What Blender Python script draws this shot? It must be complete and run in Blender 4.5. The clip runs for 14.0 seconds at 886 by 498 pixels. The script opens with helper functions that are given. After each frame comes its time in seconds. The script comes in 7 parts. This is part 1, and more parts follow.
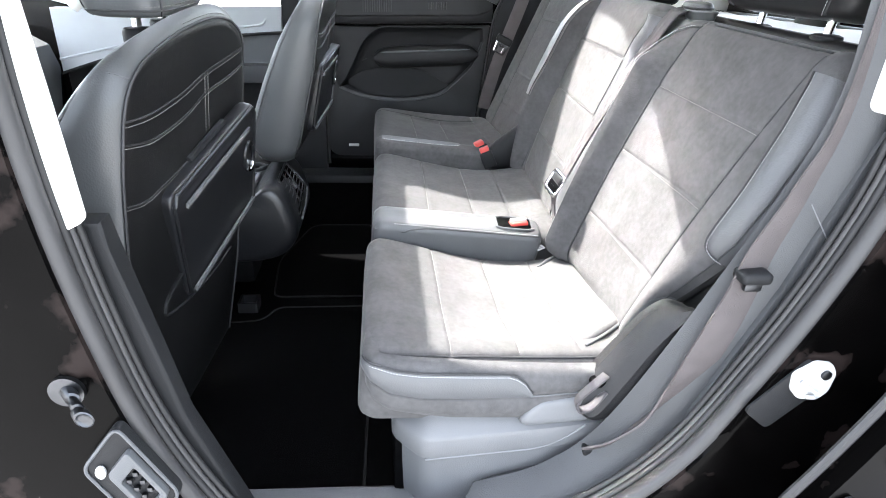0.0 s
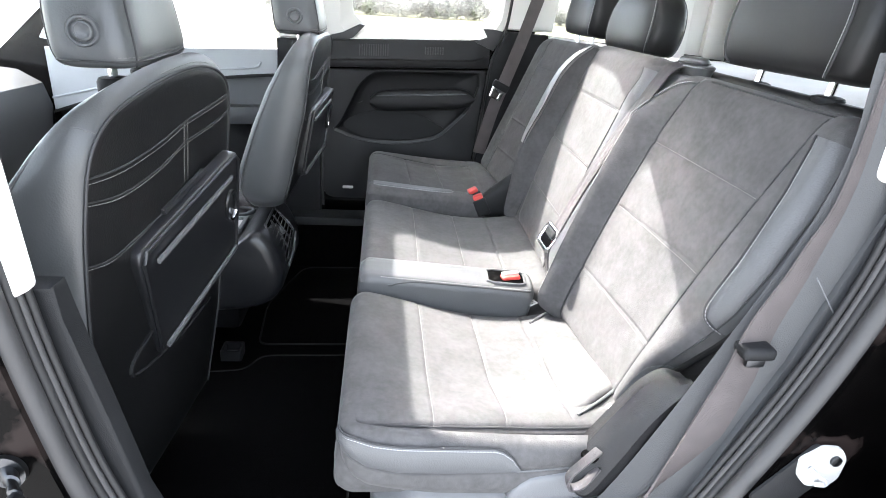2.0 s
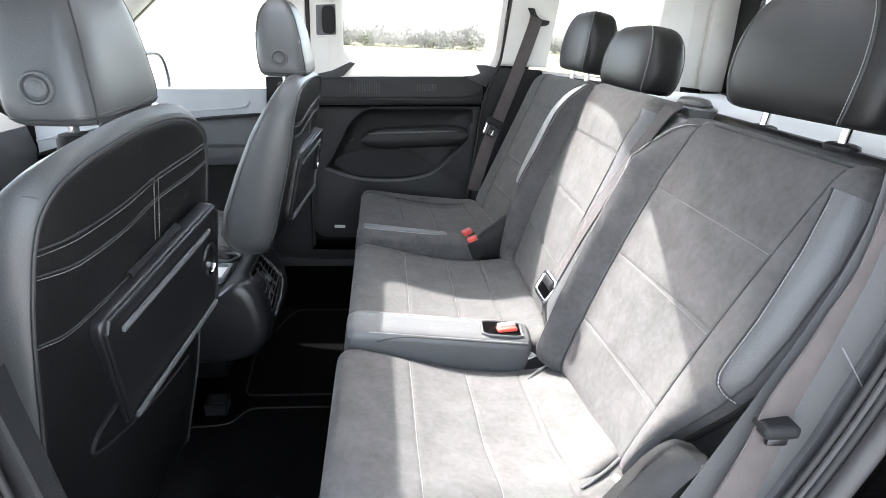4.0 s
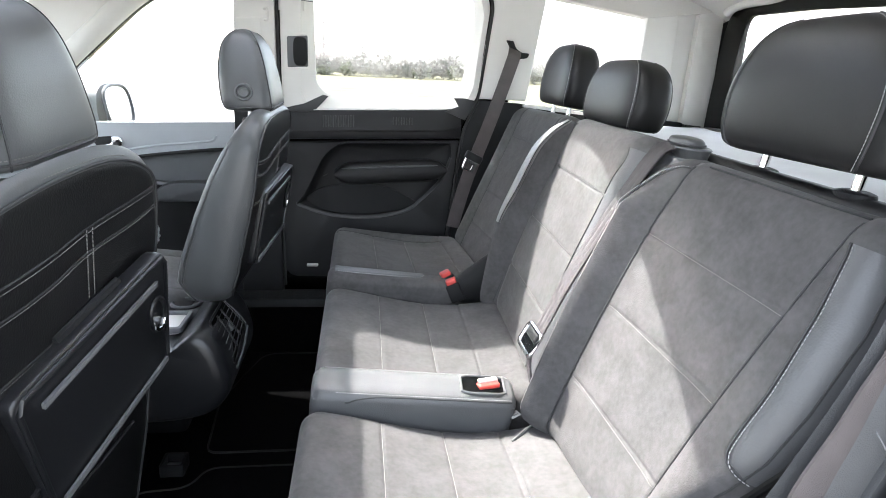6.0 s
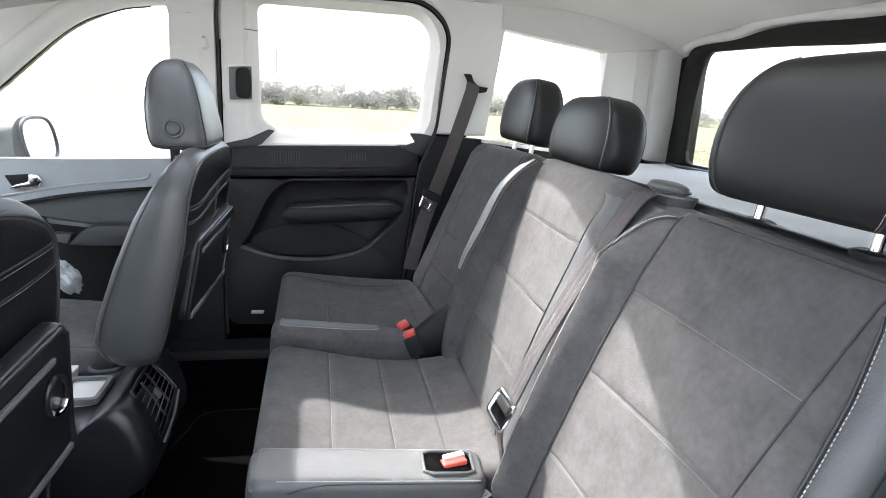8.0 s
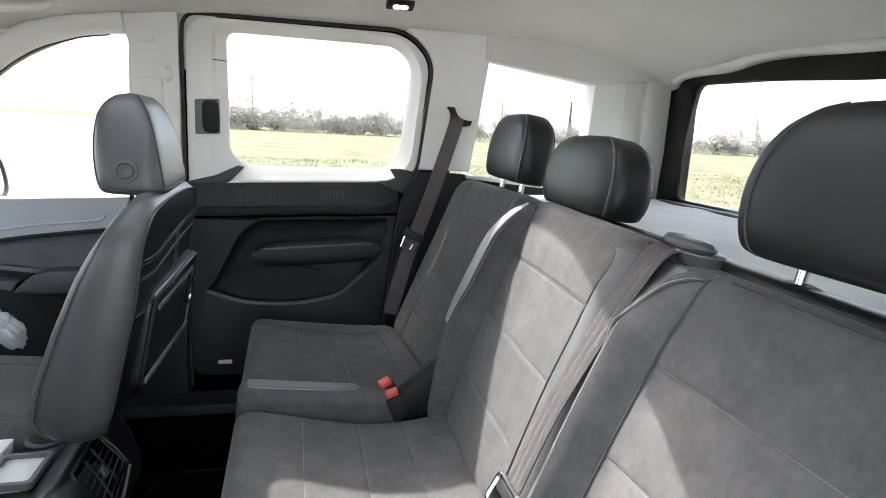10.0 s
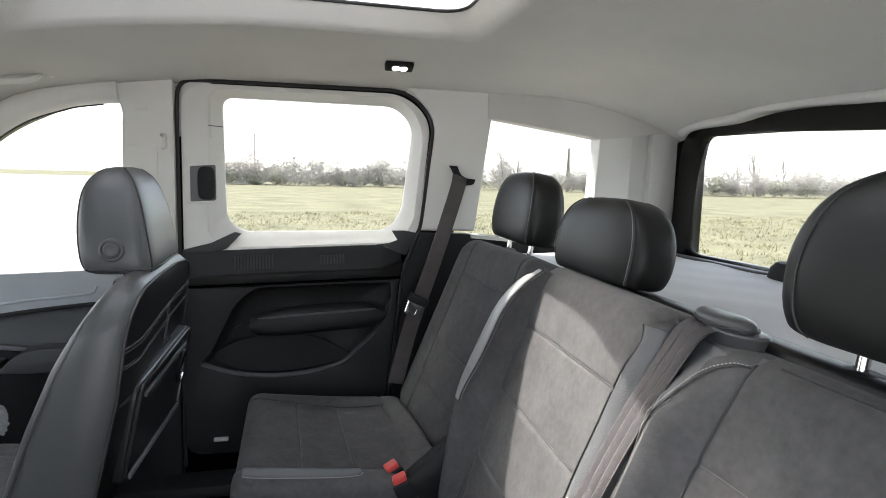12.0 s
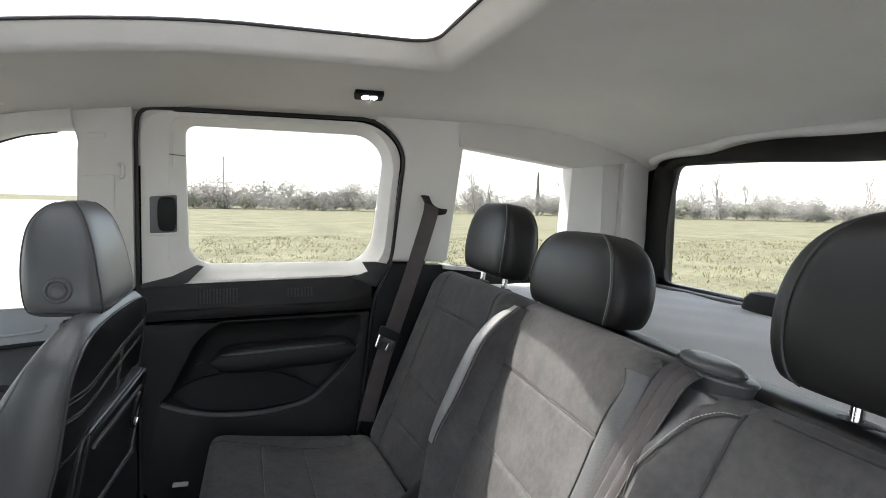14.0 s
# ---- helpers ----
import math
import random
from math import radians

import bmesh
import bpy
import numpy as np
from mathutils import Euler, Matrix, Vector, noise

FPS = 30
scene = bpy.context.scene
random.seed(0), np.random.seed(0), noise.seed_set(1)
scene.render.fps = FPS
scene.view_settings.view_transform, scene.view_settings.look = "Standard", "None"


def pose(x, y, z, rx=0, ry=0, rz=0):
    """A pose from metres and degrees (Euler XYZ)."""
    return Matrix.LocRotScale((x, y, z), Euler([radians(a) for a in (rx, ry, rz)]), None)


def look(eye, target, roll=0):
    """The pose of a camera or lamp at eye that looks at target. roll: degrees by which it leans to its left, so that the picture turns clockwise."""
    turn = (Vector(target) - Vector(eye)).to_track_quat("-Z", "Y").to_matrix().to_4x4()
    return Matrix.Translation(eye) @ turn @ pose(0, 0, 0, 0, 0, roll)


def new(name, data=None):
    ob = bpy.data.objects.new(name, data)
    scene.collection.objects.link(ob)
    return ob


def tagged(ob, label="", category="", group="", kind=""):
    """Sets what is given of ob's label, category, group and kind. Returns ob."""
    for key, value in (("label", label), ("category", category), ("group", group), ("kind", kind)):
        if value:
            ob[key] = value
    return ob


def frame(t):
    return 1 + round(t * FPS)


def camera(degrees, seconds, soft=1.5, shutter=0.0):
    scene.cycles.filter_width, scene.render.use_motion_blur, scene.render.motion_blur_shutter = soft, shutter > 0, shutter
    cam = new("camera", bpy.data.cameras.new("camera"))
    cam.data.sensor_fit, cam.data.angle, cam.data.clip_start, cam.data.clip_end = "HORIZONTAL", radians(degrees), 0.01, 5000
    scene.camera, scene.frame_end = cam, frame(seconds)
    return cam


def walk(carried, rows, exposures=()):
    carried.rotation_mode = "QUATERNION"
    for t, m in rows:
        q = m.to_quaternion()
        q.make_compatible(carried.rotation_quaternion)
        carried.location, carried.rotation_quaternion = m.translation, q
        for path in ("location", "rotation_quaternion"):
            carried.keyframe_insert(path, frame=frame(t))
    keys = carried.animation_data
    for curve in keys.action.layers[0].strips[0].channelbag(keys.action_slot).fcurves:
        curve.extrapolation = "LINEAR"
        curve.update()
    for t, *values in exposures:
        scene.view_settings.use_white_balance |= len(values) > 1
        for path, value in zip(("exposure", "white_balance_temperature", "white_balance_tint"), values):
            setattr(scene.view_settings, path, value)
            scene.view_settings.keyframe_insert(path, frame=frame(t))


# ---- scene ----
cam = camera(73.0, 14.0, soft=0.9)
PATH = [
    (0, (0.017, -0.706, 1.299), (0.218, 1.094, 0.451), 2.5),
    (0.5, (0.023, -0.693, 1.303), (0.231, 1.116, 0.477), 2.6),
    (1, (0.029, -0.68, 1.307), (0.235, 1.143, 0.509), 2.6),
    (1.5, (0.036, -0.665, 1.313), (0.24, 1.17, 0.543), 2.9),
    (2, (0.042, -0.651, 1.317), (0.245, 1.195, 0.574), 3.4),
    (2.5, (0.047, -0.635, 1.321), (0.252, 1.218, 0.596), 3.2),
    (3, (0.054, -0.616, 1.327), (0.25, 1.245, 0.622), 2.6),
    (5.5, (0.076, -0.509, 1.348), (0.314, 1.386, 0.754), 2.7),
    (6, (0.083, -0.481, 1.346), (0.348, 1.418, 0.775), 2.7),
    (6.5, (0.086, -0.451, 1.346), (0.39, 1.449, 0.799), 2.8),
    (7, (0.088, -0.421, 1.348), (0.433, 1.479, 0.826), 3.1),
    (7.5, (0.094, -0.386, 1.349), (0.472, 1.514, 0.85), 3.2),
    (8, (0.096, -0.354, 1.356), (0.506, 1.546, 0.884), 3.1),
    (10.5, (0.106, -0.204, 1.384), (0.595, 1.702, 1.026), 3.0),
    (11, (0.11, -0.182, 1.39), (0.595, 1.732, 1.07), 2.5),
    (11.5, (0.112, -0.166, 1.4), (0.593, 1.755, 1.12), 1.8),
    (12, (0.112, -0.155, 1.407), (0.588, 1.774, 1.177), 1.5),
    (12.5, (0.114, -0.144, 1.414), (0.609, 1.783, 1.215), 1.6),
    (13, (0.116, -0.133, 1.417), (0.639, 1.79, 1.248), 1.6),
    (13.5, (0.119, -0.123, 1.419), (0.667, 1.794, 1.264), 1.4),
    (14, (0.121, -0.114, 1.424), (0.689, 1.798, 1.274), 1.4),
]
EXPO = [(0.0, 2.92, 6350, 10), (3.0, 2.76, 6350, 10), (6.5, 2.40, 6350, 10), (8.0, 2.22, 6350, 10), (11.0, 1.80, 6500, 10), (14.0, 1.42, 6550, 10)]
walk(cam, [(t, look(eye, target, roll)) for t, eye, target, roll in PATH], EXPO)

from mathutils.bvhtree import BVHTree

# ---- light ----
SUN_AZ, SUN_EL = radians(137.6), radians(56.7)
SUN_TO = Vector((math.cos(SUN_AZ) * math.cos(SUN_EL), math.sin(SUN_AZ) * math.cos(SUN_EL), math.sin(SUN_EL)))
world = bpy.data.worlds.new("sky")
scene.world = world
world.use_nodes = True
sky = world.node_tree.nodes.new("ShaderNodeTexSky")
sky.sky_type, sky.sun_disc = "NISHITA", False
sky.sun_elevation, sky.sun_rotation = SUN_EL, math.atan2(SUN_TO.x, SUN_TO.y)
sky.air_density, sky.dust_density = 1.0, 1.0
haze = world.node_tree.nodes.new("ShaderNodeMix")
haze.data_type = "RGBA"
haze.inputs["Factor"].default_value, haze.inputs["B"].default_value = 0.6, (4.6, 4.6, 4.65, 1)
world.node_tree.links.new(sky.outputs[0], haze.inputs["A"])
world.node_tree.links.new(haze.outputs["Result"], world.node_tree.nodes["Background"].inputs[0])
world.node_tree.nodes["Background"].inputs[1].default_value = 0.2
sun = new("sun", bpy.data.lights.new("sun", "SUN"))
sun.data.energy, sun.data.angle, sun.data.color = 3.2, radians(0.7), (1.0, 0.95, 0.88)
sun.matrix_world = SUN_TO.to_track_quat("Z", "Y").to_matrix().to_4x4()


# ---- materials ----
def mat(name, color, rough=0.6, metal=0.0, var=0.15, scale=8.0, bump=0.0, bscale=200.0, kind="noise", coat=0.0, sheen=0.0, spec=0.5, fine=0.0, fscale=300.0, mottle=None):
    m = bpy.data.materials.new(name)
    m.use_nodes = True
    nt = m.node_tree
    b = nt.nodes["Principled BSDF"]
    L = nt.links.new
    co = nt.nodes.new("ShaderNodeTexCoord")
    n1 = nt.nodes.new("ShaderNodeTexNoise")
    n1.inputs["Scale"].default_value, n1.inputs["Detail"].default_value = scale, 6
    L(co.outputs["Object"], n1.inputs["Vector"])
    n2 = nt.nodes.new("ShaderNodeTexNoise")
    n2.inputs["Scale"].default_value, n2.inputs["Detail"].default_value = fscale, 2
    L(co.outputs["Object"], n2.inputs["Vector"])
    ad = nt.nodes.new("ShaderNodeMath")
    ad.operation = "MULTIPLY_ADD"
    ad.inputs[1].default_value = fine
    L(n2.outputs["Fac"], ad.inputs[0])
    L(n1.outputs["Fac"], ad.inputs[2])
    rp = nt.nodes.new("ShaderNodeMapRange")
    rp.inputs["From Min"].default_value, rp.inputs["From Max"].default_value = 0.3 + fine * 0.4, 0.7 + fine * 0.6
    L(ad.outputs[0], rp.inputs["Value"])
    mx = nt.nodes.new("ShaderNodeMix")
    mx.data_type = "RGBA"
    c = Vector(color[:3])
    mx.inputs["A"].default_value = (*(c * (1 - var)), 1)
    mx.inputs["B"].default_value = (*(c * (1 + var)), 1)
    L(rp.outputs[0], mx.inputs["Factor"])
    last = mx.outputs["Result"]
    if mottle:
        nd = nt.nodes.new("ShaderNodeTexNoise")
        nd.inputs["Scale"].default_value, nd.inputs["Detail"].default_value = scale * 0.8, 5
        L(co.outputs["Object"], nd.inputs["Vector"])
        cut = nt.nodes.new("ShaderNodeMapRange")
        cut.inputs["From Min"].default_value, cut.inputs["From Max"].default_value = 0.57, 0.63
        L(nd.outputs["Fac"], cut.inputs["Value"])
        mz = nt.nodes.new("ShaderNodeMix")
        mz.data_type = "RGBA"
        L(cut.outputs[0], mz.inputs["Factor"])
        L(last, mz.inputs["A"])
        mz.inputs["B"].default_value = (*mottle, 1)
        last = mz.outputs["Result"]
    L(last, b.inputs["Base Color"])
    r = nt.nodes.new("ShaderNodeMapRange")
    r.inputs["To Min"].default_value, r.inputs["To Max"].default_value = max(rough - 0.06, 0.02), min(rough + 0.06, 1)
    L(n1.outputs["Fac"], r.inputs["Value"])
    L(r.outputs[0], b.inputs["Roughness"])
    b.inputs["Metallic"].default_value = metal
    b.inputs["Specular IOR Level"].default_value = spec
    b.inputs["Coat Weight"].default_value = coat
    if sheen:
        b.inputs["Sheen Weight"].default_value, b.inputs["Sheen Roughness"].default_value = sheen, 0.4
    if bump:
        bp = nt.nodes.new("ShaderNodeBump")
        bp.inputs["Strength"].default_value, bp.inputs["Distance"].default_value = bump, 0.001
        if kind == "voronoi":
            t = nt.nodes.new("ShaderNodeTexVoronoi")
            t.inputs["Scale"].default_value = bscale
            L(co.outputs["Object"], t.inputs["Vector"])
            L(t.outputs["Distance"], bp.inputs["Height"])
        elif kind == "wave":
            t = nt.nodes.new("ShaderNodeTexWave")
            t.inputs["Scale"].default_value = bscale
            L(co.outputs["Object"], t.inputs["Vector"])
            L(t.outputs["Fac"], bp.inputs["Height"])
        else:
            t = nt.nodes.new("ShaderNodeTexNoise")
            t.inputs["Scale"].default_value, t.inputs["Detail"].default_value = bscale, 3
            L(co.outputs["Object"], t.inputs["Vector"])
            L(t.outputs["Fac"], bp.inputs["Height"])
        L(bp.outputs[0], b.inputs["Normal"])
    return m


SUEDE = mat("suede", (0.075, 0.0738, 0.0743), 0.9, var=0.20, scale=24, bump=0.35, bscale=420, sheen=0.10, spec=0.15, fine=0.7, fscale=110)
LEATHER = mat("leather", (0.0100, 0.0100, 0.0103), 0.45, spec=0.34, var=0.12, scale=9, bump=0.06, bscale=420, kind="voronoi")
LEATHER_GREY = mat("grey_leather", (0.080, 0.082, 0.085), 0.45, var=0.1, scale=9, bump=0.25, bscale=420, kind="voronoi")
THREAD = mat("thread", (0.36, 0.36, 0.36), 0.8)
SUTURE = mat("faded_thread", (0.17, 0.168, 0.16), 0.9)
# Shaded tone of the seats' black leather: shade painted into the rear panels.
LEATHER_SHADED = mat("shaded_leather", (0.0060, 0.0062, 0.0066), 0.42, spec=0.26, var=0.1, scale=7, bump=0.22, bscale=420, kind="voronoi")
BELT_DARK = mat("dark_webbing", (0.056, 0.0515, 0.0535), 0.75, var=0.12, scale=30, bump=0.3, bscale=700, kind="wave")
# Lit tone of the same leather: door light painted into cheeks and headrests.
LEATHER_LIT = mat("lit_black_leather", (0.060, 0.063, 0.065), 0.38, spec=0.5, var=0.1, scale=7, bump=0.13, bscale=420, kind="voronoi")
# Leaf colour for the far hedge, with washed-out haze painted in.
LEAF_HAZED_FAR = mat("far_hazed_leaves", (0.50, 0.52, 0.36), 0.8, var=0.3, scale=0.7)
DOOR_GREY = mat("door_grey_plastic", (0.34, 0.36, 0.375), 0.55, var=0.06, bump=0.3, bscale=700, kind="voronoi")
PIPING = mat("piping", (0.026, 0.0265, 0.028), 0.6)
PLASTIC = mat("dark_plastic", (0.0125, 0.013, 0.014), 0.55, spec=0.22, var=0.1, bump=0.3, bscale=700, kind="voronoi")
DOOR_BLACK = mat("black_door_plastic", (0.0115, 0.0117, 0.0126), 0.5, spec=0.30, var=0.1, bump=0.3, bscale=700, kind="voronoi")
PLASTIC_GREY = mat("grey_plastic", (0.120, 0.124, 0.129), 0.50, var=0.08, bump=0.3, bscale=700, kind="voronoi")
PLASTIC_MID = mat("slate_plastic", (0.075, 0.079, 0.083), 0.5, var=0.08, bump=0.3, bscale=700, kind="voronoi")
SLATE_DARK = mat("dark_slate_plastic", (0.036, 0.038, 0.040), 0.5, var=0.08, bump=0.3, bscale=700, kind="voronoi")
GRASS_BLADE = mat("grass_blades", (0.29, 0.272, 0.165), 0.9, var=0.45, scale=1.2, spec=0.1)
RIB = mat("rib_plastic", (0.020, 0.021, 0.0225), 0.5, var=0.08)
TRAY = mat("tray_plastic", (0.011, 0.0115, 0.013), 0.32, var=0.1, bump=0.15, bscale=600, kind="voronoi")
TRIM = mat("light_trim", (0.66, 0.65, 0.62), 0.6, var=0.05, scale=3, bump=0.15, bscale=500)
LINER = mat("headliner_fabric", (0.56, 0.547, 0.515), 0.95, var=0.06, scale=4, bump=0.3, bscale=600, fine=0.4, fscale=500)
COVER = mat("cover_fabric", (0.62, 0.62, 0.63), 0.85, var=0.06, scale=5, bump=0.3, bscale=400)
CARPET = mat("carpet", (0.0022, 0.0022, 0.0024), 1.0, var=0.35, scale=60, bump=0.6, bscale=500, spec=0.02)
MAT_EDGE = mat("mat_edge", (0.005, 0.005, 0.005), 0.9)
PAINT = mat("black_paint", (0.0016, 0.0015, 0.0015), 0.16, var=0.4, scale=4, spec=0.35)
# Black paint with brown patches that stand in for dusty, mottled reflections.
PAINT_MOTTLED = mat("mottled_black_paint", (0.0009, 0.0008, 0.0008), 0.25, var=0.5, scale=16, spec=0.05, mottle=(0.015, 0.0112, 0.0103))
# Grey leather with glancing light painted in, for the bolster's crest.
LEATHER_GREY_LIT = mat("lit_grey_leather", (0.23, 0.23, 0.227), 0.45, var=0.1, scale=9, bump=0.2, bscale=420, kind="voronoi")
RUBBER = mat("rubber", (0.011, 0.011, 0.0115), 0.6, var=0.15, scale=20)
SEAL = mat("seal_rubber", (0.032, 0.0315, 0.032), 0.55, var=0.12, scale=15, bump=0.2, bscale=300)
CHROME = mat("chrome", (0.75, 0.75, 0.76), 0.12, metal=1.0, var=0.03)
STEEL = mat("steel", (0.075, 0.078, 0.083), 0.35, metal=1.0, var=0.15, scale=40)
BELT = mat("belt_webbing", (0.076, 0.066, 0.065), 0.75, var=0.15, scale=30, bump=0.3, bscale=700, kind="wave")
RED = mat("red_plastic", (0.55, 0.06, 0.05), 0.4, var=0.06)
WHITE = mat("white_plastic", (0.46, 0.46, 0.45), 0.5, var=0.06, scale=30)
SILVER = mat("silver_plastic", (0.42, 0.43, 0.44), 0.35, metal=0.3, var=0.05)
GRASS = mat("dry_grass", (0.165, 0.158, 0.105), 0.95, var=0.38, scale=0.5, bump=1.0, bscale=9, fine=1.1, fscale=7.0, spec=0.05)
PAVING = mat("paving", (0.45, 0.44, 0.43), 0.9, var=0.12, scale=0.8, fine=0.5, fscale=60, bump=0.3, bscale=90)
# Bark, twigs and leaves are paled to stand in for distance haze.
BARK_HAZED = mat("hazed_bark", (0.28, 0.255, 0.23), 0.95, var=0.25, scale=5, bump=0.5, bscale=30)
TWIG_HAZED = mat("hazed_twigs", (0.25, 0.238, 0.215), 0.95, var=0.35, scale=0.6)
LEAF_HAZED = mat("hazed_leaves", (0.20, 0.205, 0.15), 0.7, var=0.4, scale=0.7)
STUCCO = mat("stucco", (0.7, 0.68, 0.63), 0.9, var=0.08, scale=1.0)
TILE = mat("roof_tile", (0.40, 0.34, 0.30), 0.85, var=0.2, scale=6)
CARPAINT = mat("blue_grey_paint", (0.12, 0.16, 0.22), 0.25, var=0.08, coat=0.4)
CLEAR_BAG = mat("bag_film", (0.50, 0.53, 0.54), 0.25, var=0.12, scale=18, bump=0.8, bscale=40)


def glass(name, tint, rough=0.0):
    m = bpy.data.materials.new(name)
    m.use_nodes = True
    nt = m.node_tree
    b = nt.nodes["Principled BSDF"]
    b.inputs["Base Color"].default_value = (*tint, 1)
    b.inputs["Roughness"].default_value, b.inputs["IOR"].default_value = rough, 1.0 + 0.12
    b.inputs["Transmission Weight"].default_value = 1.0
    return m


GLASS = glass("window_glass", (0.93, 0.95, 0.94))
GLASS_ROOF = glass("tinted_roof_glass", (0.74, 0.745, 0.75))
# Dark tint is assumed: it cuts unseen side light to the rear ceiling.
GLASS_DIMMER = glass("dimming_glass", (0.12, 0.125, 0.12))
# Translucent sheet material for the unseen sun blocker added under the roof glass.
SUN_BLOCKER = bpy.data.materials.new("sun_blocker_sheet")
SUN_BLOCKER.use_nodes = True
mixer, thin = SUN_BLOCKER.node_tree.nodes.new("ShaderNodeMixShader"), SUN_BLOCKER.node_tree.nodes.new("ShaderNodeBsdfTranslucent")
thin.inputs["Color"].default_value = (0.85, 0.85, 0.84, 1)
SUN_BLOCKER.node_tree.nodes["Principled BSDF"].inputs["Base Color"].default_value = (0.8, 0.8, 0.79, 1)
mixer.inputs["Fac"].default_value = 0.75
SUN_BLOCKER.node_tree.links.new(SUN_BLOCKER.node_tree.nodes["Principled BSDF"].outputs[0], mixer.inputs[1])
SUN_BLOCKER.node_tree.links.new(thin.outputs[0], mixer.inputs[2])
SUN_BLOCKER.node_tree.links.new(mixer.outputs[0], SUN_BLOCKER.node_tree.nodes["Material Output"].inputs["Surface"])
LENS = bpy.data.materials.new("lamp_lens")
LENS.use_nodes = True
LENS.node_tree.nodes["Principled BSDF"].inputs["Emission Color"].default_value = (1, 0.97, 0.92, 1)
LENS.node_tree.nodes["Principled BSDF"].inputs["Emission Strength"].default_value = 6.0


# ---- mesh helpers ----
def link_mesh(name, bm, material, parent=None, smooth=True):
    bmesh.ops.recalc_face_normals(bm, faces=bm.faces[:])
    me = bpy.data.meshes.new(name)
    bm.to_mesh(me)
    bm.free()
    me.materials.append(material)
    if smooth:
        me.shade_smooth()
        me.set_sharp_from_angle(angle=radians(40))
    ob = new(name, me)
    ob.parent = parent
    return ob


def part(name, bm, material, parent, label="", smooth=True):
    ob = link_mesh(name, bm, material, parent, smooth)
    return tagged(ob, label) if label else ob


def thing(name, label, category, group="", kind=""):
    return tagged(new(name), label, category, group, kind)


def V(*a):
    return Vector(a)


def table(rows, v):
    for (va, ua), (vb, ub) in zip(rows, rows[1:]):
        if v <= vb:
            return ua + (ub - ua) * (v - va) / (vb - va)
    return rows[-1][1]


def rpoly(pts, r=0.02, seg=6, closed=True):
    """A polygon with rounded corners: points (a, b) or (a, b, radius)."""
    out, n = [], len(pts)
    for i, p in enumerate(pts):
        q = Vector(p[:2])
        rad = p[2] if len(p) > 2 else r
        if not closed and i in (0, n - 1):
            out.append(q)
            continue
        a, b = Vector(pts[i - 1][:2]) - q, Vector(pts[(i + 1) % n][:2]) - q
        rad = min(rad, 0.49 * a.length, 0.49 * b.length)
        if rad < 1e-4:
            out.append(q)
            continue
        a, b = q + a.normalized() * rad, q + b.normalized() * rad
        for k in range(seg + 1):
            t = k / seg
            out.append(a * (1 - t) ** 2 + q * 2 * t * (1 - t) + b * t * t)
    return out


def plate(outline, holes, thick, place, bevel=0.0):
    """A flat panel with holes. place(a, b, d) gives the world point; d runs from 0 (front) to thick."""
    bm = bmesh.new()
    edges = []
    for loop in (outline, *holes):
        vs = [bm.verts.new((p[0], p[1], 0)) for p in loop]
        edges += [bm.edges.new((vs[i - 1], vs[i])) for i in range(len(vs))]
    bmesh.ops.triangle_fill(bm, use_beauty=True, edges=edges)
    if thick:
        g = bmesh.ops.extrude_face_region(bm, geom=bm.faces[:])
        for v in (e for e in g["geom"] if isinstance(e, bmesh.types.BMVert)):
            v.co.z = thick
    if bevel:
        sharp = [e for e in bm.edges if len(e.link_faces) == 2 and e.calc_face_angle(0) > 0.8 and abs(e.verts[0].co.z) < 1e-6 and abs(e.verts[1].co.z) < 1e-6]
        bmesh.ops.bevel(bm, geom=sharp, offset=bevel, segments=2, affect="EDGES", profile=0.6)
    for v in bm.verts:
        v.co = place(v.co.x, v.co.y, v.co.z)
    return bm


def box(lo, hi, bevel=0.004, seg=2):
    bm = bmesh.new()
    bmesh.ops.create_cube(bm, size=1)
    lo, hi = Vector(lo), Vector(hi)
    for v in bm.verts:
        v.co = Vector((lo[i] + (v.co[i] + 0.5) * (hi[i] - lo[i]) for i in range(3)))
    if bevel:
        bmesh.ops.bevel(bm, geom=bm.edges[:], offset=bevel, segments=seg, affect="EDGES", profile=0.6)
    return bm


def loft(rings, cap=True):
    """Skin over a row of rings with equal numbers of points."""
    bm = bmesh.new()
    vs = [[bm.verts.new(p) for p in r] for r in rings]
    n = len(vs[0])
    for a, b in zip(vs, vs[1:]):
        for i in range(n):
            bm.faces.new((a[i - 1], a[i], b[i], b[i - 1]))
    if cap:
        bm.faces.new(vs[0])
        bm.faces.new(vs[-1][::-1])
    return bm


def squircle(w, d, n=40, e=3.2):
    """Points of a rounded rectangle of half sizes w and d."""
    out = []
    for i in range(n):
        a = 2 * math.pi * (i + 0.5) / n
        c, s = math.cos(a), math.sin(a)
        k = (abs(c) ** e + abs(s) ** e) ** (-1 / e)
        out.append((w * k * c, d * k * s))
    return out


def smooth_path(pts, n=8):
    """Catmull-Rom through the points."""
    P = [Vector(p) for p in pts]
    P = [2 * P[0] - P[1], *P, 2 * P[-1] - P[-2]]
    out = []
    for i in range(1, len(P) - 2):
        a, b, c, d = P[i - 1 : i + 3]
        for k in range(n):
            t = k / n
            out.append(0.5 * (2 * b + (c - a) * t + (2 * a - 5 * b + 4 * c - d) * t * t + (3 * b - a - 3 * c + d) * t**3))
    out.append(P[-2])
    return out


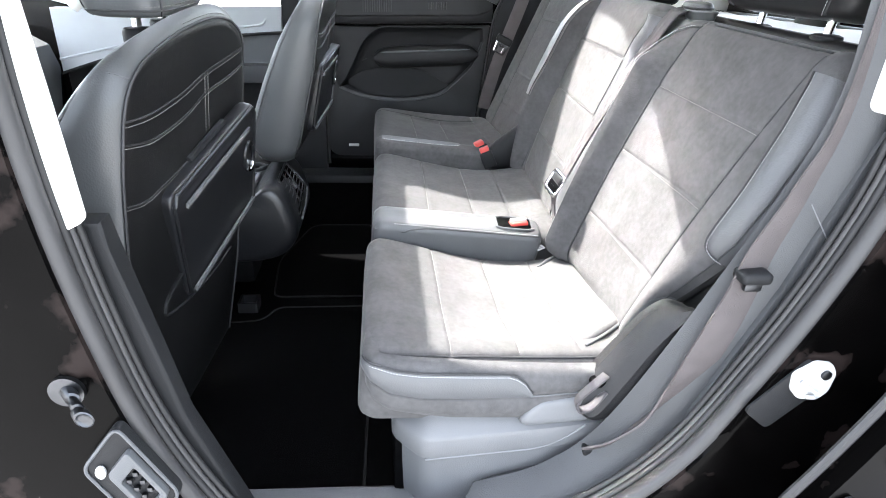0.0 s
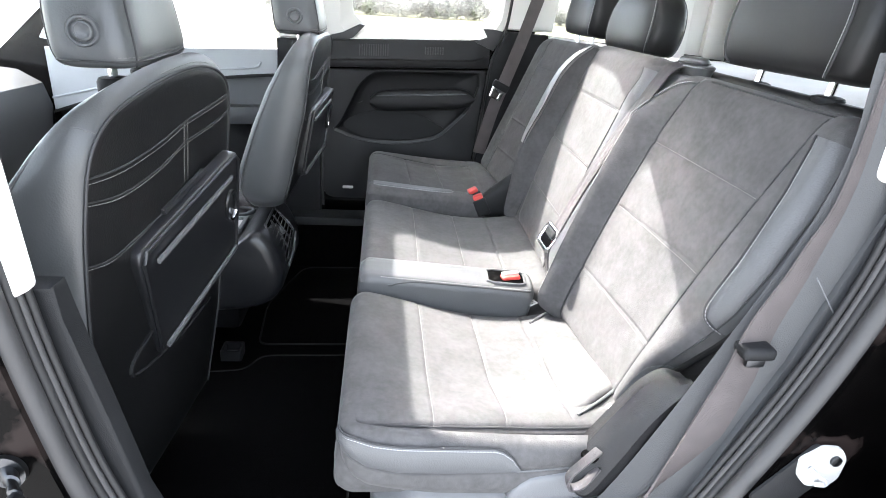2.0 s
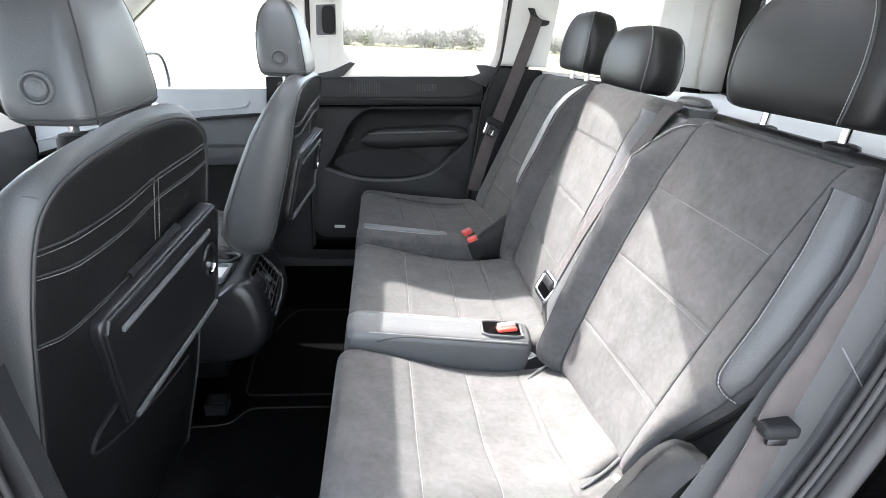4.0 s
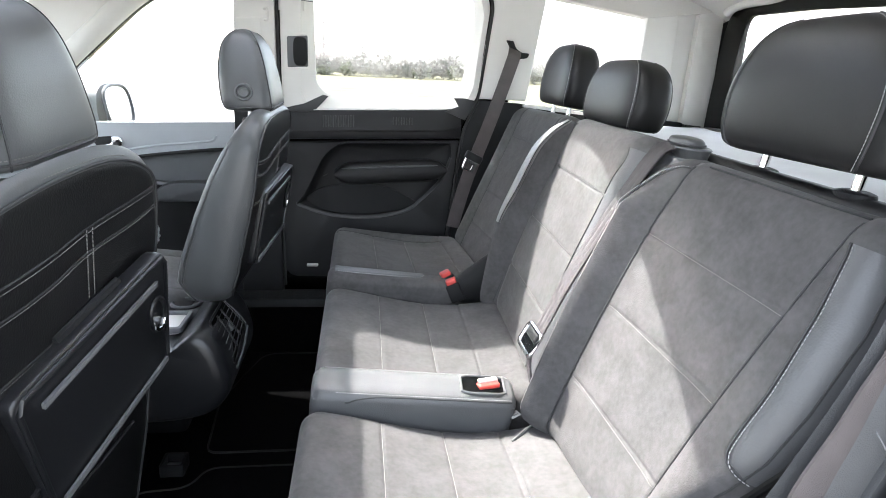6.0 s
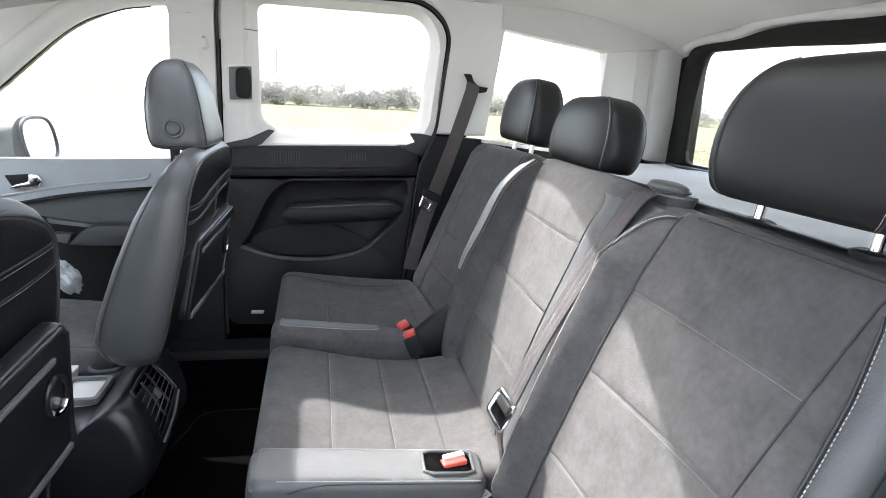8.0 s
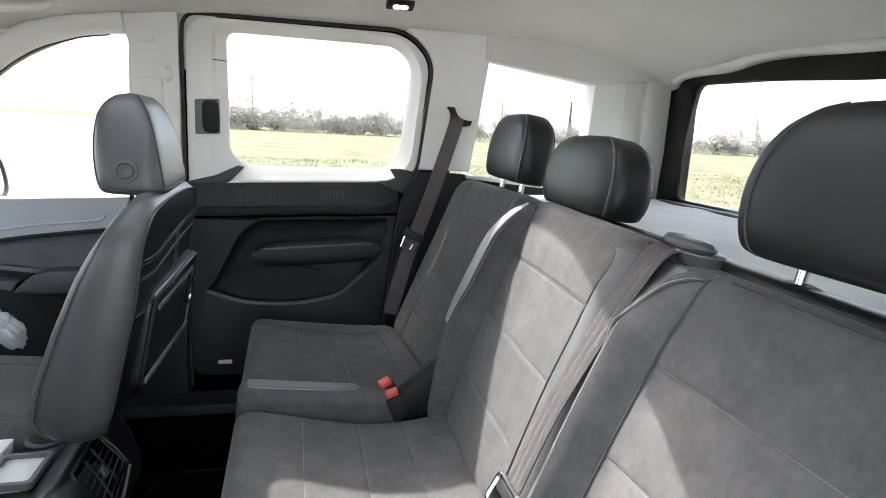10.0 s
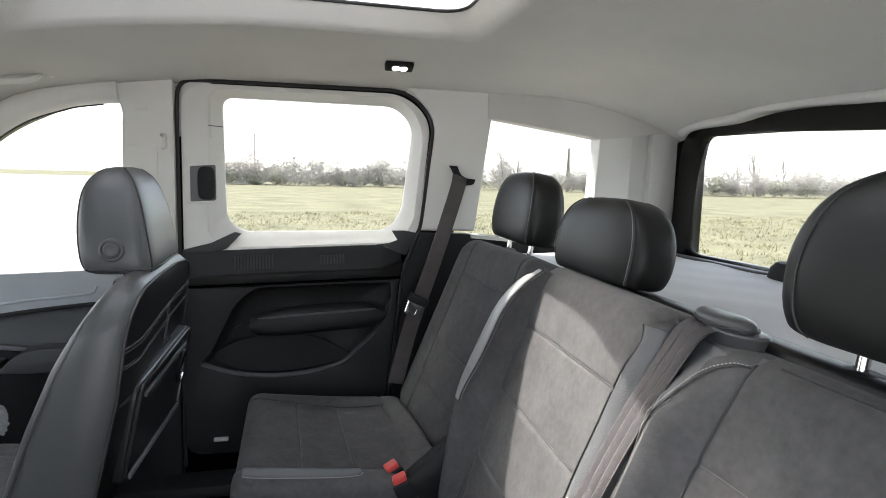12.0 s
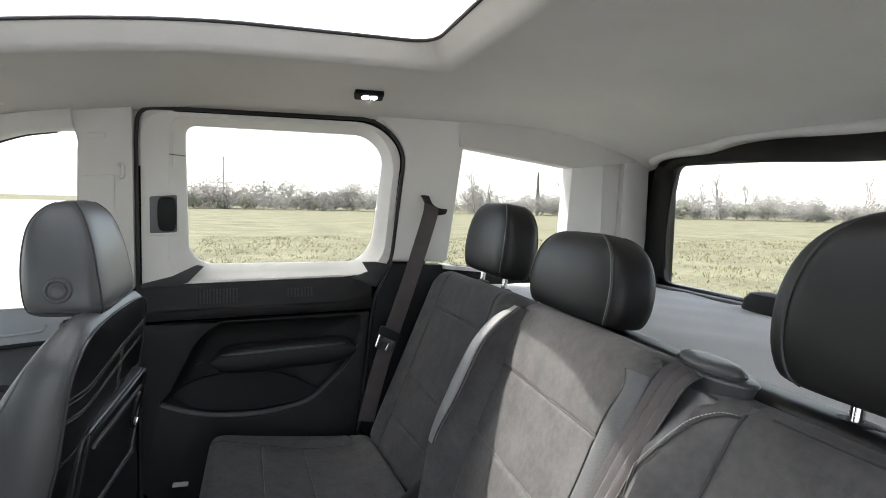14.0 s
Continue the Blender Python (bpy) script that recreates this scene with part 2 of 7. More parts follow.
def tube(pts, r, sides=8, bm=None, closed=False, squash=1.0):
    bm = bm or bmesh.new()
    pts = [Vector(p) for p in pts]
    rings, up = [], None
    n = len(pts)
    for i, p in enumerate(pts):
        q0 = pts[i - 1] if (i or closed) else p
        q1 = pts[(i + 1) % n] if (i < n - 1 or closed) else p
        d = (q1 - q0).normalized()
        if up is None:
            up = d.orthogonal().normalized()
        up = (up - d * up.dot(d)).normalized()
        side = d.cross(up)
        rad = r(i / max(n - 1, 1)) if callable(r) else r
        rings.append([bm.verts.new(p + up * (math.cos(a) * rad) + side * (math.sin(a) * rad * squash)) for a in (2 * math.pi * k / sides for k in range(sides))])
    for i in range(n if closed else n - 1):
        a, b = rings[i], rings[(i + 1) % n]
        for k in range(sides):
            bm.faces.new((a[k - 1], a[k], b[k], b[k - 1]))
    if not closed:
        bm.faces.new(rings[0])
        bm.faces.new(rings[-1][::-1])
    return bm


def ribbon(pts, sides, width, thick=0.0015):
    """A band along pts; sides: the direction of its width at each point."""
    rings = []
    for i, p in enumerate(pts):
        p, s = Vector(p), Vector(sides[i] if isinstance(sides, list) else sides).normalized()
        d = (Vector(pts[min(i + 1, len(pts) - 1)]) - Vector(pts[max(i - 1, 0)])).normalized()
        n = d.cross(s).normalized() * thick
        s = n.cross(d).normalized() * (width / 2)
        rings.append([p - s - n, p - s * 0.5 - n * 1.3, p + s * 0.5 - n * 1.3, p + s - n, p + s + n, p + s * 0.5 + n * 1.3, p - s * 0.5 + n * 1.3, p - s + n])
    return loft(rings)


def stitches(pts, step=0.006, length=0.004, r=0.0007):
    """Short threads along a line."""
    bm = bmesh.new()
    P = [Vector(p) for p in pts]
    acc = 0.0
    for a, b in zip(P, P[1:]):
        L = (b - a).length
        if L < 1e-6:
            continue
        d = (b - a) / L
        s = -acc if acc else 0.0
        s = (step - acc) % step
        while s < L:
            c = a + d * s
            u = d.orthogonal().normalized()
            w = d.cross(u)
            f = [bm.verts.new(c + d * (k * length / 2) + u * (i * r) + w * (j * r)) for k in (-1, 1) for i, j in ((-1, -1), (1, -1), (1, 1), (-1, 1))]
            for q in ((0, 1, 2, 3), (7, 6, 5, 4), (0, 4, 5, 1), (1, 5, 6, 2), (2, 6, 7, 3), (3, 7, 4, 0)):
                bm.faces.new([f[k] for k in q])
            s += step
        acc = (acc + L) % step
    return bm


class Pad:
    """An upholstered pad over four corners (u runs A to B, v runs A to D). extra(u, v): more height. seams: ('u', value) or ('v', value) lines, or
    (u0, v0, u1, v1)."""

    def __init__(self, A, B, C, D, depth, r=0.03, corner=0.03, seams=(), extra=None, up=None, step=0.011, groove=0.0022, edge=None):
        self.c = [Vector(p) for p in (A, B, C, D)]
        A, B, C, D = self.c
        self.n = (B - A + C - D).cross(D - A + C - B).normalized()
        if up is not None and self.n.dot(Vector(up)) < 0:
            self.n = -self.n
        self.w, self.l = ((B - A).length + (C - D).length) / 2, ((D - A).length + (C - B).length) / 2
        self.depth, self.r, self.corner, self.seams, self.extra, self.groove = depth, r, corner, seams, extra, groove
        self.step, self.edge = step, edge

    def lines(self, axis, length):
        n = max(int(length / self.step), 4)
        s = {round(i / n, 5) for i in range(n + 1)}
        for k in (0.15, 0.4, 0.7):
            s |= {round(self.r * k * k / length, 5), round(1 - self.r * k * k / length, 5)}
        for q in self.seams:
            if q[0] == axis:
                s |= {round(q[1] + d / length, 5) for d in (-0.006, -0.003, -0.0012, 0, 0.0012, 0.003, 0.006)}
        return sorted(x for x in s if 0 <= x <= 1)

    def height(self, u, v):
        h = 0.0
        d = min(u * self.w, (1 - u) * self.w, v * self.l, (1 - v) * self.l)
        for e in (min(u, 1 - u) * self.w, min(v, 1 - v) * self.l):
            if e < self.r:
                h -= self.r * (1 - math.sqrt(max(0, 1 - (1 - e / self.r) ** 2)))
        h = max(h, -self.r)
        for q in self.seams:
            if q[0] == "u":
                lo, hi = (q[2], q[3]) if len(q) > 2 else (0, 1)
                if lo <= v <= hi:
                    h -= self.groove * math.exp(-(((u - q[1]) * self.w / 0.0032) ** 2))
            elif q[0] == "v":
                lo, hi = (q[2], q[3]) if len(q) > 2 else (0, 1)
                if lo <= u <= hi:
                    h -= self.groove * math.exp(-(((v - q[1]) * self.l / 0.0032) ** 2))
        return h + (self.extra(u, v) if self.extra else 0.0)

    def base(self, u, v):
        A, B, C, D = self.c
        x, y = u * self.w, v * self.l
        rc = self.corner
        cx = rc if x < rc else (self.w - rc if x > self.w - rc else None)
        cy = rc if y < rc else (self.l - rc if y > self.l - rc else None)
        if rc and cx is not None and cy is not None:
            dx, dy = x - cx, y - cy
            m = max(abs(dx), abs(dy))
            n = math.hypot(dx, dy)
            if n > 1e-9:
                k = m / n
                x, y = cx + dx * k, cy + dy * k
            u, v = x / self.w, y / self.l
        if self.edge and u > 0.8:
            u = 0.8 + (u - 0.8) * (self.edge(v) - 0.8) / 0.2
        return A * (1 - u) * (1 - v) + B * u * (1 - v) + C * u * v + D * (1 - u) * v

    def at(self, u, v, lift=0.0):
        return self.base(u, v) + self.n * (self.height(u, v) + lift)

    def mesh(self):
        us, vs = self.lines("u", self.w), self.lines("v", self.l)
        bm = bmesh.new()
        g = [[bm.verts.new(self.at(u, v)) for v in vs] for u in us]
        for i in range(len(us) - 1):
            for j in range(len(vs) - 1):
                bm.faces.new((g[i][j], g[i + 1][j], g[i + 1][j + 1], g[i][j + 1]))
        ring = [g[i][0] for i in range(len(us))] + [g[-1][j] for j in range(1, len(vs))] + [g[i][-1] for i in range(len(us) - 2, -1, -1)] + [g[0][j] for j in range(len(vs) - 2, 0, -1)]
        prev = ring
        mid = sum((v.co for v in ring), Vector()) / len(ring)
        for k, shrink in ((0.5, 0.0), (0.9, 0.01), (1.0, 0.03)):
            low = [bm.verts.new(v.co - self.n * (self.depth * k + self.n.dot(v.co - self.flat(v.co)) * 0) + (mid - v.co) * shrink) for v in ring]
            for i in range(len(ring)):
                bm.faces.new((prev[i - 1], prev[i], low[i], low[i - 1]))
            prev = low
        bm.faces.new(prev)
        return bm

    def flat(self, p):
        return p

    def line(self, u0, v0, u1, v1, n=40, lift=0.0):
        return [self.at(u0 + (u1 - u0) * k / n, v0 + (v1 - v0) * k / n, lift) for k in range(n + 1)]

    def curve(self, pts, n=10, lift=0.0):
        return [self.at(p.x, p.y, lift) for p in smooth_path([(a, b, 0) for a, b in pts], n)]


# ---- setting: ground, body shell ----
def sheet(name, material, x0, x1, y0, y1, z, label, nx=2, ny=2, wob=0.0):
    bm = bmesh.new()
    g = [[bm.verts.new((x0 + (x1 - x0) * i / nx, y0 + (y1 - y0) * j / ny, z + (noise.noise((i * 0.37, j * 0.41, 3.1)) * wob))) for j in range(ny + 1)] for i in range(nx + 1)]
    for i in range(nx):
        for j in range(ny):
            bm.faces.new((g[i][j], g[i + 1][j], g[i + 1][j + 1], g[i][j + 1]))
    return tagged(link_mesh(name, bm, material), label, "ground", kind="structure")


sheet("ground", GRASS, -1500, 1500, -1500, 1500, 0.0, "dry yellow-green field reaching the horizon", 2, 2)
tagged(link_mesh("pavement", plate([Vector(p) for p in ((-0.9, 1.65), (-10.5, 62), (-27, 170), (-400, 170), (-400, -60), (8, -60), (8, -0.02), (-0.9, -0.02))], [], 0.0, lambda a, b, d: Vector((a, b, 0.02))), PAVING), "pale sunlit paved parking ground beside the field", "ground", kind="structure")


def lean(x, z):
    """The far side's lines rise slightly towards the rear."""
    return z + (x - 0.13) * min(max(0.06 * (1.6 - z) / 0.57, 0.0), 0.085)


def far(y):
    return lambda a, b, d: Vector((a, y + d, lean(a, b)))


def struct(name, bm, material, label, category, smooth=True):
    return tagged(link_mesh(name, bm, material, None, smooth), label, category, kind="structure")


# floor of the car and its sill
FLOOR = 0.40
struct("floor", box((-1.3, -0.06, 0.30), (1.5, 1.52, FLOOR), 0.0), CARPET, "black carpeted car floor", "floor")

# far sliding door
door = thing("door_1", "closed black sliding car door with a light grey window frame", "car door", kind="structure")

def roundbar(x0, x1, z0, z1, y0, y1, tip=0.5, n=18):
    """A pill-shaped bar along x on the far door."""
    rings = []
    for i in range(n + 1):
        t = i / n
        e = min(t, 1 - t) * n / 4
        k = math.sqrt(max(0.0, 1 - (1 - min(e, 1)) ** 2)) * 0.75 + 0.25
        x = x0 + (x1 - x0) * t
        rings.append([Vector((x, (y0 + y1) / 2 + b, lean(x, (z0 + z1) / 2) + a * k)) for a, b in squircle((z1 - z0) / 2, (y1 - y0) / 2, 20, 3)])
    return loft(rings)


on_door = lambda y: (lambda a, b, d: Vector((a, y + d, b)))
gap = lambda x: 1.1157 + 0.0339 * x
recess = rpoly([(0.012, 1.108, 0.02), (-0.041, 1.071, 0.05), (-0.109, 0.931, 0.1), (-0.136, 0.899, 0.008), (-0.061, 0.869, 0.05), (0.024, 0.855, 0.05), (0.127, 0.856, 0.05), (0.233, 0.879, 0.04), (0.285, 0.925, 0.05), (0.346, 0.99, 0.05), (0.374, 1.063, 0.04), (0.368, 1.115, 0.01)], seg=5)
part("trim_panel", plate(rpoly([(-0.178, 0.650, 0.05), (0.335, 0.650, 0.02), (0.366, 0.83, 0.1), (0.396, gap(0.39) - 0.004, 0.004), (-0.178, gap(-0.178) - 0.004, 0.004)]), [recess], 0.022, on_door(1.497), 0.004), DOOR_BLACK, door, "black grained lower trim panel")
rings = []
rc = sum(recess, Vector((0, 0))) / len(recess)
for k, y in ((1.0, 1.500), (0.985, 1.510), (0.95, 1.520), (0.86, 1.531), (0.5, 1.535), (0.1, 1.536)):
    rings.append([Vector((rc.x + (p.x - rc.x) * k, y, rc.y + (p.y - rc.y) * k)) for p in recess])
dish = loft(rings, cap=False)
dish.faces.new([v for v in list(dish.verts)[-len(recess):]])
part("recess_panel", dish, DOOR_BLACK, door, "hollowed black arm recess")
# padded upper strip with a crease along it
bm = bmesh.new()
grid = []
for i in range(41):
    x = -0.178 + 0.578 * i / 40
    z0, z1 = gap(x) + 0.003, table(((-0.178, 1.203), (-0.007, 1.211), (0.33, 1.223), (0.40, 1.234)), x)
    tip = max(0.0, (x - 0.345) / 0.055)
    grid.append([bm.verts.new((x, y + 0.010 * tip, z0 + (z1 - z0) * (t if t < 0.1 or t > 0.5 else t + 0.15 * tip))) for t, y in ((0.0, 1.518), (0.0, 1.500), (0.03, 1.489), (0.10, 1.4855), (0.20, 1.484), (0.25, 1.4835), (0.28, 1.4865), (0.31, 1.4905), (0.40, 1.492), (0.7, 1.494), (0.92, 1.4965), (0.98, 1.499), (1.0, 1.506))])
for ga, gb in zip(grid, grid[1:]):
    for k in range(len(ga) - 1):
        bm.faces.new((ga[k], ga[k + 1], gb[k + 1], gb[k]))
part("upper_pad", bm, DOOR_BLACK, door, "black padded upper strip with a crease")
part("armrest", roundbar(-0.010, 0.356, 0.977, 1.050, 1.474, 1.536), DOOR_BLACK, door, "moulded armrest bar")
# Lighter strip painted in as the highlight on the armrest's top edge.
part("grip_highlight", roundbar(0.012, 0.326, 1.031, 1.037, 1.4715, 1.480), PLASTIC_MID, door)
pocket = rpoly([(-0.111, 0.917, 0.02), (-0.06, 0.955, 0.05), (0.041, 0.974, 0.08), (0.161, 0.967, 0.08), (0.263, 0.913, 0.012), (0.216, 0.885, 0.04), (0.092, 0.866, 0.06), (-0.045, 0.875, 0.05)])
part("map_pocket", plate(pocket, [], 0.004, on_door(1.516)), PLASTIC, door, "dark map pocket opening")
lip = rpoly([(-0.136, 0.905, 0.0), (-0.134, 0.897, 0.006), (-0.061, 0.869, 0.05), (0.024, 0.856, 0.05), (0.127, 0.857, 0.05), (0.233, 0.880, 0.04), (0.285, 0.926, 0.05), (0.346, 0.99, 0.05), (0.372, 1.063, 0.04)], closed=False)
part("pocket_lip", ribbon([Vector((p[0], 1.503, p[1] + 0.004)) for p in lip], V(0, 0.62, 0.78), 0.012, 0.003), SLATE_DARK, door, "lighter grey edge of the map pocket")
part("tweeter_seam", tube([Vector((x, 1.531, 0.972 + 0.5 * (x + 0.09))) for x in (-0.085, -0.06, -0.035)], 0.001, 6), PLASTIC_MID, door)
for x0, x1, h in ((-0.045, 0.050, 0.0185), (0.178, 0.238, 0.012)):
    n = 13 if h > 0.015 else 8
    for i in range(n):
        x = x0 + (x1 - x0) * i / (n - 1)
        z = gap(x) + 0.060
        part("rib", box((x - 0.0018, 1.4895, z - h), (x + 0.0018, 1.4955, z + h), 0.0006, 1), RIB, door)
hole = rpoly([(-0.106, 1.622, 0.04), (0.40, 1.627, 0.06), (0.458, 1.545, 0.05), (0.432, 1.28, 0.04), (0.385, 1.229, 0.03), (-0.075, 1.214, 0.03), (-0.112, 1.25, 0.03)], seg=10)
lite = rpoly([(-0.076, 1.607, 0.03), (0.385, 1.607, 0.05), (0.435, 1.555, 0.04), (0.406, 1.31, 0.05), (0.365, 1.258, 0.04), (-0.03, 1.253, 0.04), (-0.070, 1.285, 0.04)], seg=10)
part("window_frame", plate(rpoly([(-0.172, 1.200, 0.004), (-0.172, 1.634, 0.07), (0.40, 1.637, 0.05), (0.478, 1.57, 0.07), (0.447, 1.262, 0.02), (0.405, 1.215, 0.01), (-0.1, 1.198, 0.01)], seg=10), [hole], 0.008, on_door(1.503), 0.002), TRIM, door, "light grey window surround")
rings = []
for t, y in ((0.0, 1.5035), (0.06, 1.509), (0.5, 1.526), (0.94, 1.543), (1.0, 1.549), (1.02, 1.556)):
    rings.append([Vector((p.x + (q.x - p.x) * t, y, p.y + (q.y - p.y) * t)) for p, q in zip(hole, lite)])
part("window_reveal", loft(rings, cap=False), TRIM, door, "pale sloping window reveal and ledge")
part("pane", plate([Vector((0.17 + (p.x - 0.17) * 1.06, 1.43 + (p.y - 1.43) * 1.06)) for p in lite], [], 0.003, on_door(1.556)), GLASS, door, "clear window glass")
# Corners use a lighter plastic, painting in the light the sloped pad gets.
for corner in (((-0.174, 1.209), (-0.104, 1.227), (-0.045, 1.256), (-0.028, 1.252), (-0.066, 1.212), (-0.09, 1.203), (-0.174, 1.199)), ((0.345, 1.219), (0.388, 1.236), (0.372, 1.262), (0.41, 1.262), (0.450, 1.254), (0.430, 1.225), (0.412, 1.192))):
    part("pad_corner", plate([Vector(p) for p in corner], [], 0.012, on_door(1.495), 0.003), RIB, door, "black pad rising into the window corner")
part("corner_fill", plate([Vector(p) for p in ((-0.188, 1.50), (-0.10, 1.50), (-0.10, 1.672), (-0.188, 1.672))], [], 0.01, on_door(1.513)), TRIM, door)
seal_line = rpoly([(-0.178, 0.62, 0.03), (-0.180, 1.56, 0.0), (-0.176, 1.640, 0.085), (0.41, 1.645, 0.06), (0.486, 1.57, 0.07), (0.452, 1.262, 0.04), (0.405, 1.16, 0.06), (0.372, 0.83, 0.1), (0.345, 0.62, 0.03)], closed=False, seg=10)
part("door_seal", tube([Vector((p[0], 1.4985, p[1])) for p in seal_line], 0.0050, 8), RUBBER, door, "black rubber door seal")
part("latch_recess", plate(rpoly([(-0.158, 1.335, 0.01), (-0.085, 1.338, 0.01), (-0.088, 1.440, 0.01), (-0.158, 1.435, 0.01)]), [rpoly([(-0.150, 1.343, 0.006), (-0.093, 1.345, 0.006), (-0.095, 1.432, 0.006), (-0.150, 1.428, 0.006)])], 0.006, far(1.500), 0.002), TRIM, door)
part("latch_handle", loft([[Vector((-0.112 + a * k, 1.486 + 0.028 * t, lean(-0.11, 1.388) + b * k)) for a, b in squircle(0.022, 0.043, 28, 4)] for t, k in ((0, 0.8), (0.08, 0.95), (0.3, 1.0), (1.0, 1.0))]), PLASTIC, door, "black door pull")
part("latch_bowl", plate(rpoly([(-0.152, 1.342), (-0.09, 1.344), (-0.09, 1.434), (-0.152, 1.43)], 0.005), [], 0.002, far(1.4995)), PLASTIC_GREY, door)
part("frame_joint", tube([Vector((x, 1.5045, 1.535 - (x + 0.17) * 0.08)) for x in (-0.172, -0.12, -0.07)], 0.0012, 6), PLASTIC_GREY, door)
part("sill_clip", box((-0.105, 1.482, 0.690), (-0.068, 1.500, 0.697), 0.002), WHITE, door, "small white clip low on the door")

sill_far = thing("door_sill", "dark plastic sill under the closed sliding door", "door sill", kind="structure")
part("sill_body", box((-0.42, 1.43, FLOOR), (0.05, 1.495, 0.588), 0.004), CARPET, sill_far)
part("sill_tread", loft([[Vector((x, 1.415 + a, 0.592 + b)) for a, b in ((0.0, -0.022), (0.0, -0.004), (0.006, 0.004), (0.03, 0.008), (0.085, 0.010), (0.085, -0.006))] for x in (-0.425, -0.20, -0.19, 0.055)]), PLASTIC, sill_far, "worn black step edge")

# outer skin behind the trim, with the openings left free
front_win = rpoly([(-0.312, 1.168, 0.01), (-0.303, 1.54, 0.03), (-0.335, 1.577, 0.03), (-0.44, 1.560, 0.05), (-0.57, 1.497, 0.06), (-0.80, 1.285, 0.05), (-0.93, 1.15, 0.01)], seg=8)
quarter = rpoly([(0.606, 1.252, 0.012), (0.972, 1.218, 0.012), (0.997, 1.533, 0.02), (0.650, 1.578, 0.012)], seg=5)
skin_out = [Vector(p) for p in ((-1.6, 0.25), (1.262, 0.25), (1.262, 1.66), (0.5, 1.70), (-0.5, 1.70), (-0.75, 1.55), (-1.25, 1.10), (-1.6, 1.05))]
door_hole = rpoly([(-0.10, 1.238, 0.05), (0.415, 1.238, 0.05), (0.455, 1.63, 0.05), (-0.10, 1.632, 0.05)])
grow = lambda loop, k: [Vector((p.x + (p.x - sum(q.x for q in loop) / len(loop)) * k, p.y + (p.y - sum(q.y for q in loop) / len(loop)) * k)) for p in loop]
struct("wall_far", plate(skin_out, [grow(front_win, 0.06), grow(quarter, 0.22), door_hole], 0.02, lambda a, b, d: Vector((a, 1.562 + d, b))), PAINT, "black painted outer side of the car body", "car body", False)
for name, loop in (("window_2", front_win), ("window_3", quarter)):
    w = thing(name, "clear car side window glass", "window", kind="structure")
    ob = part("pane", plate(grow(loop, 0.2), [], 0.003, lambda a, b, d: Vector((a, 1.557 + d, b))), GLASS, w)
    ob.visible_shadow = False

# front far door trim and pillar
fdoor = thing("door_2", "grey front passenger door trim with armrest", "car door", kind="structure")
on_front = lambda y: (lambda a, b, d: Vector((a, y + d, b)))
curve2 = lambda pts, n=5: [Vector((p.x, p.y)) for p in smooth_path([(a, b, 0) for a, b in pts], n)]
waist = curve2(((-1.05, 0.93), (-0.90, 0.98), (-0.76, 1.0165), (-0.69, 1.0315), (-0.60, 1.050), (-0.495, 1.0645), (-0.39, 1.0755), (-0.318, 1.081)))
crease = curve2(((-1.05, 0.975), (-0.90, 1.012), (-0.755, 1.045), (-0.652, 1.066), (-0.547, 1.085), (-0.44, 1.096), (-0.385, 1.104), (-0.371, 1.121)))
belly = curve2(((-0.318, 0.970), (-0.443, 0.972), (-0.524, 0.970), (-0.582, 0.979), (-0.639, 0.986), (-0.69, 0.992), (-0.85, 0.985), (-1.05, 0.95)))
part("upper_trim", plate([p + Vector((0, 0.004)) for p in waist] + [Vector((-0.316, 1.165)), Vector((-1.05, 1.135))], [], 0.05, on_front(1.478), 0.004), DOOR_GREY, fdoor)
part("ridge", tube([Vector((p.x, 1.4785, p.y)) for p in crease], 0.004, 8), DOOR_GREY, fdoor, "raised crease along the door")
part("accent_strip", ribbon([Vector((p.x, 1.476, p.y)) for p in waist], V(0, 0, 1), 0.010, 0.004), PLASTIC, fdoor, "black accent line")
part("middle_trim", plate([p - Vector((0, 0.005)) for p in waist] + belly, [], 0.04, on_front(1.487), 0.003), PLASTIC_MID, fdoor)
part("lower_trim", plate(belly[::-1] + [Vector((-0.318, 0.45)), Vector((-1.05, 0.45))], [], 0.03, on_front(1.512), 0.003), PLASTIC, fdoor)
part("grab_cup", plate(rpoly([(-0.655, 0.984), (-0.530, 0.967, 0.004), (-0.546, 0.956), (-0.65, 0.968)], 0.004), [], 0.012, on_front(1.494), 0.003), PLASTIC_GREY, fdoor, "pale lip of the grab recess")
part("grab_ledge", plate(rpoly([(-0.66, 0.944), (-0.588, 0.938), (-0.602, 0.910), (-0.66, 0.924)], 0.006), [], 0.03, on_front(1.482), 0.004), PLASTIC_MID, fdoor)
arm = rpoly([(-0.588, 0.918, 0.012), (-0.545, 0.962, 0.02), (-0.506, 0.976, 0.02), (-0.33, 0.980, 0.01), (-0.33, 0.921, 0.01), (-0.516, 0.915, 0.02)])
mid_arm = sum(arm, Vector((0, 0))) / len(arm)
part("armrest", loft([[Vector((mid_arm.x + (p.x - mid_arm.x) * k, y, mid_arm.y + (p.y - mid_arm.y) * k)) for p in arm] for y, k in ((1.515, 1.0), (1.450, 1.0), (1.441, 0.985), (1.436, 0.94), (1.434, 0.8))]), SLATE_DARK, fdoor, "dark padded armrest")
part("lever_bowl", plate(rpoly([(-0.738, 1.104, 0.004), (-0.672, 1.110, 0.006), (-0.672, 1.088, 0.004), (-0.722, 1.074, 0.006)]), [], 0.006, on_front(1.4745), 0.001), PLASTIC, fdoor)
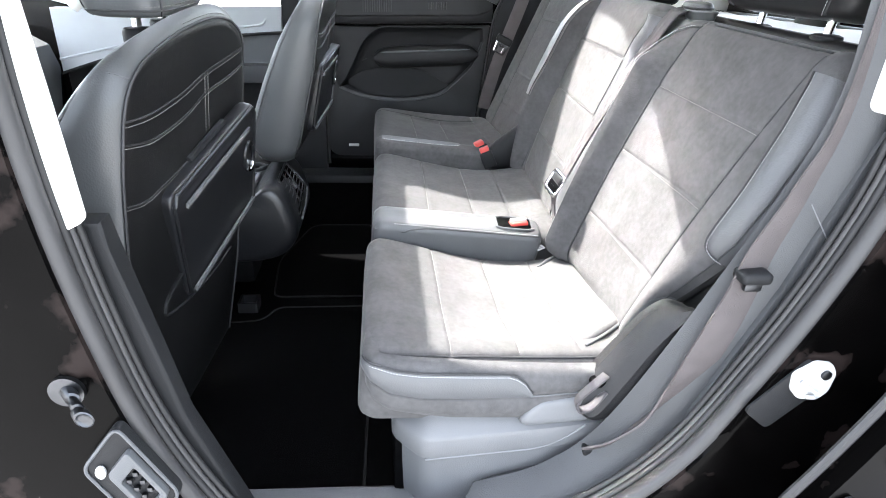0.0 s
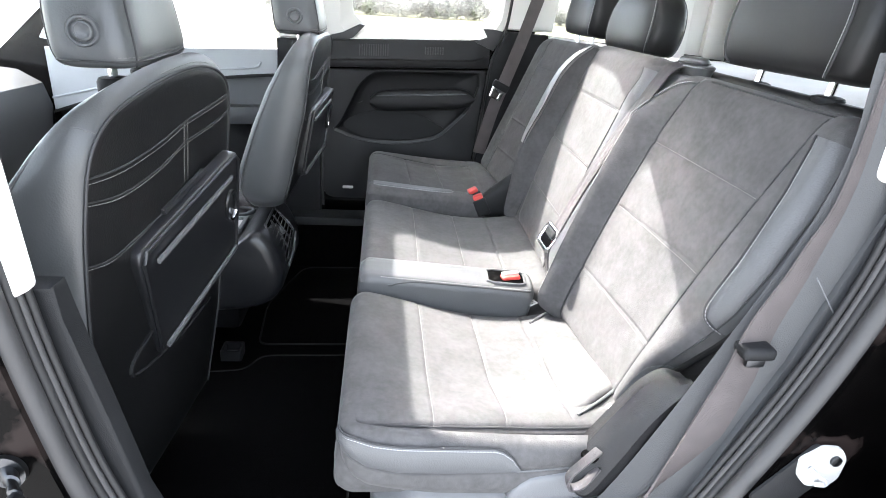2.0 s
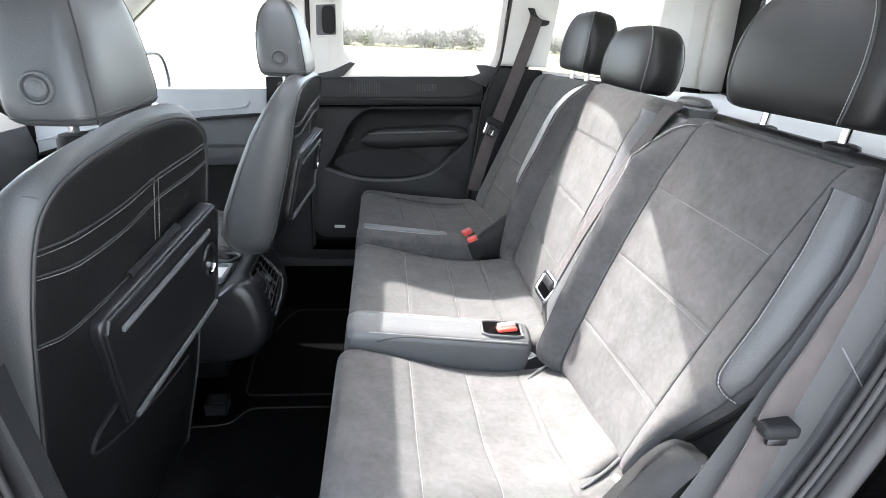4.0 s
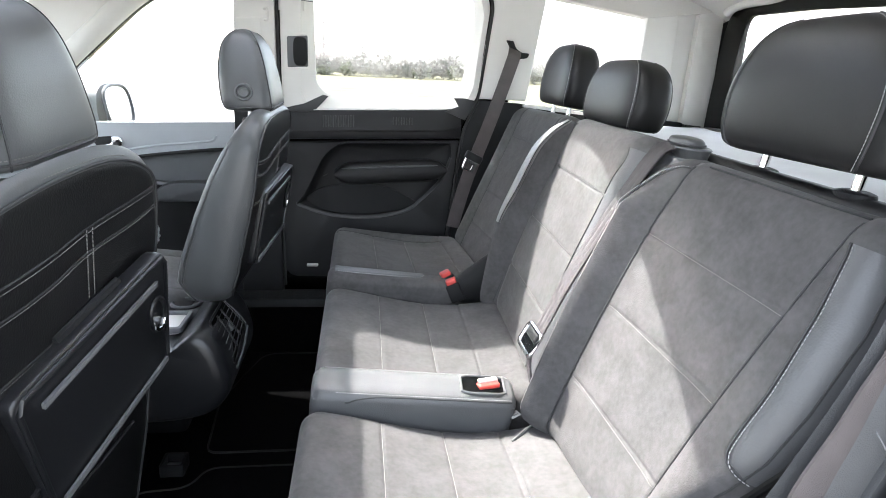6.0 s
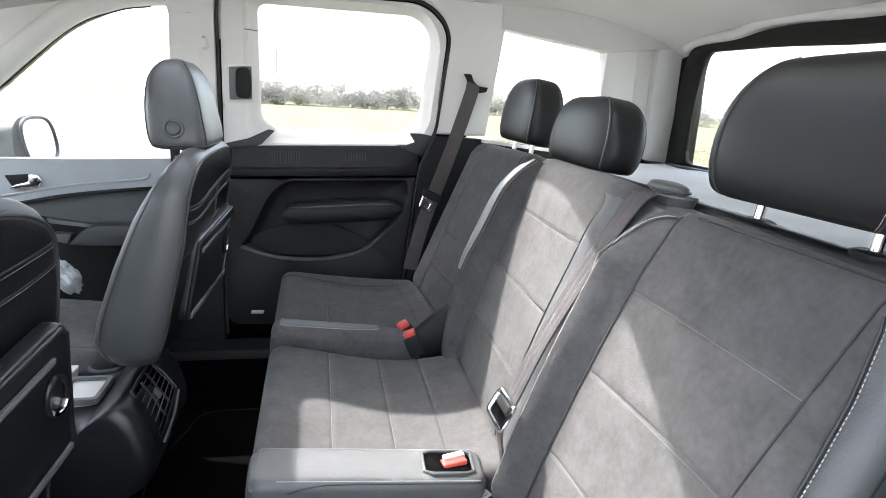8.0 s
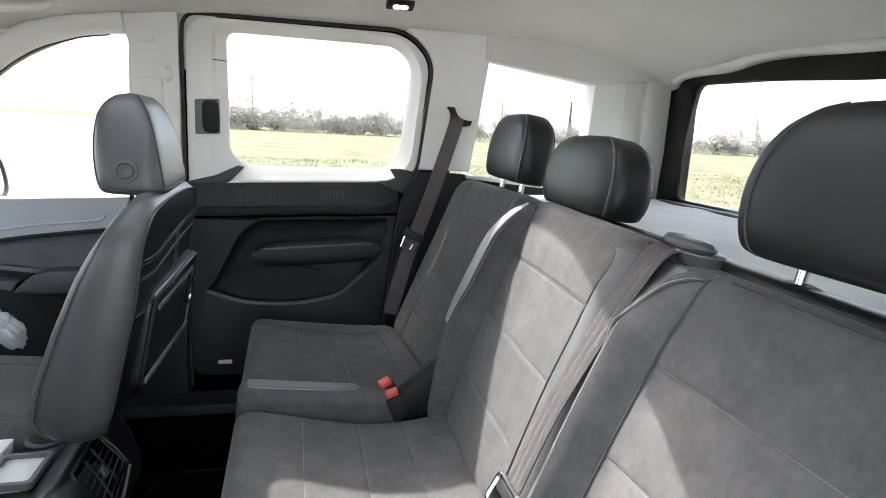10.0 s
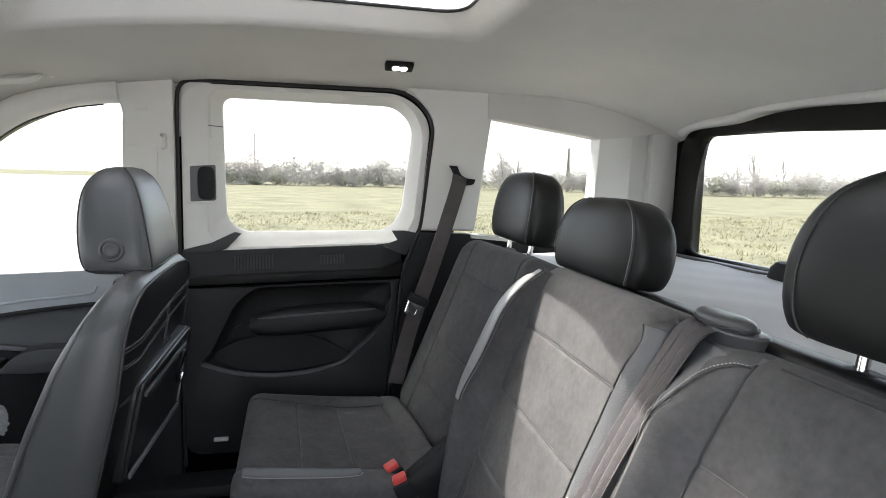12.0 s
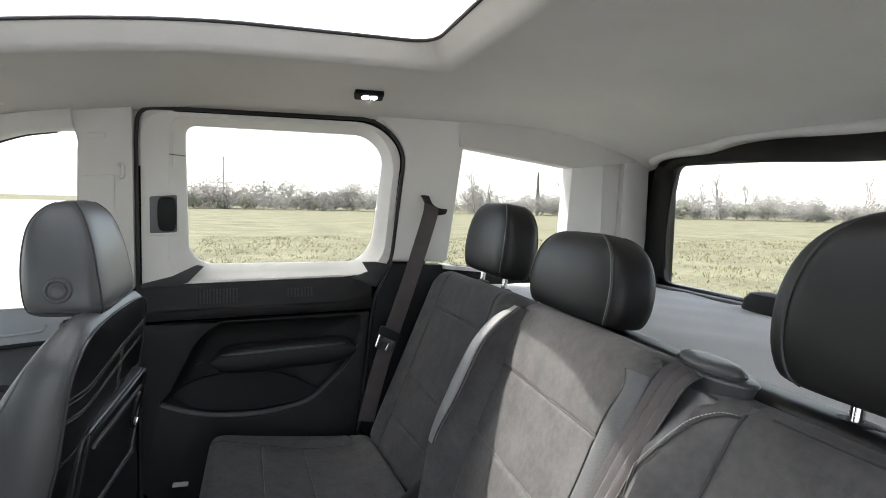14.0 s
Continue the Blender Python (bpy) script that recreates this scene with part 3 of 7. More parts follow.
part("door_lever", plate(rpoly([(-0.676, 1.110, 0.004), (-0.651, 1.108, 0.006), (-0.643, 1.091, 0.006), (-0.651, 1.075, 0.006), (-0.725, 1.069, 0.004), (-0.713, 1.079, 0.004), (-0.677, 1.089, 0.006)]), [], 0.014, on_front(1.464), 0.003), CHROME, fdoor, "bright chrome inner door lever")
pil = thing("pillar_b_far", "light grey middle pillar trim with belt cover plates", "pillar", kind="structure")
part("upper_cover", plate(rpoly([(-0.312, 1.20, 0.004), (-0.186, 1.20, 0.004), (-0.186, 1.66, 0.01), (-0.34, 1.66, 0.01), (-0.302, 1.555, 0.02)]), [], 0.05, lambda a, b, d: Vector((a, 1.487 + d, b)), 0.006), TRIM, pil)
part("cover_plate", plate(rpoly([(-0.30, 1.24), (-0.225, 1.24), (-0.225, 1.475), (-0.30, 1.47)], 0.008), [], 0.006, lambda a, b, d: Vector((a, 1.4825 + d, b)), 0.002), TRIM, pil)
part("badge", plate(rpoly([(-0.282, 1.558), (-0.243, 1.56), (-0.243, 1.573), (-0.282, 1.571)], 0.004), [], 0.006, lambda a, b, d: Vector((a, 1.483 + d, b)), 0.001), TRIM, pil)
part("belt_clip", tube(smooth_path([(-0.215, 1.487, 1.50), (-0.205, 1.474, 1.497), (-0.203, 1.472, 1.472), (-0.213, 1.487, 1.468)], 6), 0.004, 8), TRIM, pil)
part("lower_cover", plate(rpoly([(-0.318, 0.42), (-0.186, 0.42), (-0.186, 1.20), (-0.318, 1.20)], 0.004), [], 0.05, lambda a, b, d: Vector((a, 1.489 + d, b)), 0.004), PLASTIC, pil)
ap = thing("pillar_a_far", "pale front pillar trim beside the windscreen", "pillar", kind="structure")
arch = [(-0.31, 1.605), (-0.36, 1.60), (-0.45, 1.580), (-0.58, 1.515), (-0.82, 1.30), (-0.98, 1.14)]
part("pillar_trim", tube([Vector((a, 1.50, b)) for a, b in [(p.x, p.y) for p in smooth_path([(a, b, 0) for a, b in arch], 6)]], 0.032, 12), TRIM, ap)
part("header_trim", plate([Vector(p) for p in ((-0.30, 1.600), (-0.36, 1.597), (-0.45, 1.577), (-0.58, 1.512), (-0.82, 1.298), (-0.98, 1.138), (-1.08, 1.16), (-0.90, 1.45), (-0.78, 1.68), (-0.30, 1.70))], [], 0.01, lambda a, b, d: Vector((a, 1.518 + d, b))), TRIM, ap)
part("black_edge", tube([Vector((p.x + 0.012, 1.505, p.y - 0.026)) for p in smooth_path([(a, b, 0) for a, b in arch[1:]], 6)], 0.006, 8), RUBBER, ap)

# rear far pillars and quarter panel
cp = thing("pillar_c_far", "light grey rear pillar trim with belt slot", "pillar", kind="structure")
part("upper_cover", plate(rpoly([(0.452, 1.262, 0.004), (0.612, 1.262, 0.004), (0.652, 1.585, 0.01), (0.652, 1.66, 0.004), (0.40, 1.66, 0.004), (0.41, 1.652, 0.03), (0.493, 1.575, 0.08)]), [], 0.05, lambda a, b, d: Vector((a, 1.497 + d, b)), 0.006), TRIM, cp)
part("lower_cover", plate(rpoly([(0.352, 0.5), (1.245, 0.5), (1.245, 1.205), (0.60, 1.252), (0.458, 1.258), (0.412, 1.16), (0.38, 0.83)], 0.004), [], 0.05, lambda a, b, d: Vector((a, 1.50 + d, b)), 0.004), PLASTIC, cp)
hook = rpoly([(0.530, 1.447, 0.003), (0.551, 1.446, 0.004), (0.560, 1.424, 0.012), (0.578, 1.412, 0.012), (0.606, 1.410, 0.004), (0.601, 1.396, 0.004), (0.572, 1.390, 0.02), (0.549, 1.408, 0.02), (0.540, 1.432, 0.01)])
part("belt_slot", plate(hook, [], 0.03, lambda a, b, d: Vector((a, 1.478 + d, b)), 0.003), PLASTIC, cp, "black crescent-shaped belt guide")
part("window_ledge", plate(rpoly([(0.60, -0.01), (1.0, -0.01), (1.0, 0.06), (0.60, 0.06)], 0.003), [], 0.01, lambda a, b, d: Vector((a, 1.495 + b, 1.252 - 0.088 * (a - 0.606) - d))), TRIM, cp)
part("window_header", plate(rpoly([(0.64, 1.585, 0.0), (0.995, 1.538, 0.02), (1.262, 1.572, 0.0), (1.262, 1.68, 0.0), (0.64, 1.68, 0.0)]), [], 0.05, lambda a, b, d: Vector((a, 1.493 + d, b)), 0.004), LINER, cp)
dp = thing("pillar_d_far", "light grey rear corner pillar with a shallow channel", "pillar", kind="structure")
part("corner_cover", plate(rpoly([(0.974, 1.20, 0.004), (1.098, 1.19, 0.004), (1.102, 1.60, 0.004), (0.998, 1.60, 0.004)]), [], 0.06, lambda a, b, d: Vector((a, 1.497 + d, b)), 0.006), TRIM, dp)
part("channel", plate(rpoly([(1.09, 1.19, 0.0), (1.19, 1.19, 0.0), (1.19, 1.62, 0.0), (1.09, 1.62, 0.0)]), [], 0.04, lambda a, b, d: Vector((a, 1.525 + d, b))), TRIM, dp)
part("rear_cover", plate(rpoly([(1.165, 1.19, 0.0), (1.262, 1.19, 0.0), (1.262, 1.62, 0.0), (1.175, 1.62, 0.0)]), [], 0.06, lambda a, b, d: Vector((a, 1.500 + d, b)), 0.006), TRIM, dp)
part("side_cover", box((1.02, 1.42, 1.10), (1.243, 1.50, 1.192), 0.01), PLASTIC, dp)

# tailgate with its window
tg = thing("tailgate", "black rear tailgate frame with large window", "car door", kind="structure")
gate = lambda x: (lambda a, b, d: Vector((x + d, a, b)))
tail_win = rpoly([(1.392, 1.21, 0.04), (1.384, 1.41, 0.1), (1.352, 1.548, 0.03), (1.05, 1.542, 0.05), (0.71, 1.522, 0.2), (0.37, 1.542, 0.05), (0.068, 1.548, 0.03), (0.036, 1.41, 0.1), (0.028, 1.21, 0.04)], seg=8)
part("gate_frame", plate(rpoly([(1.51, 1.1, 0.05), (1.488, 1.32, 0.1), (1.474, 1.46, 0.1), (1.452, 1.568, 0.045), (1.331, 1.573, 0.05), (1.22, 1.573, 0.06), (1.12, 1.59, 0.08), (1.0, 1.593, 0.1), (0.71, 1.578, 0.2), (0.42, 1.593, 0.1), (0.3, 1.59, 0.08), (0.2, 1.573, 0.06), (0.089, 1.573, 0.05), (-0.032, 1.568, 0.045), (-0.054, 1.46, 0.1), (-0.068, 1.32, 0.1), (-0.09, 1.1, 0.05)], seg=8), [tail_win], 0.014, gate(1.25), 0.004), PAINT, tg)
part("lower_trim", plate(rpoly([(-0.05, 0.3), (1.47, 0.3), (1.47, 1.18), (-0.05, 1.18)], 0.02), [], 0.04, gate(1.246), 0.006), PLASTIC, tg)
ob = part("pane", plate(grow(tail_win, 0.02), [], 0.003, gate(1.266)), GLASS, tg, "rear window glass")
ob.visible_shadow = False
part("outer_skin", plate([Vector(p) for p in ((1.405, 1.10), (1.58, 1.10), (1.56, 1.64), (1.405, 1.64))], [], 0.02, gate(1.272)), PAINT, tg)
part("wiper_cover", loft([[Vector((1.205 + a * k, 0.945 + b * k, z)) for a, b in squircle(0.035, 0.075, 28, 2.6)] for z, k in ((1.15, 1.0), (1.205, 1.0), (1.225, 0.92), (1.238, 0.75), (1.243, 0.4))]), PLASTIC, tg, "black rear wiper motor cover")

# headliner with the glass roof
def ceil(x, y):
    e = abs(y - 0.71) / 0.79
    z = 1.697 - 0.044 * max(0.0, e - 0.5) ** 2 / 0.25
    z -= 0.100 * max(0.0, (x - 0.75) / 0.5) ** 2
    z -= 0.16 * max(0.0, 0.1 - x) ** 1.7
    return z


GX0, GX1, GY0, GY1 = -0.40, 0.482, 0.365, 1.096


def roof_sheet(lift, thick, x0, x1, y0, y1):
    """A curved sheet over the cabin with the opening of the glass roof left out."""
    bm = bmesh.new()
    xs = sorted({round(x0 + (x1 - x0) * i / 60, 4) for i in range(61)} | {GX0, GX1})
    ys = sorted({round(y0 + (y1 - y0) * i / 50, 4) for i in range(51)} | {GY0, GY1})
    gv = {(x, y): bm.verts.new((x, y, ceil(x, y) + lift)) for x in xs for y in ys}
    for xa, xb in zip(xs, xs[1:]):
        for ya, yb in zip(ys, ys[1:]):
            if not (GX0 <= (xa + xb) / 2 <= GX1 and GY0 <= (ya + yb) / 2 <= GY1):
                bm.faces.new((gv[xa, ya], gv[xb, ya], gv[xb, yb], gv[xa, yb]))
    g = bmesh.ops.extrude_face_region(bm, geom=bm.faces[:])
    for v in (e for e in g["geom"] if isinstance(e, bmesh.types.BMVert)):
        v.co.z += thick
    return bm


# Front overhang past the windscreen is added, unseen, to block sun on the floor.
ceiling = struct("ceiling", roof_sheet(0.0, 0.03, -0.96, 1.28, -0.10, 1.52), LINER, "pale grey fabric headliner with a glass roof opening", "ceiling")
struct("roof", roof_sheet(0.036, 0.014, -0.97, 1.33, -0.125, 1.57), PAINT, "black painted car roof round the glass panel", "car body")
sr = thing("window_roof", "panoramic glass roof panel with thin black edge", "roof window", kind="structure")
rect = lambda k, r: rpoly([(GX0 - 0.012 + k, GY0 - 0.012 + k, r), (GX1 + 0.012 - k, GY0 - 0.012 + k, r), (GX1 + 0.012 - k, GY1 + 0.012 - k, r), (GX0 - 0.012 + k, GY1 + 0.012 - k, r)], seg=8)


def fine_loop(loop, step=0.04):
    """The loop with long sides cut into short ones, so that it can follow the roof's curve."""
    out = []
    for a, b in zip(loop, loop[1:] + loop[:1]):
        n = max(1, int((b - a).length / step))
        out += [a.lerp(b, k / n) for k in range(n)]
    return out


crown = lambda x: ceil(x, 0.71)
rings = []
for k, r, up, dz in ((0.0, 0.015, 0.0, 0.004), (0.004, 0.02, 0.0, -0.002), (0.016, 0.03, 0.0, -0.001), (0.03, 0.045, 0.5, 0.012), (0.0545, 0.06, 1.0, 0.043)):
    loop = rect(k, r)
    sides = [[a.lerp(b, i / 16) for i in range(16)] for a, b in zip(loop, loop[1:] + loop[:1])]
    rings.append([Vector((p.x, p.y, ceil(p.x, p.y) * (1 - up) + crown(p.x) * up + dz)) for side in sides for p in side])
part("opening_edge", loft(rings, cap=False), LINER, sr)
part("black_rim", tube([Vector((p.x, p.y, crown(p.x) + 0.044)) for p in fine_loop(rect(0.0545, 0.06))], 0.0035, 8, closed=True), RUBBER, sr)
ob = part("pane", plate(fine_loop(rect(0.03, 0.05)), [], 0.004, lambda a, b, d: Vector((a, b, crown(a) + 0.066 + d))), GLASS_ROOF, sr)
ob.visible_shadow = False
# Added, not seen: a sheet under the glass that cuts the sun patches.
blind = thing("roof_sun_blocker", "added translucent sheet under the roof glass, cutting the sun patches to shape", "blind")
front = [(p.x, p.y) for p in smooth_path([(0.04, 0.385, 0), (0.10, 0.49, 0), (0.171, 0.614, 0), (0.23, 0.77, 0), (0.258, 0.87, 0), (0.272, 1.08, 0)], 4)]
part("fabric", plate([Vector(p) for p in ((0.46, 1.08), (0.46, 0.385), *front)], [], 0.001, lambda a, b, d: Vector((a, b, crown(a) + 0.055 + d))), SUN_BLOCKER, blind)

edge = [(1.436, 1.50), (1.448, 1.565), (1.40, 1.582), (1.331, 1.586), (1.22, 1.588), (1.12, 1.604), (1.0, 1.607), (0.71, 1.594), (0.42, 1.607), (0.30, 1.604), (0.20, 1.588), (0.02, 1.582)]
tagged(link_mesh("trim", tube([Vector((1.236, p.x, p.y)) for p in smooth_path([(a, b, 0) for a, b in edge[1:]], 6)], 0.014, 10), TRIM), "pale curved trim above the tailgate", "trim", kind="structure")

# dome lamp, grab handle, sun visor
lamp = thing("dome_lamp", "small black rear reading lamp, lit, in the headliner", "lamp")
LM = Matrix.Translation((0.355, 1.318, 1.676)) @ Matrix.Rotation(radians(-20), 4, "X")
bmx = box((-0.034, -0.016, -0.006), (0.034, 0.016, 0.02), 0.004)
bmx.transform(LM)
part("housing", bmx, PLASTIC, lamp)
for x in (-0.009, 0.010):
    bmx = loft([[Vector((x + a * k, b * k, z)) for a, b in squircle(0.009, 0.009, 20, 2.4)] for z, k in ((0.0, 1), (-0.007, 1), (-0.009, 0.6))])
    bmx.transform(LM)
    part("lens", bmx, LENS, lamp, "glowing white lens")
gh = thing("grab_handle", "pale grey ceiling grab handle above the front door", "handle")
part("bar", tube(smooth_path([(-0.445, 1.42, 1.635), (-0.460, 1.395, 1.61), (-0.515, 1.385, 1.60), (-0.635, 1.385, 1.59), (-0.675, 1.40, 1.60), (-0.685, 1.43, 1.62)], 8), 0.011, 10, squash=1.5), TRIM, gh)
part("mount", box((-0.460, 1.405, 1.615), (-0.420, 1.45, 1.65), 0.008, 3), TRIM, gh)
part("mount", box((-0.705, 1.405, 1.60), (-0.665, 1.45, 1.635), 0.008, 3), TRIM, gh)
vis = thing("sun_visor", "pale grey folded sun visor at the windscreen", "sun visor")
part("flap", box((-0.84, 0.95, 1.605), (-0.68, 1.38, 1.625), 0.009, 3), TRIM, vis)

# windscreen, bulkhead, dashboard
ws = thing("windscreen", "large clear sloping windscreen", "window", kind="structure")
bm = bmesh.new()
vs = [bm.verts.new(p) for p in ((-0.86, -0.08, 1.64), (-0.86, 1.50, 1.64), (-1.62, 1.50, 1.08), (-1.62, -0.08, 1.08))]
bm.faces.new(vs)
g = bmesh.ops.extrude_face_region(bm, geom=bm.faces[:])
for v in (e for e in g["geom"] if isinstance(e, bmesh.types.BMVert)):
    v.co += Vector((-0.004, 0, 0.004))
ob = part("pane", bm, GLASS, ws)
ob.visible_shadow = False
struct("wall_front", box((-1.66, -0.10, 0.25), (-1.60, 1.56, 1.08), 0.0), PLASTIC, "dark bulkhead below the windscreen", "car body")
dash = thing("dashboard", "dark grey dashboard with steering column cowl", "dashboard")
part("top_pad", loft([[Vector((x, -0.06, z)), Vector((x, 1.49, z)), Vector((x, 1.49, 0.55)), Vector((x, -0.06, 0.55))] for x, z in ((-1.60, 1.075), (-1.4, 1.085), (-1.15, 1.06), (-1.08, 1.02), (-1.06, 0.95), (-1.10, 0.7))]), PLASTIC_MID, dash)
part("binnacle", loft([[Vector((x, 0.33 + a * k, 1.06 + b * k)) for a, b in squircle(0.20, 0.075, 28, 3)] for x, k in ((-1.35, 0.8), (-1.15, 1.0), (-1.04, 1.0), (-1.02, 0.93))]), PLASTIC, dash)
part("side_vent", box((-1.09, 0.0, 0.95), (-1.05, 0.14, 1.04), 0.012, 3), PLASTIC, dash)
wheel = thing("steering_wheel", "black leather steering wheel", "steering wheel")
SW = Matrix.Translation((-0.90, 0.33, 0.99)) @ Matrix.Rotation(radians(-66), 4, "Y")
bmx = tube([(0.18 * math.cos(a), 0.18 * math.sin(a), 0) for a in (2 * math.pi * k / 40 for k in range(40))], 0.015, 10, closed=True)
bmx.transform(SW)
part("rim", bmx, LEATHER, wheel)
bmx = loft([[Vector((a * k, b * k, z)) for a, b in squircle(0.065, 0.075, 24, 2.6)] for z, k in ((-0.06, 0.8), (0.0, 1.0), (0.015, 0.8))])
bmx.transform(SW)
part("hub", bmx, PLASTIC, wheel)
for a in (0.3, math.pi - 0.3, -math.pi / 2):
    bmx = tube([(0.05 * math.cos(a), 0.05 * math.sin(a), 0), (0.175 * math.cos(a), 0.175 * math.sin(a), 0)], 0.014, 8)
    bmx.transform(SW)
    part("spoke", bmx, SILVER, wheel)

# near side: body round the open sliding door
def near(y):
    return lambda a, b, d: Vector((a, y + d, b))


opening = rpoly([(-0.335, 1.60, 0.06), (-0.335, 1.08, 0.2), (-0.275, 0.76, 0.2), (-0.17, 0.545, 0.12), (0.02, 0.515, 0.1), (0.24, 0.535, 0.1), (0.42, 0.665, 0.15), (0.56, 0.95, 0.15), (0.62, 1.15, 0.15), (0.585, 1.60, 0.06)], seg=8)
q_near = rpoly([(0.70, 1.20, 0.02), (1.12, 1.20, 0.02), (1.10, 1.56, 0.02), (0.68, 1.58, 0.02)])
f_near = rpoly([(-0.43, 1.16, 0.01), (-0.42, 1.56, 0.03), (-0.62, 1.53, 0.06), (-0.88, 1.31, 0.05), (-1.06, 1.14, 0.01)], seg=6)
struct("wall_near", plate(skin_out, [opening, q_near, f_near], 0.05, near(-0.135), 0.012), PAINT_MOTTLED, "glossy black body side round the open sliding door", "car body", True)
# The rear pane is out of view; its dark tint is added to dim the rear.
for name, loop in (("window_4", q_near), ("window_5", f_near)):
    w = thing(name, "unseen rear side window glass, dark tint added to dim the cabin" if name == "window_4" else "clear car side window glass", "window", kind="structure")
    ob = part("pane", plate(grow(loop, 0.02), [], 0.003, near(-0.125)), GLASS_DIMMER if name == "window_4" else GLASS, w)
    ob.visible_shadow = name == "window_4"
seal = thing("door_seal", "grey ribbed rubber seal round the open door", "door seal", kind="structure")
for k, (gr, y, r, m) in enumerate(((0.0, -0.115, 0.013, SEAL), (-0.020, -0.100, 0.006, RUBBER), (-0.030, -0.094, 0.0045, SEAL), (-0.040, -0.086, 0.0045, RUBBER))):
    part("lip", tube([Vector((p.x, y, p.y)) for p in grow(opening, gr)], r, 10, closed=True), m, seal)
nt = thing("pillar_b_near", "dark lower pillar trim with a pale upper cover", "pillar", kind="structure")
part("lower_cover", plate([Vector(p) for p in ((-0.42, 0.5), (-0.14, 0.5), (-0.235, 0.76), (-0.284, 1.00), (-0.290, 1.034), (-0.42, 1.034))], [], 0.03, near(-0.075), 0.006), PLASTIC, nt)
part("upper_cover", plate(rpoly([(-0.315, 1.033, 0.008), (-0.291, 1.046, 0.008), (-0.300, 1.19, 0.2), (-0.318, 1.40, 0.2), (-0.345, 1.66, 0.01), (-0.405, 1.66, 0.01), (-0.328, 1.20, 0.2)]), [], 0.010, near(-0.102), 0.003), TRIM, nt, "pale pillar cover in the sun")
ct = thing("pillar_c_near", "dark grey lower and pale upper rear pillar trim", "pillar", kind="structure")
part("lower_cover", plate([Vector(p) for p in ((0.05, 0.50), (0.26, 0.52), (0.425, 0.68), (0.53, 0.94), (0.60, 1.155), (0.75, 1.12), (1.34, 1.12), (1.34, 0.5), (0.5, 0.42))], [], 0.03, near(-0.075), 0.006), SLATE_DARK, ct)
part("upper_cover", plate(rpoly([(0.575, 1.17, 0.01), (0.66, 1.15, 0.01), (0.66, 1.66, 0.01), (0.575, 1.66, 0.01), (0.578, 1.35, 0.05)]), [], 0.03, near(-0.072), 0.008), TRIM, ct, "pale grey upper pillar cover")
part("seam", tube([Vector((0.53, -0.077, 1.06)), Vector((0.575, -0.079, 1.0))], 0.0008, 6), PLASTIC_GREY, ct)

c1 = smooth_path([(0.10, -0.072, 0.515), (0.24, -0.072, 0.540), (0.42, -0.072, 0.670), (0.555, -0.072, 0.950), (0.612, -0.072, 1.15), (0.60, -0.072, 1.30)], 8)
c2 = smooth_path([(0.16, -0.01, 0.56), (0.27, -0.012, 0.60), (0.36, -0.020, 0.70), (0.478, -0.036, 0.97), (0.545, -0.044, 1.16), (0.55, -0.044, 1.30)], 8)
bm = bmesh.new()
rows = [[bm.verts.new(a.lerp(b, t) + Vector((0, -0.006 * math.sin(math.pi * t), 0))) for t in (0, 0.1, 0.3, 0.5, 0.7, 0.9, 1.0)] + [bm.verts.new(b + Vector((0.03, 0.012, 0)))] for a, b in zip(c1, c2)]
for ra, rb in zip(rows, rows[1:]):
    for k in range(7):
        bm.faces.new((ra[k], ra[k + 1], rb[k + 1], rb[k]))
part("inner_cover", bm, SLATE_DARK, ct, "smooth slate grey inner quarter trim")
sd3 = thing("door_3", "open black sliding door slid back along the body", "car door", kind="structure")
front_edge = smooth_path([(0.40, 0.45, 0), (0.455, 0.60, 0), (0.515, 0.712, 0), (0.545, 0.765, 0), (0.575, 0.822, 0), (0.605, 0.885, 0), (0.66, 1.02, 0), (0.70, 1.15, 0)], 6)
part("shell", plate([Vector((p.x + 0.006, p.y)) for p in front_edge] + [Vector((1.30, 1.15)), Vector((1.34, 0.8)), Vector((1.30, 0.40)), Vector((0.42, 0.40))], [], 0.03, near(-0.235), 0.006), PAINT_MOTTLED, sd3)
# Unseen upper door, added to keep light off the rear ceiling.
part("window_frame", plate(rpoly([(0.735, 1.152, 0.01), (1.30, 1.152, 0.01), (1.30, 1.64, 0.06), (0.80, 1.64, 0.06)]), [rpoly([(0.80, 1.20, 0.04), (1.25, 1.20, 0.04), (1.25, 1.59, 0.05), (0.845, 1.59, 0.05)])], 0.03, near(-0.235), 0.006), PAINT_MOTTLED, sd3, "black window frame of the opened door, unseen, added to cut light")
part("pane", plate(rpoly([(0.795, 1.195, 0.04), (1.255, 1.195, 0.04), (1.255, 1.595, 0.05), (0.84, 1.595, 0.05)]), [], 0.003, near(-0.222)), GLASS_DIMMER, sd3, "unseen dark glass added to dim the rear")
part("edge_seal", tube([Vector((p.x, -0.205, p.y)) for p in front_edge], 0.0065, 8), SEAL, sd3, "grey rubber edge seal")
part("lock_plate", plate(rpoly([(0.528, 0.70), (0.553, 0.745), (0.569, 0.753), (0.612, 0.70), (0.59, 0.65)], 0.006), [rpoly([(0.565, 0.715), (0.58, 0.715), (0.58, 0.70), (0.565, 0.70)], 0.003)], 0.004, near(-0.240), 0.001), PLASTIC, sd3)
part("cable_loop", tube(smooth_path([(0.640, -0.238, 0.835), (0.615, -0.240, 0.832), (0.606, -0.242, 0.81), (0.614, -0.242, 0.785), (0.645, -0.240, 0.755)], 6), 0.003, 6), PLASTIC_GREY, sd3)


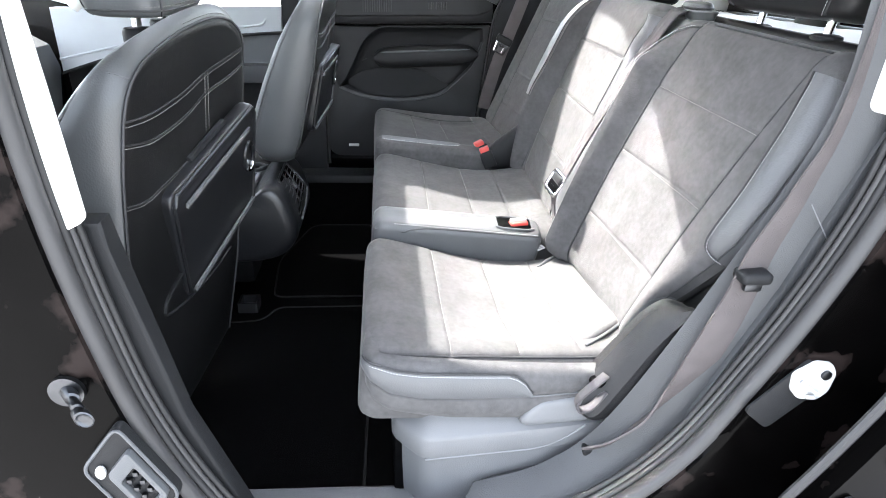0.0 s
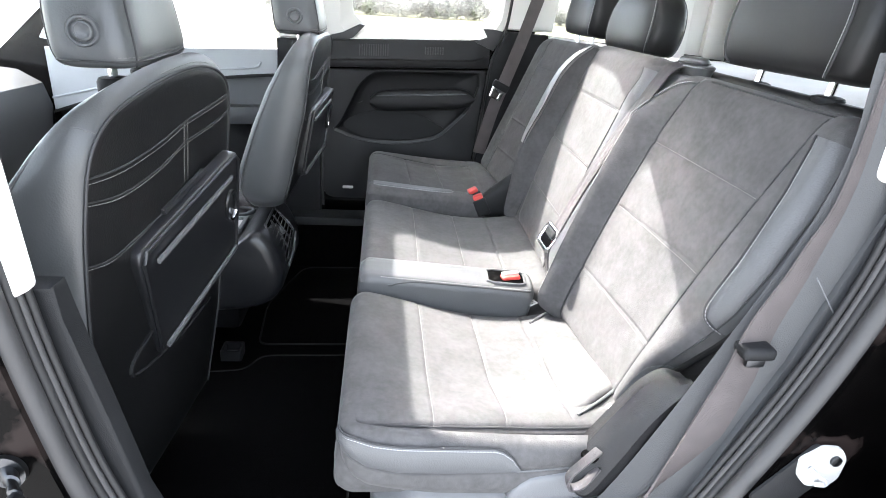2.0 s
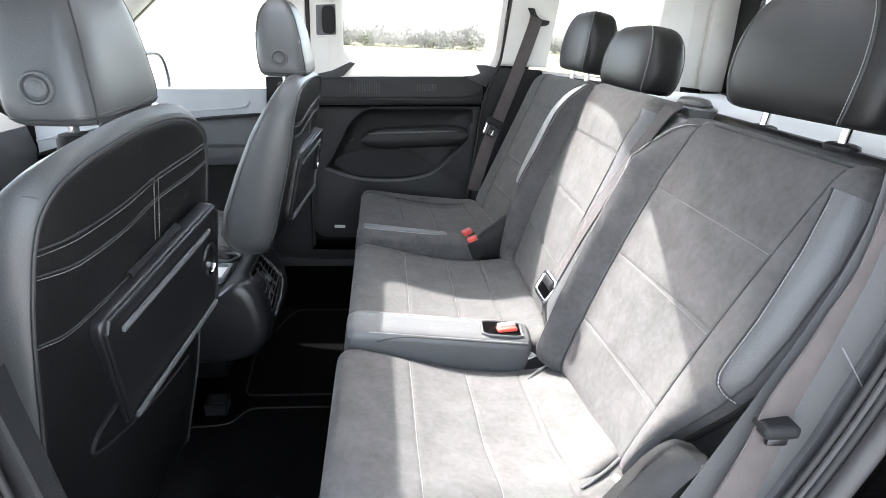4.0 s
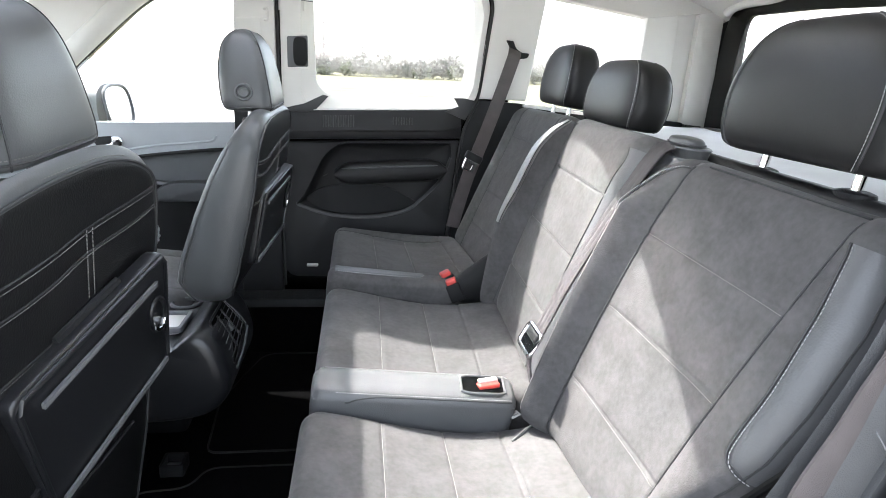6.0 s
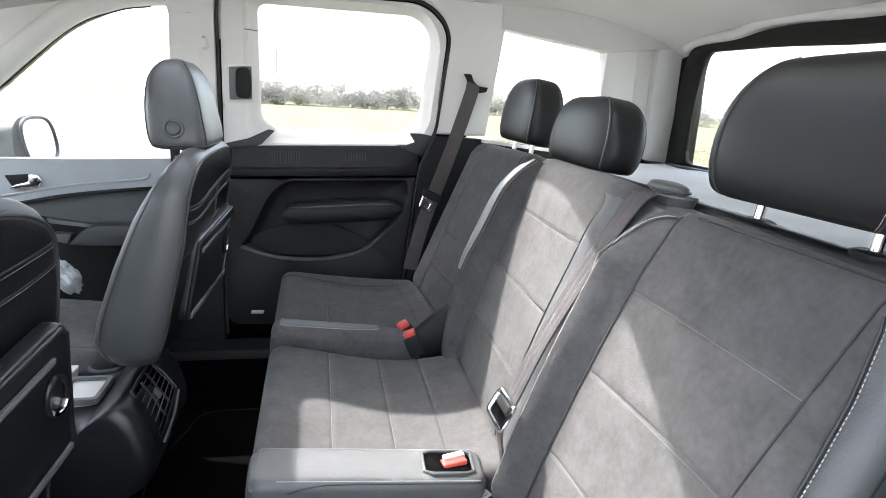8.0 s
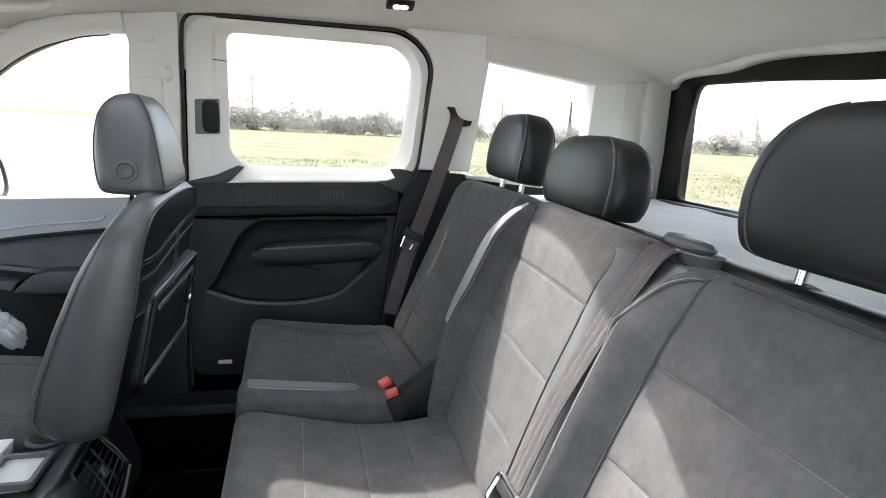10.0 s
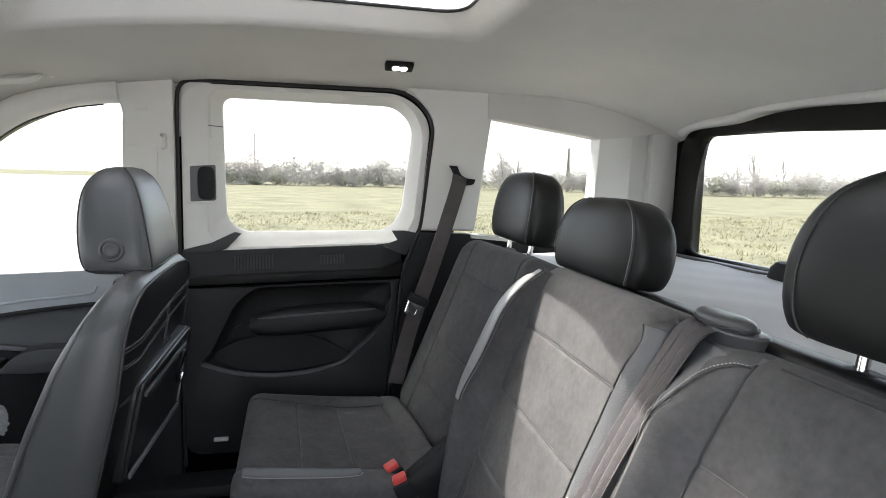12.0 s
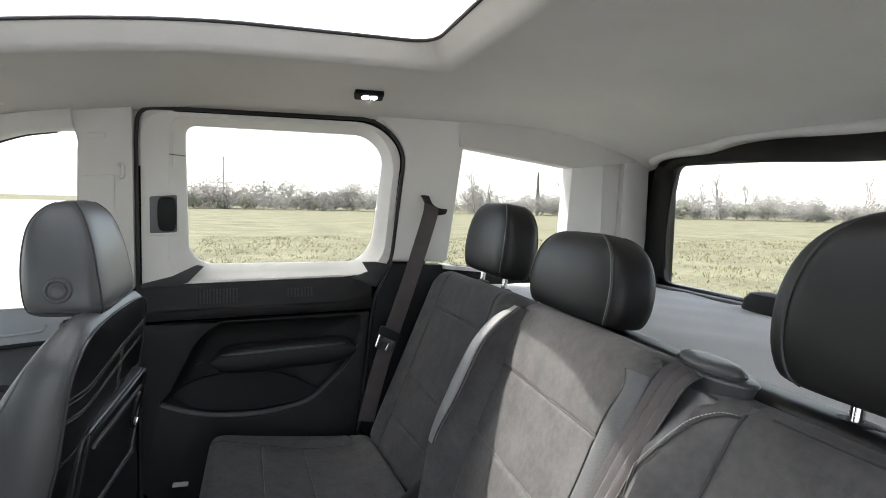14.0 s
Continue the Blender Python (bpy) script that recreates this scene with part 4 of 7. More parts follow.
# ---- seats ----
def headrest(seat, c, w, d, h, yaw=0.0, tilt=0.0, style="rear", posts=0.08, drop=0.06, back=0.0):
    """A headrest with its two posts; c: middle of its bottom."""
    M = Matrix.Translation(c) @ Matrix.Rotation(radians(yaw), 4, "Z") @ Matrix.Rotation(radians(tilt), 4, "Y")
    if style == "rear":
        prof = ((0.0, 0.76, 0.55), (0.015, 0.85, 0.72), (0.06, 0.92, 0.88), (0.2, 0.98, 0.98), (0.4, 1.0, 1.0), (0.58, 0.965, 0.98), (0.74, 0.885, 0.92), (0.86, 0.765, 0.82), (0.94, 0.615, 0.68), (0.982, 0.45, 0.50), (1.0, 0.28, 0.30))
        e = 4.2
    else:
        prof = ((0.0, 0.84, 0.72), (0.012, 0.92, 0.86), (0.05, 0.97, 0.95), (0.2, 1.0, 1.0), (0.5, 0.96, 1.0), (0.75, 0.89, 0.93), (0.88, 0.80, 0.80), (0.95, 0.69, 0.64), (0.985, 0.55, 0.46), (1.0, 0.38, 0.26))
        e = 4.6
    rings = [[Vector((b * kd, a * kw, h * z)) for a, b in squircle(w / 2, d / 2, 64, e)] for z, kw, kd in prof]
    # a fuller skin between the rings
    fine = []
    for i in range(len(rings[0])):
        fine.append(smooth_path([r[i] for r in rings], 3))
    rings = [[f[k] for f in fine] for k in range(len(fine[0]))]
    bmx = loft(rings)
    bmx.transform(M)
    hr = part("headrest", bmx, LEATHER, seat, "black leather headrest with pale stitching")
    # side seams follow the contour at both ends of the front face
    for s in (-1, 1):
        line = []
        for z, kw, kd in prof[1:-1]:
            u = 0.90 if w < 0.32 else 0.80
            y = s * w / 2 * kw * u
            x = -d / 2 * kd * (1 - u**e) ** (1 / e)
            line.append((x - 0.0005, y, h * z))
        line = [M @ p for p in smooth_path(line, 8)]
        part("seam", tube(line, 0.0016, 6), PIPING, hr)
        if s < 0:
            part("stitching", stitches([p + (M.to_3x3() @ Vector((-0.001, 0.004, 0))) for p in line], 0.0045, 0.003, 0.0004), THREAD, hr)
        line = []
        for z, kw, kd in prof[1:-1]:
            y = s * w / 2 * kw * 0.86
            x = d / 2 * kd * (1 - 0.86**e) ** (1 / e)
            line.append((x + 0.0005, y, h * z))
        line = [M @ p for p in smooth_path(line, 8)]
        part("seam", tube(line, 0.0016, 6), PIPING, hr)
    for s in (-1, 1):
        top, low = M @ Vector((back, s * posts, 0.01)), M @ Vector((back, s * posts, -drop))
        part("post", tube([top, low], 0.0062, 12), CHROME, seat, "chrome headrest post")
        part("post_collar", loft([[low + Vector((a * k, b * k, z)) for a, b in squircle(0.017, 0.026, 24, 2.2)] for z, k in ((-0.006, 0.9), (-0.001, 1.0), (0.002, 0.95), (0.004, 0.7), (0.0045, 0.4))]), PLASTIC, seat)
    return hr, M


def lerp(a, b, t):
    return Vector(a) * (1 - t) + Vector(b) * t


def over(bvh, y, z, lift=0.0, x0=1.0):
    """The point of a skin met by a line along the car at (y, z)."""
    p = bvh.ray_cast(Vector((x0, y, z)), Vector((-1, 0, 0)))[0]
    return p + Vector((lift, 0, 0)) if p else None


def drape(bvh, pts, lift=0.0):
    """Lay a line of (y, z) points on a skin."""
    return [q for q in (over(bvh, y, z, lift) for y, z in pts) if q]


def bar(pts, r, material, name, parent, sides=6):
    if len(pts) > 2:
        part(name, tube(pts, r, sides), material, parent)


def sew(pts, parent, r=0.0005, step=0.0058):
    if len(pts) > 2:
        part("stitching", stitches(pts, step, step * 0.66, r), SUTURE, parent)


def front_seat(label, outline, rear, front, yaw, swell, seams, pleat, pocket, tray, head, cushion):
    """A front seat. outline: the (y, z) line of the piping round the rear face, from the lower near corner over the top; rear, front: (z, x) of that line
    and of the front edge; yaw: how much the rear face turns per metre across; seams: cross seams as (y, z) lines; head: headrest."""
    s = thing("front_seat", label, "car seat", "front seats")
    top_line = [Vector((p.x, p.y)) for p in smooth_path([(y, z, 0) for y, z in outline], 5)]
    ya, yb, z0 = top_line[0].x, top_line[-1].x, top_line[0].y
    loop = top_line + [Vector((yb + (ya - yb) * k / 12, z0 - 0.012 * math.sin(math.pi * k / 12))) for k in range(1, 12)]
    n = len(loop)
    mid = Vector(((ya + yb) / 2, (z0 + max(p.y for p in loop)) / 2))
    outward = []
    for i in range(n):
        d = (loop[(i + 1) % n] - loop[i - 1]).normalized()
        outward.append(Vector((-d.y, d.x)))
    xr = lambda y, z: table(rear, z) + yaw * (y - ya)
    xf = lambda y, z: min(table(front, z) + yaw * (y - ya), xr(y, z) - 0.018)
    rings = []
    for t, out in ((0.0, -0.05), (0.0, -0.02), (0.02, -0.006), (0.08, 0.003), (0.25, 0.011), (0.5, 0.014), (0.75, 0.012), (0.92, 0.006), (0.985, 0.001), (1.0, -0.0015)):
        ring = []
        for p, o in zip(loop, outward):
            q = p + o * out
            a, b = xf(p.x, p.y), xr(p.x, p.y)
            hump = swell * max(0.0, o.y - 0.4) / 0.6 * math.sin(math.pi * min(max(t, 0.0), 1.0) ** 0.8)
            ring.append(Vector((a + (b - a) * t, q.x, q.y + hump)))
        rings.append(ring)
    cap = rings[0]
    c = sum(cap, Vector()) / n
    rings = [[c + (v - c) * k for v in cap] for k in (0.25, 0.6)] + rings
    b = part("backrest", loft(rings), LEATHER_LIT, s, "smooth dark leather backrest in a lit tone with pale stitching")
    # the rear face swells between its piping
    face = []
    for k in (1.0, 0.985, 0.955, 0.91, 0.85, 0.75, 0.6, 0.4, 0.15):
        ring = []
        for p in loop:
            q = mid + (p - mid) * k
            ring.append(Vector((xr(q.x, q.y) + 0.005 * (1 - k**8) + (0.0 if k < 0.99 else -0.003), q.x, q.y)))
        face.append(ring)
    skin = loft(face, cap=False)
    skin.faces.new([v for v in list(skin.verts)[-n:]])
    bmesh.ops.recalc_face_normals(skin, faces=skin.faces[:])
    bvh = BVHTree.FromBMesh(skin)
    # Same leather as the cheeks, painted darker because it faces away from light.
    part("rear_panel", skin, LEATHER_SHADED, b, "black leather rear panel in a shaded tone")
    part("piping", tube([Vector((xr(p.x, p.y) + 0.0012, p.x, p.y)) for p in top_line], 0.0022, 8), PIPING, b)
    for i, line in enumerate(seams):
        line = [(p.x, p.y) for p in smooth_path([(y, z, 0) for y, z in line], 8)]
        bar(drape(bvh, line, 0.0003), 0.0014 if i == 0 else 0.0011, PIPING, "seam", b)
        sew(drape(bvh, [(y, z - (0.0065 if i == 0 else 0.004)) for y, z in line], 0.0008), b, 0.0004 if i < 2 else 0.0003)
    for y in pleat:
        top_z = seams[0][3][1] - 0.004
        sew(drape(bvh, [(y + 0.012 * k / 14, top_z - 0.095 * k / 14) for k in range(15)], 0.0008), b)
    if pocket:
        bar(drape(bvh, [(p.x, p.y) for p in smooth_path([(y, z, 0) for y, z in pocket], 4)], 0.002), 0.0035, PLASTIC, "pocket_edge", b)
    # double seam along the front edge of the cheek, and the short one over the shoulder
    rim = [Vector((xf(p.x, p.y) + 0.012, p.x + o.x * 0.0062, p.y + o.y * 0.0062)) for p, o in zip(loop, outward)][: int(len(top_line) * 0.8)]
    # Lighter grey on this seam stands in for its sunlit rim.
    bar(rim, 0.0024, LEATHER_GREY, "seam", b)
    sew([p + Vector((0.006, 0, 0)) for p in rim], b, 0.0004)
    if swell > 0.005:
        i = min(range(len(top_line)), key=lambda k: abs(top_line[k].y - (max(p.y for p in loop) - 0.022)) + (top_line[k].x - ya))
        p, o = loop[i], outward[i]
        a, e = xf(p.x, p.y), xr(p.x, p.y)
        bar([Vector((a + (e - a) * t, p.x + o.x * w, p.y + o.y * w)) for t, w in ((0.45, 0.0142), (0.6, 0.0138), (0.75, 0.0126), (0.9, 0.0075), (0.97, 0.003))], 0.0013, LEATHER_GREY, "seam", b)
    # folding tray
    P = Pad(*tray, 0.020, r=0.005, corner=0.022, up=(1, 0, 0), step=0.012)
    t = part("tray_frame", P.mesh(), TRAY, s, "hard black folding tray table")
    rim = [(0.02, 0.08), (0.02, 0.92), (0.05, 0.975), (0.95, 0.975), (0.98, 0.92), (0.98, 0.08), (0.95, 0.03), (0.05, 0.03)]
    part("tray_rim", tube([P.at(a, c, 0.001) for a, c in rim], 0.004, 8, closed=True), TRAY, t)
    part("tray_lip", ribbon([P.at(a, 0.84 - 0.01 * a, 0.004) for a in (0.11, 0.15, 0.5, 0.85, 0.88)], list([P.c[3] - P.c[0]] * 5), 0.009, 0.002), PLASTIC_GREY, t, "lighter grey edge of the tray lip")
    part("tray_lip", ribbon([P.at(a, 0.06, 0.005) for a in (0.06, 0.12, 0.5, 0.9, 0.95)], list([P.c[3] - P.c[0]] * 5), 0.011, 0.002), PLASTIC_GREY, t, "bright lower lip of the tray")
    cup = P.at(0.885, 0.56, 0.003)
    wu, wv = (P.c[1] - P.c[0]).normalized(), (P.c[3] - P.c[0]).normalized()
    part("cup_ring", tube([cup + wu * (0.022 * math.cos(a)) + wv * (0.034 * math.sin(a)) for a in (2 * math.pi * k / 32 for k in range(32))], 0.004, 8, closed=True), TRAY, t)
    # Chrome arc added where the black ring would catch a glint.
    part("cup_glint", ribbon([cup + wu * (0.020 * math.cos(a)) + wv * (0.032 * math.sin(a)) + P.n * 0.001 for a in (3.7, 4.2, 4.7, 5.2, 5.6)], [P.n] * 5, 0.008, 0.003), CHROME, t, "chrome crescent added as a glint on the cup ring")
    part("tray_hinge", tube([P.at(0.3, 1.0, -0.015), P.at(0.7, 1.0, -0.015)], 0.007, 8), PLASTIC, t)
    part("seat_cushion", Pad(*cushion, 0.13, r=0.05, corner=0.06, up=(0, 0, 1), extra=lambda u, v: -0.02 * math.sin(math.pi * u) ** 2, seams=(("u", 0.2), ("u", 0.8), ("v", 0.5)), step=0.018).mesh(), SUEDE, s, "grey suede seat cushion")
    part("seat_base", box((cushion[0][0] + 0.03, cushion[0][1] + 0.05, FLOOR), (cushion[2][0] - 0.05, cushion[2][1] - 0.05, cushion[0][2] - 0.12), 0.02), PLASTIC, s)
    # wedge-shaped headrest
    hx, hy, hz, w, h, turn, deep = head
    M = Matrix.Translation((hx, hy, hz)) @ Matrix.Rotation(radians(turn), 4, "Z")
    wedge = ((0.0, -0.028, 0.040, 0.90), (0.012, -0.038, 0.047, 0.955), (0.05, -0.045, 0.050, 0.99), (0.15, -0.050, 0.050, 1.0), (0.35, -0.053, 0.045, 0.965), (0.55, -0.053, 0.039, 0.90), (0.75, -0.049, 0.030, 0.81), (0.87, -0.041, 0.021, 0.71), (0.94, -0.031, 0.012, 0.61), (0.98, -0.021, 0.004, 0.50), (1.0, -0.012, -0.005, 0.36))
    wedge = tuple((z, xf * deep, xr * deep, kw) for z, xf, xr, kw in wedge)
    ringsh = []
    for z, xf, xr, kw in wedge:
        ringsh.append([Vector(((xf + xr) / 2 + (xr - xf) / 2 * q, w / 2 * kw * p, h * z)) for p, q in squircle(1.0, 1.0, 64, 5.2)])
    fine = [smooth_path([r[i] for r in ringsh], 4) for i in range(64)]
    skin = loft([[f[k] for f in fine] for k in range(len(fine[0]))])
    skin.transform(M)
    hr = part("headrest", skin, LEATHER_LIT, s, "black leather wedge headrest in a lit tone with pale stitching")
    c = 2 ** (-1 / 5.2)
    for sy in (-1, 1):
        for sx, m in ((1, PIPING), (-1, PIPING)):
            line = [M @ p for p in smooth_path([((xf + xr) / 2 + (xr - xf) / 2 * c * sx, w / 2 * kw * c * sy, h * z) for z, xf, xr, kw in wedge[1:-1]], 6)]
            bar(line, 0.0016, m, "seam", hr)
            sew([p + M.to_3x3() @ Vector((-0.004 * sx, 0.0013 * sy, 0)) for p in line], hr, 0.0005)
    z, xf, xr, kw = 0.05, -0.0455 * deep, 0.0505 * deep, 0.992
    ring = [M @ Vector(((xf + xr) / 2 + (xr - xf) / 2 * q, w / 2 * kw * p, h * z)) for p, q in squircle(1.0, 1.0, 64, 5.2)]
    part("seam", tube(ring, 0.0016, 6, closed=True), PIPING, hr)
    sew([p + Vector((0, 0, 0.005)) for p in ring], hr, 0.0005)
    k = Vector((-0.002, -w / 2 + 0.002, 0.24 * h))
    part("release_button", loft([[M @ (k + Vector((a * q, -z, b * q))) for a, b in squircle(0.019, 0.019, 32, 2)] for z, q in ((-0.01, 1.0), (0.003, 1.0), (0.005, 0.92), (0.005, 0.80), (0.001, 0.74), (0.001, 0.66), (0.005, 0.60), (0.006, 0.5), (0.0035, 0.3))]), PLASTIC_MID, hr, "round grey release button")
    for sy in (-1, 1):
        top_p = M @ Vector((0, sy * 0.075, 0.01))
        foot = Vector((top_p.x, top_p.y, hz - 0.024))
        part("post", tube([top_p, foot], 0.0065, 12), CHROME, s, "chrome headrest post")
        part("post_collar", loft([[foot + Vector((a * k, b * k, z)) for a, b in squircle(0.019, 0.026, 24, 2.3)] for z, k in ((-0.012, 1.0), (0.001, 1.0), (0.006, 0.88), (0.007, 0.5))]), PLASTIC, s)
    return s


front_seat("black leather front seat with folded tray and light stitching",
           ((0.045, 0.52), (0.040, 0.70), (0.036, 0.886), (0.030, 0.967), (0.027, 1.04), (0.029, 1.08), (0.033, 1.117), (0.041, 1.146), (0.058, 1.167), (0.087, 1.183), (0.136, 1.196), (0.208, 1.208), (0.294, 1.215), (0.360, 1.213), (0.430, 1.199), (0.485, 1.172), (0.510, 1.13), (0.520, 1.07), (0.525, 0.95), (0.522, 0.75), (0.52, 0.52)),
           ((0.50, -0.385), (0.70, -0.345), (0.888, -0.321), (0.967, -0.310), (1.04, -0.300), (1.117, -0.289), (1.15, -0.283), (1.18, -0.277), (1.23, -0.268)),
           ((0.50, -0.60), (0.80, -0.53), (0.95, -0.475), (1.05, -0.420), (1.139, -0.354), (1.165, -0.333), (1.19, -0.305), (1.217, -0.285), (1.25, -0.275)), 0.085, 0.006,
           (((0.034, 1.117), (0.109, 1.114), (0.21, 1.122), (0.299, 1.137), (0.408, 1.146), (0.495, 1.153)), ((0.032, 1.089), (0.108, 1.079), (0.211, 1.086), (0.301, 1.104), (0.412, 1.112), (0.505, 1.122)), ((0.034, 1.009), (0.081, 1.001), (0.142, 1.005), (0.30, 1.02), (0.505, 1.04))), (0.292, 0.306),
           ((0.20, 0.835), (0.135, 0.815), (0.145, 0.785), (0.30, 0.76), (0.45, 0.76)),
           ((-0.312, 0.222, 0.767), (-0.258, 0.536, 0.835), (-0.222, 0.460, 1.060), (-0.281, 0.117, 0.988)),
           (-0.334, 0.306, 1.224, 0.305, 0.186, 5, 1.12), ((-0.92, 0.02, 0.72), (-0.92, 0.52, 0.73), (-0.45, 0.52, 0.69), (-0.45, 0.02, 0.68)))
front_seat("black leather front passenger seat with folded tray",
           ((0.80, 0.850), (0.782, 0.872), (0.777, 0.91), (0.771, 1.00), (0.768, 1.076), (0.767, 1.123), (0.770, 1.17), (0.785, 1.20), (0.815, 1.220), (0.87, 1.231), (1.005, 1.235), (1.133, 1.231), (1.20, 1.218), (1.24, 1.19), (1.258, 1.15), (1.264, 1.08), (1.262, 0.95), (1.245, 0.850)),
           ((0.80, -0.215), (0.857, -0.200), (0.902, -0.184), (1.076, -0.142), (1.123, -0.135), (1.17, -0.128), (1.21, -0.120), (1.26, -0.112)),
           ((0.80, -0.285), (0.861, -0.298), (0.89, -0.312), (0.939, -0.301), (1.034, -0.266), (1.122, -0.228), (1.188, -0.192), (1.225, -0.168), (1.26, -0.150)), 0.012, 0.003,
           (((0.775, 1.150), (0.86, 1.146), (0.95, 1.155), (1.05, 1.165), (1.15, 1.170), (1.25, 1.172)), ((0.775, 1.122), (0.86, 1.116), (0.95, 1.124), (1.05, 1.134), (1.15, 1.140), (1.25, 1.142)), ((0.775, 1.06), (0.86, 1.057), (0.95, 1.062), (1.05, 1.07), (1.25, 1.08))), (1.035, 1.05),
           None,
           ((-0.163, 0.85, 0.90), (-0.142, 1.20, 0.905), (-0.110, 1.20, 1.085), (-0.131, 0.85, 1.068)),
           (-0.176, 1.037, 1.241, 0.305, 0.174, 2, 1.18), ((-0.86, 0.905, 0.845), (-0.86, 1.30, 0.85), (-0.32, 1.30, 0.805), (-0.32, 0.905, 0.80)))

def patch(pad, rows, u1, lift, n=26, m=10):
    """A thin skin over a pad between a curved inner edge, rows of (v, u), and u1."""
    bm = bmesh.new()
    v0, v1 = rows[0][0], rows[-1][0]
    top, low = [], []
    for i in range(n + 1):
        v = v0 + (v1 - v0) * i / n
        u0 = table(rows, v)
        top.append([bm.verts.new(pad.at(u0 + (u1 - u0) * k / m, v, lift * math.sin(math.pi * min(k / m * 3, 0.5)))) for k in range(m + 1)])
        low.append([bm.verts.new(pad.at(u0 + (u1 - u0) * k / m, v, -0.006)) for k in range(m + 1)])
    for g, turn in ((top, 1), (low, -1)):
        for a, b in zip(g, g[1:]):
            for k in range(m):
                bm.faces.new((a[k], a[k + 1], b[k + 1], b[k])[::turn])
    rim_t = top[0] + [r[-1] for r in top[1:]] + top[-1][-2::-1] + [r[0] for r in top[-2:0:-1]]
    rim_l = low[0] + [r[-1] for r in low[1:]] + low[-1][-2::-1] + [r[0] for r in low[-2:0:-1]]
    for k in range(len(rim_t)):
        bm.faces.new((rim_t[k - 1], rim_t[k], rim_l[k], rim_l[k - 1]))
    return bm


# --- rear bench: the wide near part ---
bench = thing("rear_seat", "wide grey suede and leather rear bench seat, sunlit", "car seat", "rear seats")
sag = lambda u, v: -0.034 * math.sin(math.pi * min(max((v - 0.02) / 0.96, 0), 1) ** 1.35) + 0.006 * math.sin(math.pi * u)
nc = Pad((-0.012, 0.008, 0.794), (-0.012, 0.402, 0.816), (0.44, 0.435, 0.76), (0.45, 0.05, 0.752), 0.095, r=0.028, corner=0.03, up=(0, 0, 1), extra=lambda u, v: sag(u, v) * min(1.0, max(0.1, (u - 0.08) * 3.2)), seams=(("u", 0.028, 0.0, 0.86), ("v", 0.285, 0.028, 1), ("v", 0.52, 0.028, 1), ("v", 0.742, 0.08, 1)))
cu = part("seat_cushion", nc.mesh(), SUEDE, bench, "grey suede cushion with stitched seams")
for v in (0.285, 0.52):
    part("seam_thread", tube(nc.line(0.03, v, 0.98, v, 40, 0.0004), 0.0005, 5), SUTURE, cu)
part("seam_piping", tube(nc.curve([(0.028, 0.01), (0.028, 0.4), (0.028, 0.83), (0.045, 0.88)], 14, 0.001), 0.0017, 6), PIPING, cu)
# outer side of the cushion: suede band, leather cheek, piping and skirt
def along(rows, x):
    return table([(a, b) for a, b in rows], max(x, rows[0][0]))


edge_plan = smooth_path([(0.0, 0.16, 0), (-0.009, 0.07, 0), (-0.010, 0.030, 0), (-0.002, 0.006, 0), (0.022, -0.003, 0), (0.07, -0.006, 0), (0.15, -0.007, 0), (0.25, -0.005, 0), (0.34, 0.002, 0), (0.42, 0.012, 0)], 8)
edge_top = lambda x: 0.7915 - 0.085 * max(x, 0.0)
edge_pipe = lambda x: along(((-0.012, 0.772), (0.0, 0.756), (0.027, 0.738), (0.07, 0.729), (0.12, 0.727), (0.25, 0.724), (0.42, 0.727)), x)
edge_low = lambda x: along(((-0.012, 0.715), (0.0, 0.702), (0.027, 0.688), (0.12, 0.672), (0.22, 0.666), (0.42, 0.668)), x)


def side_point(k, z_of, out):
    p, q, r = edge_plan[max(k - 1, 0)], edge_plan[k], edge_plan[min(k + 1, len(edge_plan) - 1)]
    d = (r - p).normalized()
    n = Vector((-d.y, d.x, 0)) * -1 if d.x >= 0 else Vector((d.y, -d.x, 0))
    return Vector((q.x, q.y, z_of(q.x))) + Vector((d.y, -d.x, 0)) * out


def strip(rows, ks):
    """A skin whose rows are (height function, outward offset), along the edge of the cushion."""
    bm = bmesh.new()
    g = [[bm.verts.new(side_point(k, f, o)) for f, o in rows] for k in ks]
    for a, b in zip(g, g[1:]):
        for i in range(len(rows) - 1):
            bm.faces.new((a[i], a[i + 1], b[i + 1], b[i]))
    return bm


mix = lambda f, g, t: (lambda x: f(x) * (1 - t) + g(x) * t)
every = range(len(edge_plan))
part("side_band", strip([(lambda x: edge_top(x) + 0.001, -0.020), (edge_top, -0.008), (mix(edge_top, edge_pipe, 0.10), -0.002), (mix(edge_top, edge_pipe, 0.3), 0.0025), (mix(edge_top, edge_pipe, 0.65), 0.004), (mix(edge_top, edge_pipe, 0.93), 0.001), (edge_pipe, -0.003), (edge_pipe, -0.02)], every), SUEDE, cu, "grey suede side of the cushion")
part("skirt", strip([(edge_pipe, -0.02), (edge_pipe, -0.003), (mix(edge_pipe, edge_low, 0.1), 0.0015), (mix(edge_pipe, edge_low, 0.45), 0.001), (mix(edge_pipe, edge_low, 0.75), -0.006), (mix(edge_pipe, edge_low, 0.93), -0.018), (edge_low, -0.035)], every), SUEDE, cu, "grey cushion underside")
part("piping", tube([side_point(k, edge_pipe, -0.001) for k in every], 0.0022, 8), LEATHER_GREY, cu)
sewn = lambda x: along(((-0.010, 0.789), (0.012, 0.786), (0.035, 0.779), (0.07, 0.774), (0.20, 0.769), (0.218, 0.762), (0.232, 0.746), (0.240, 0.729)), x)
some = [k for k in every if k > 18 and edge_plan[k].x < 0.242]
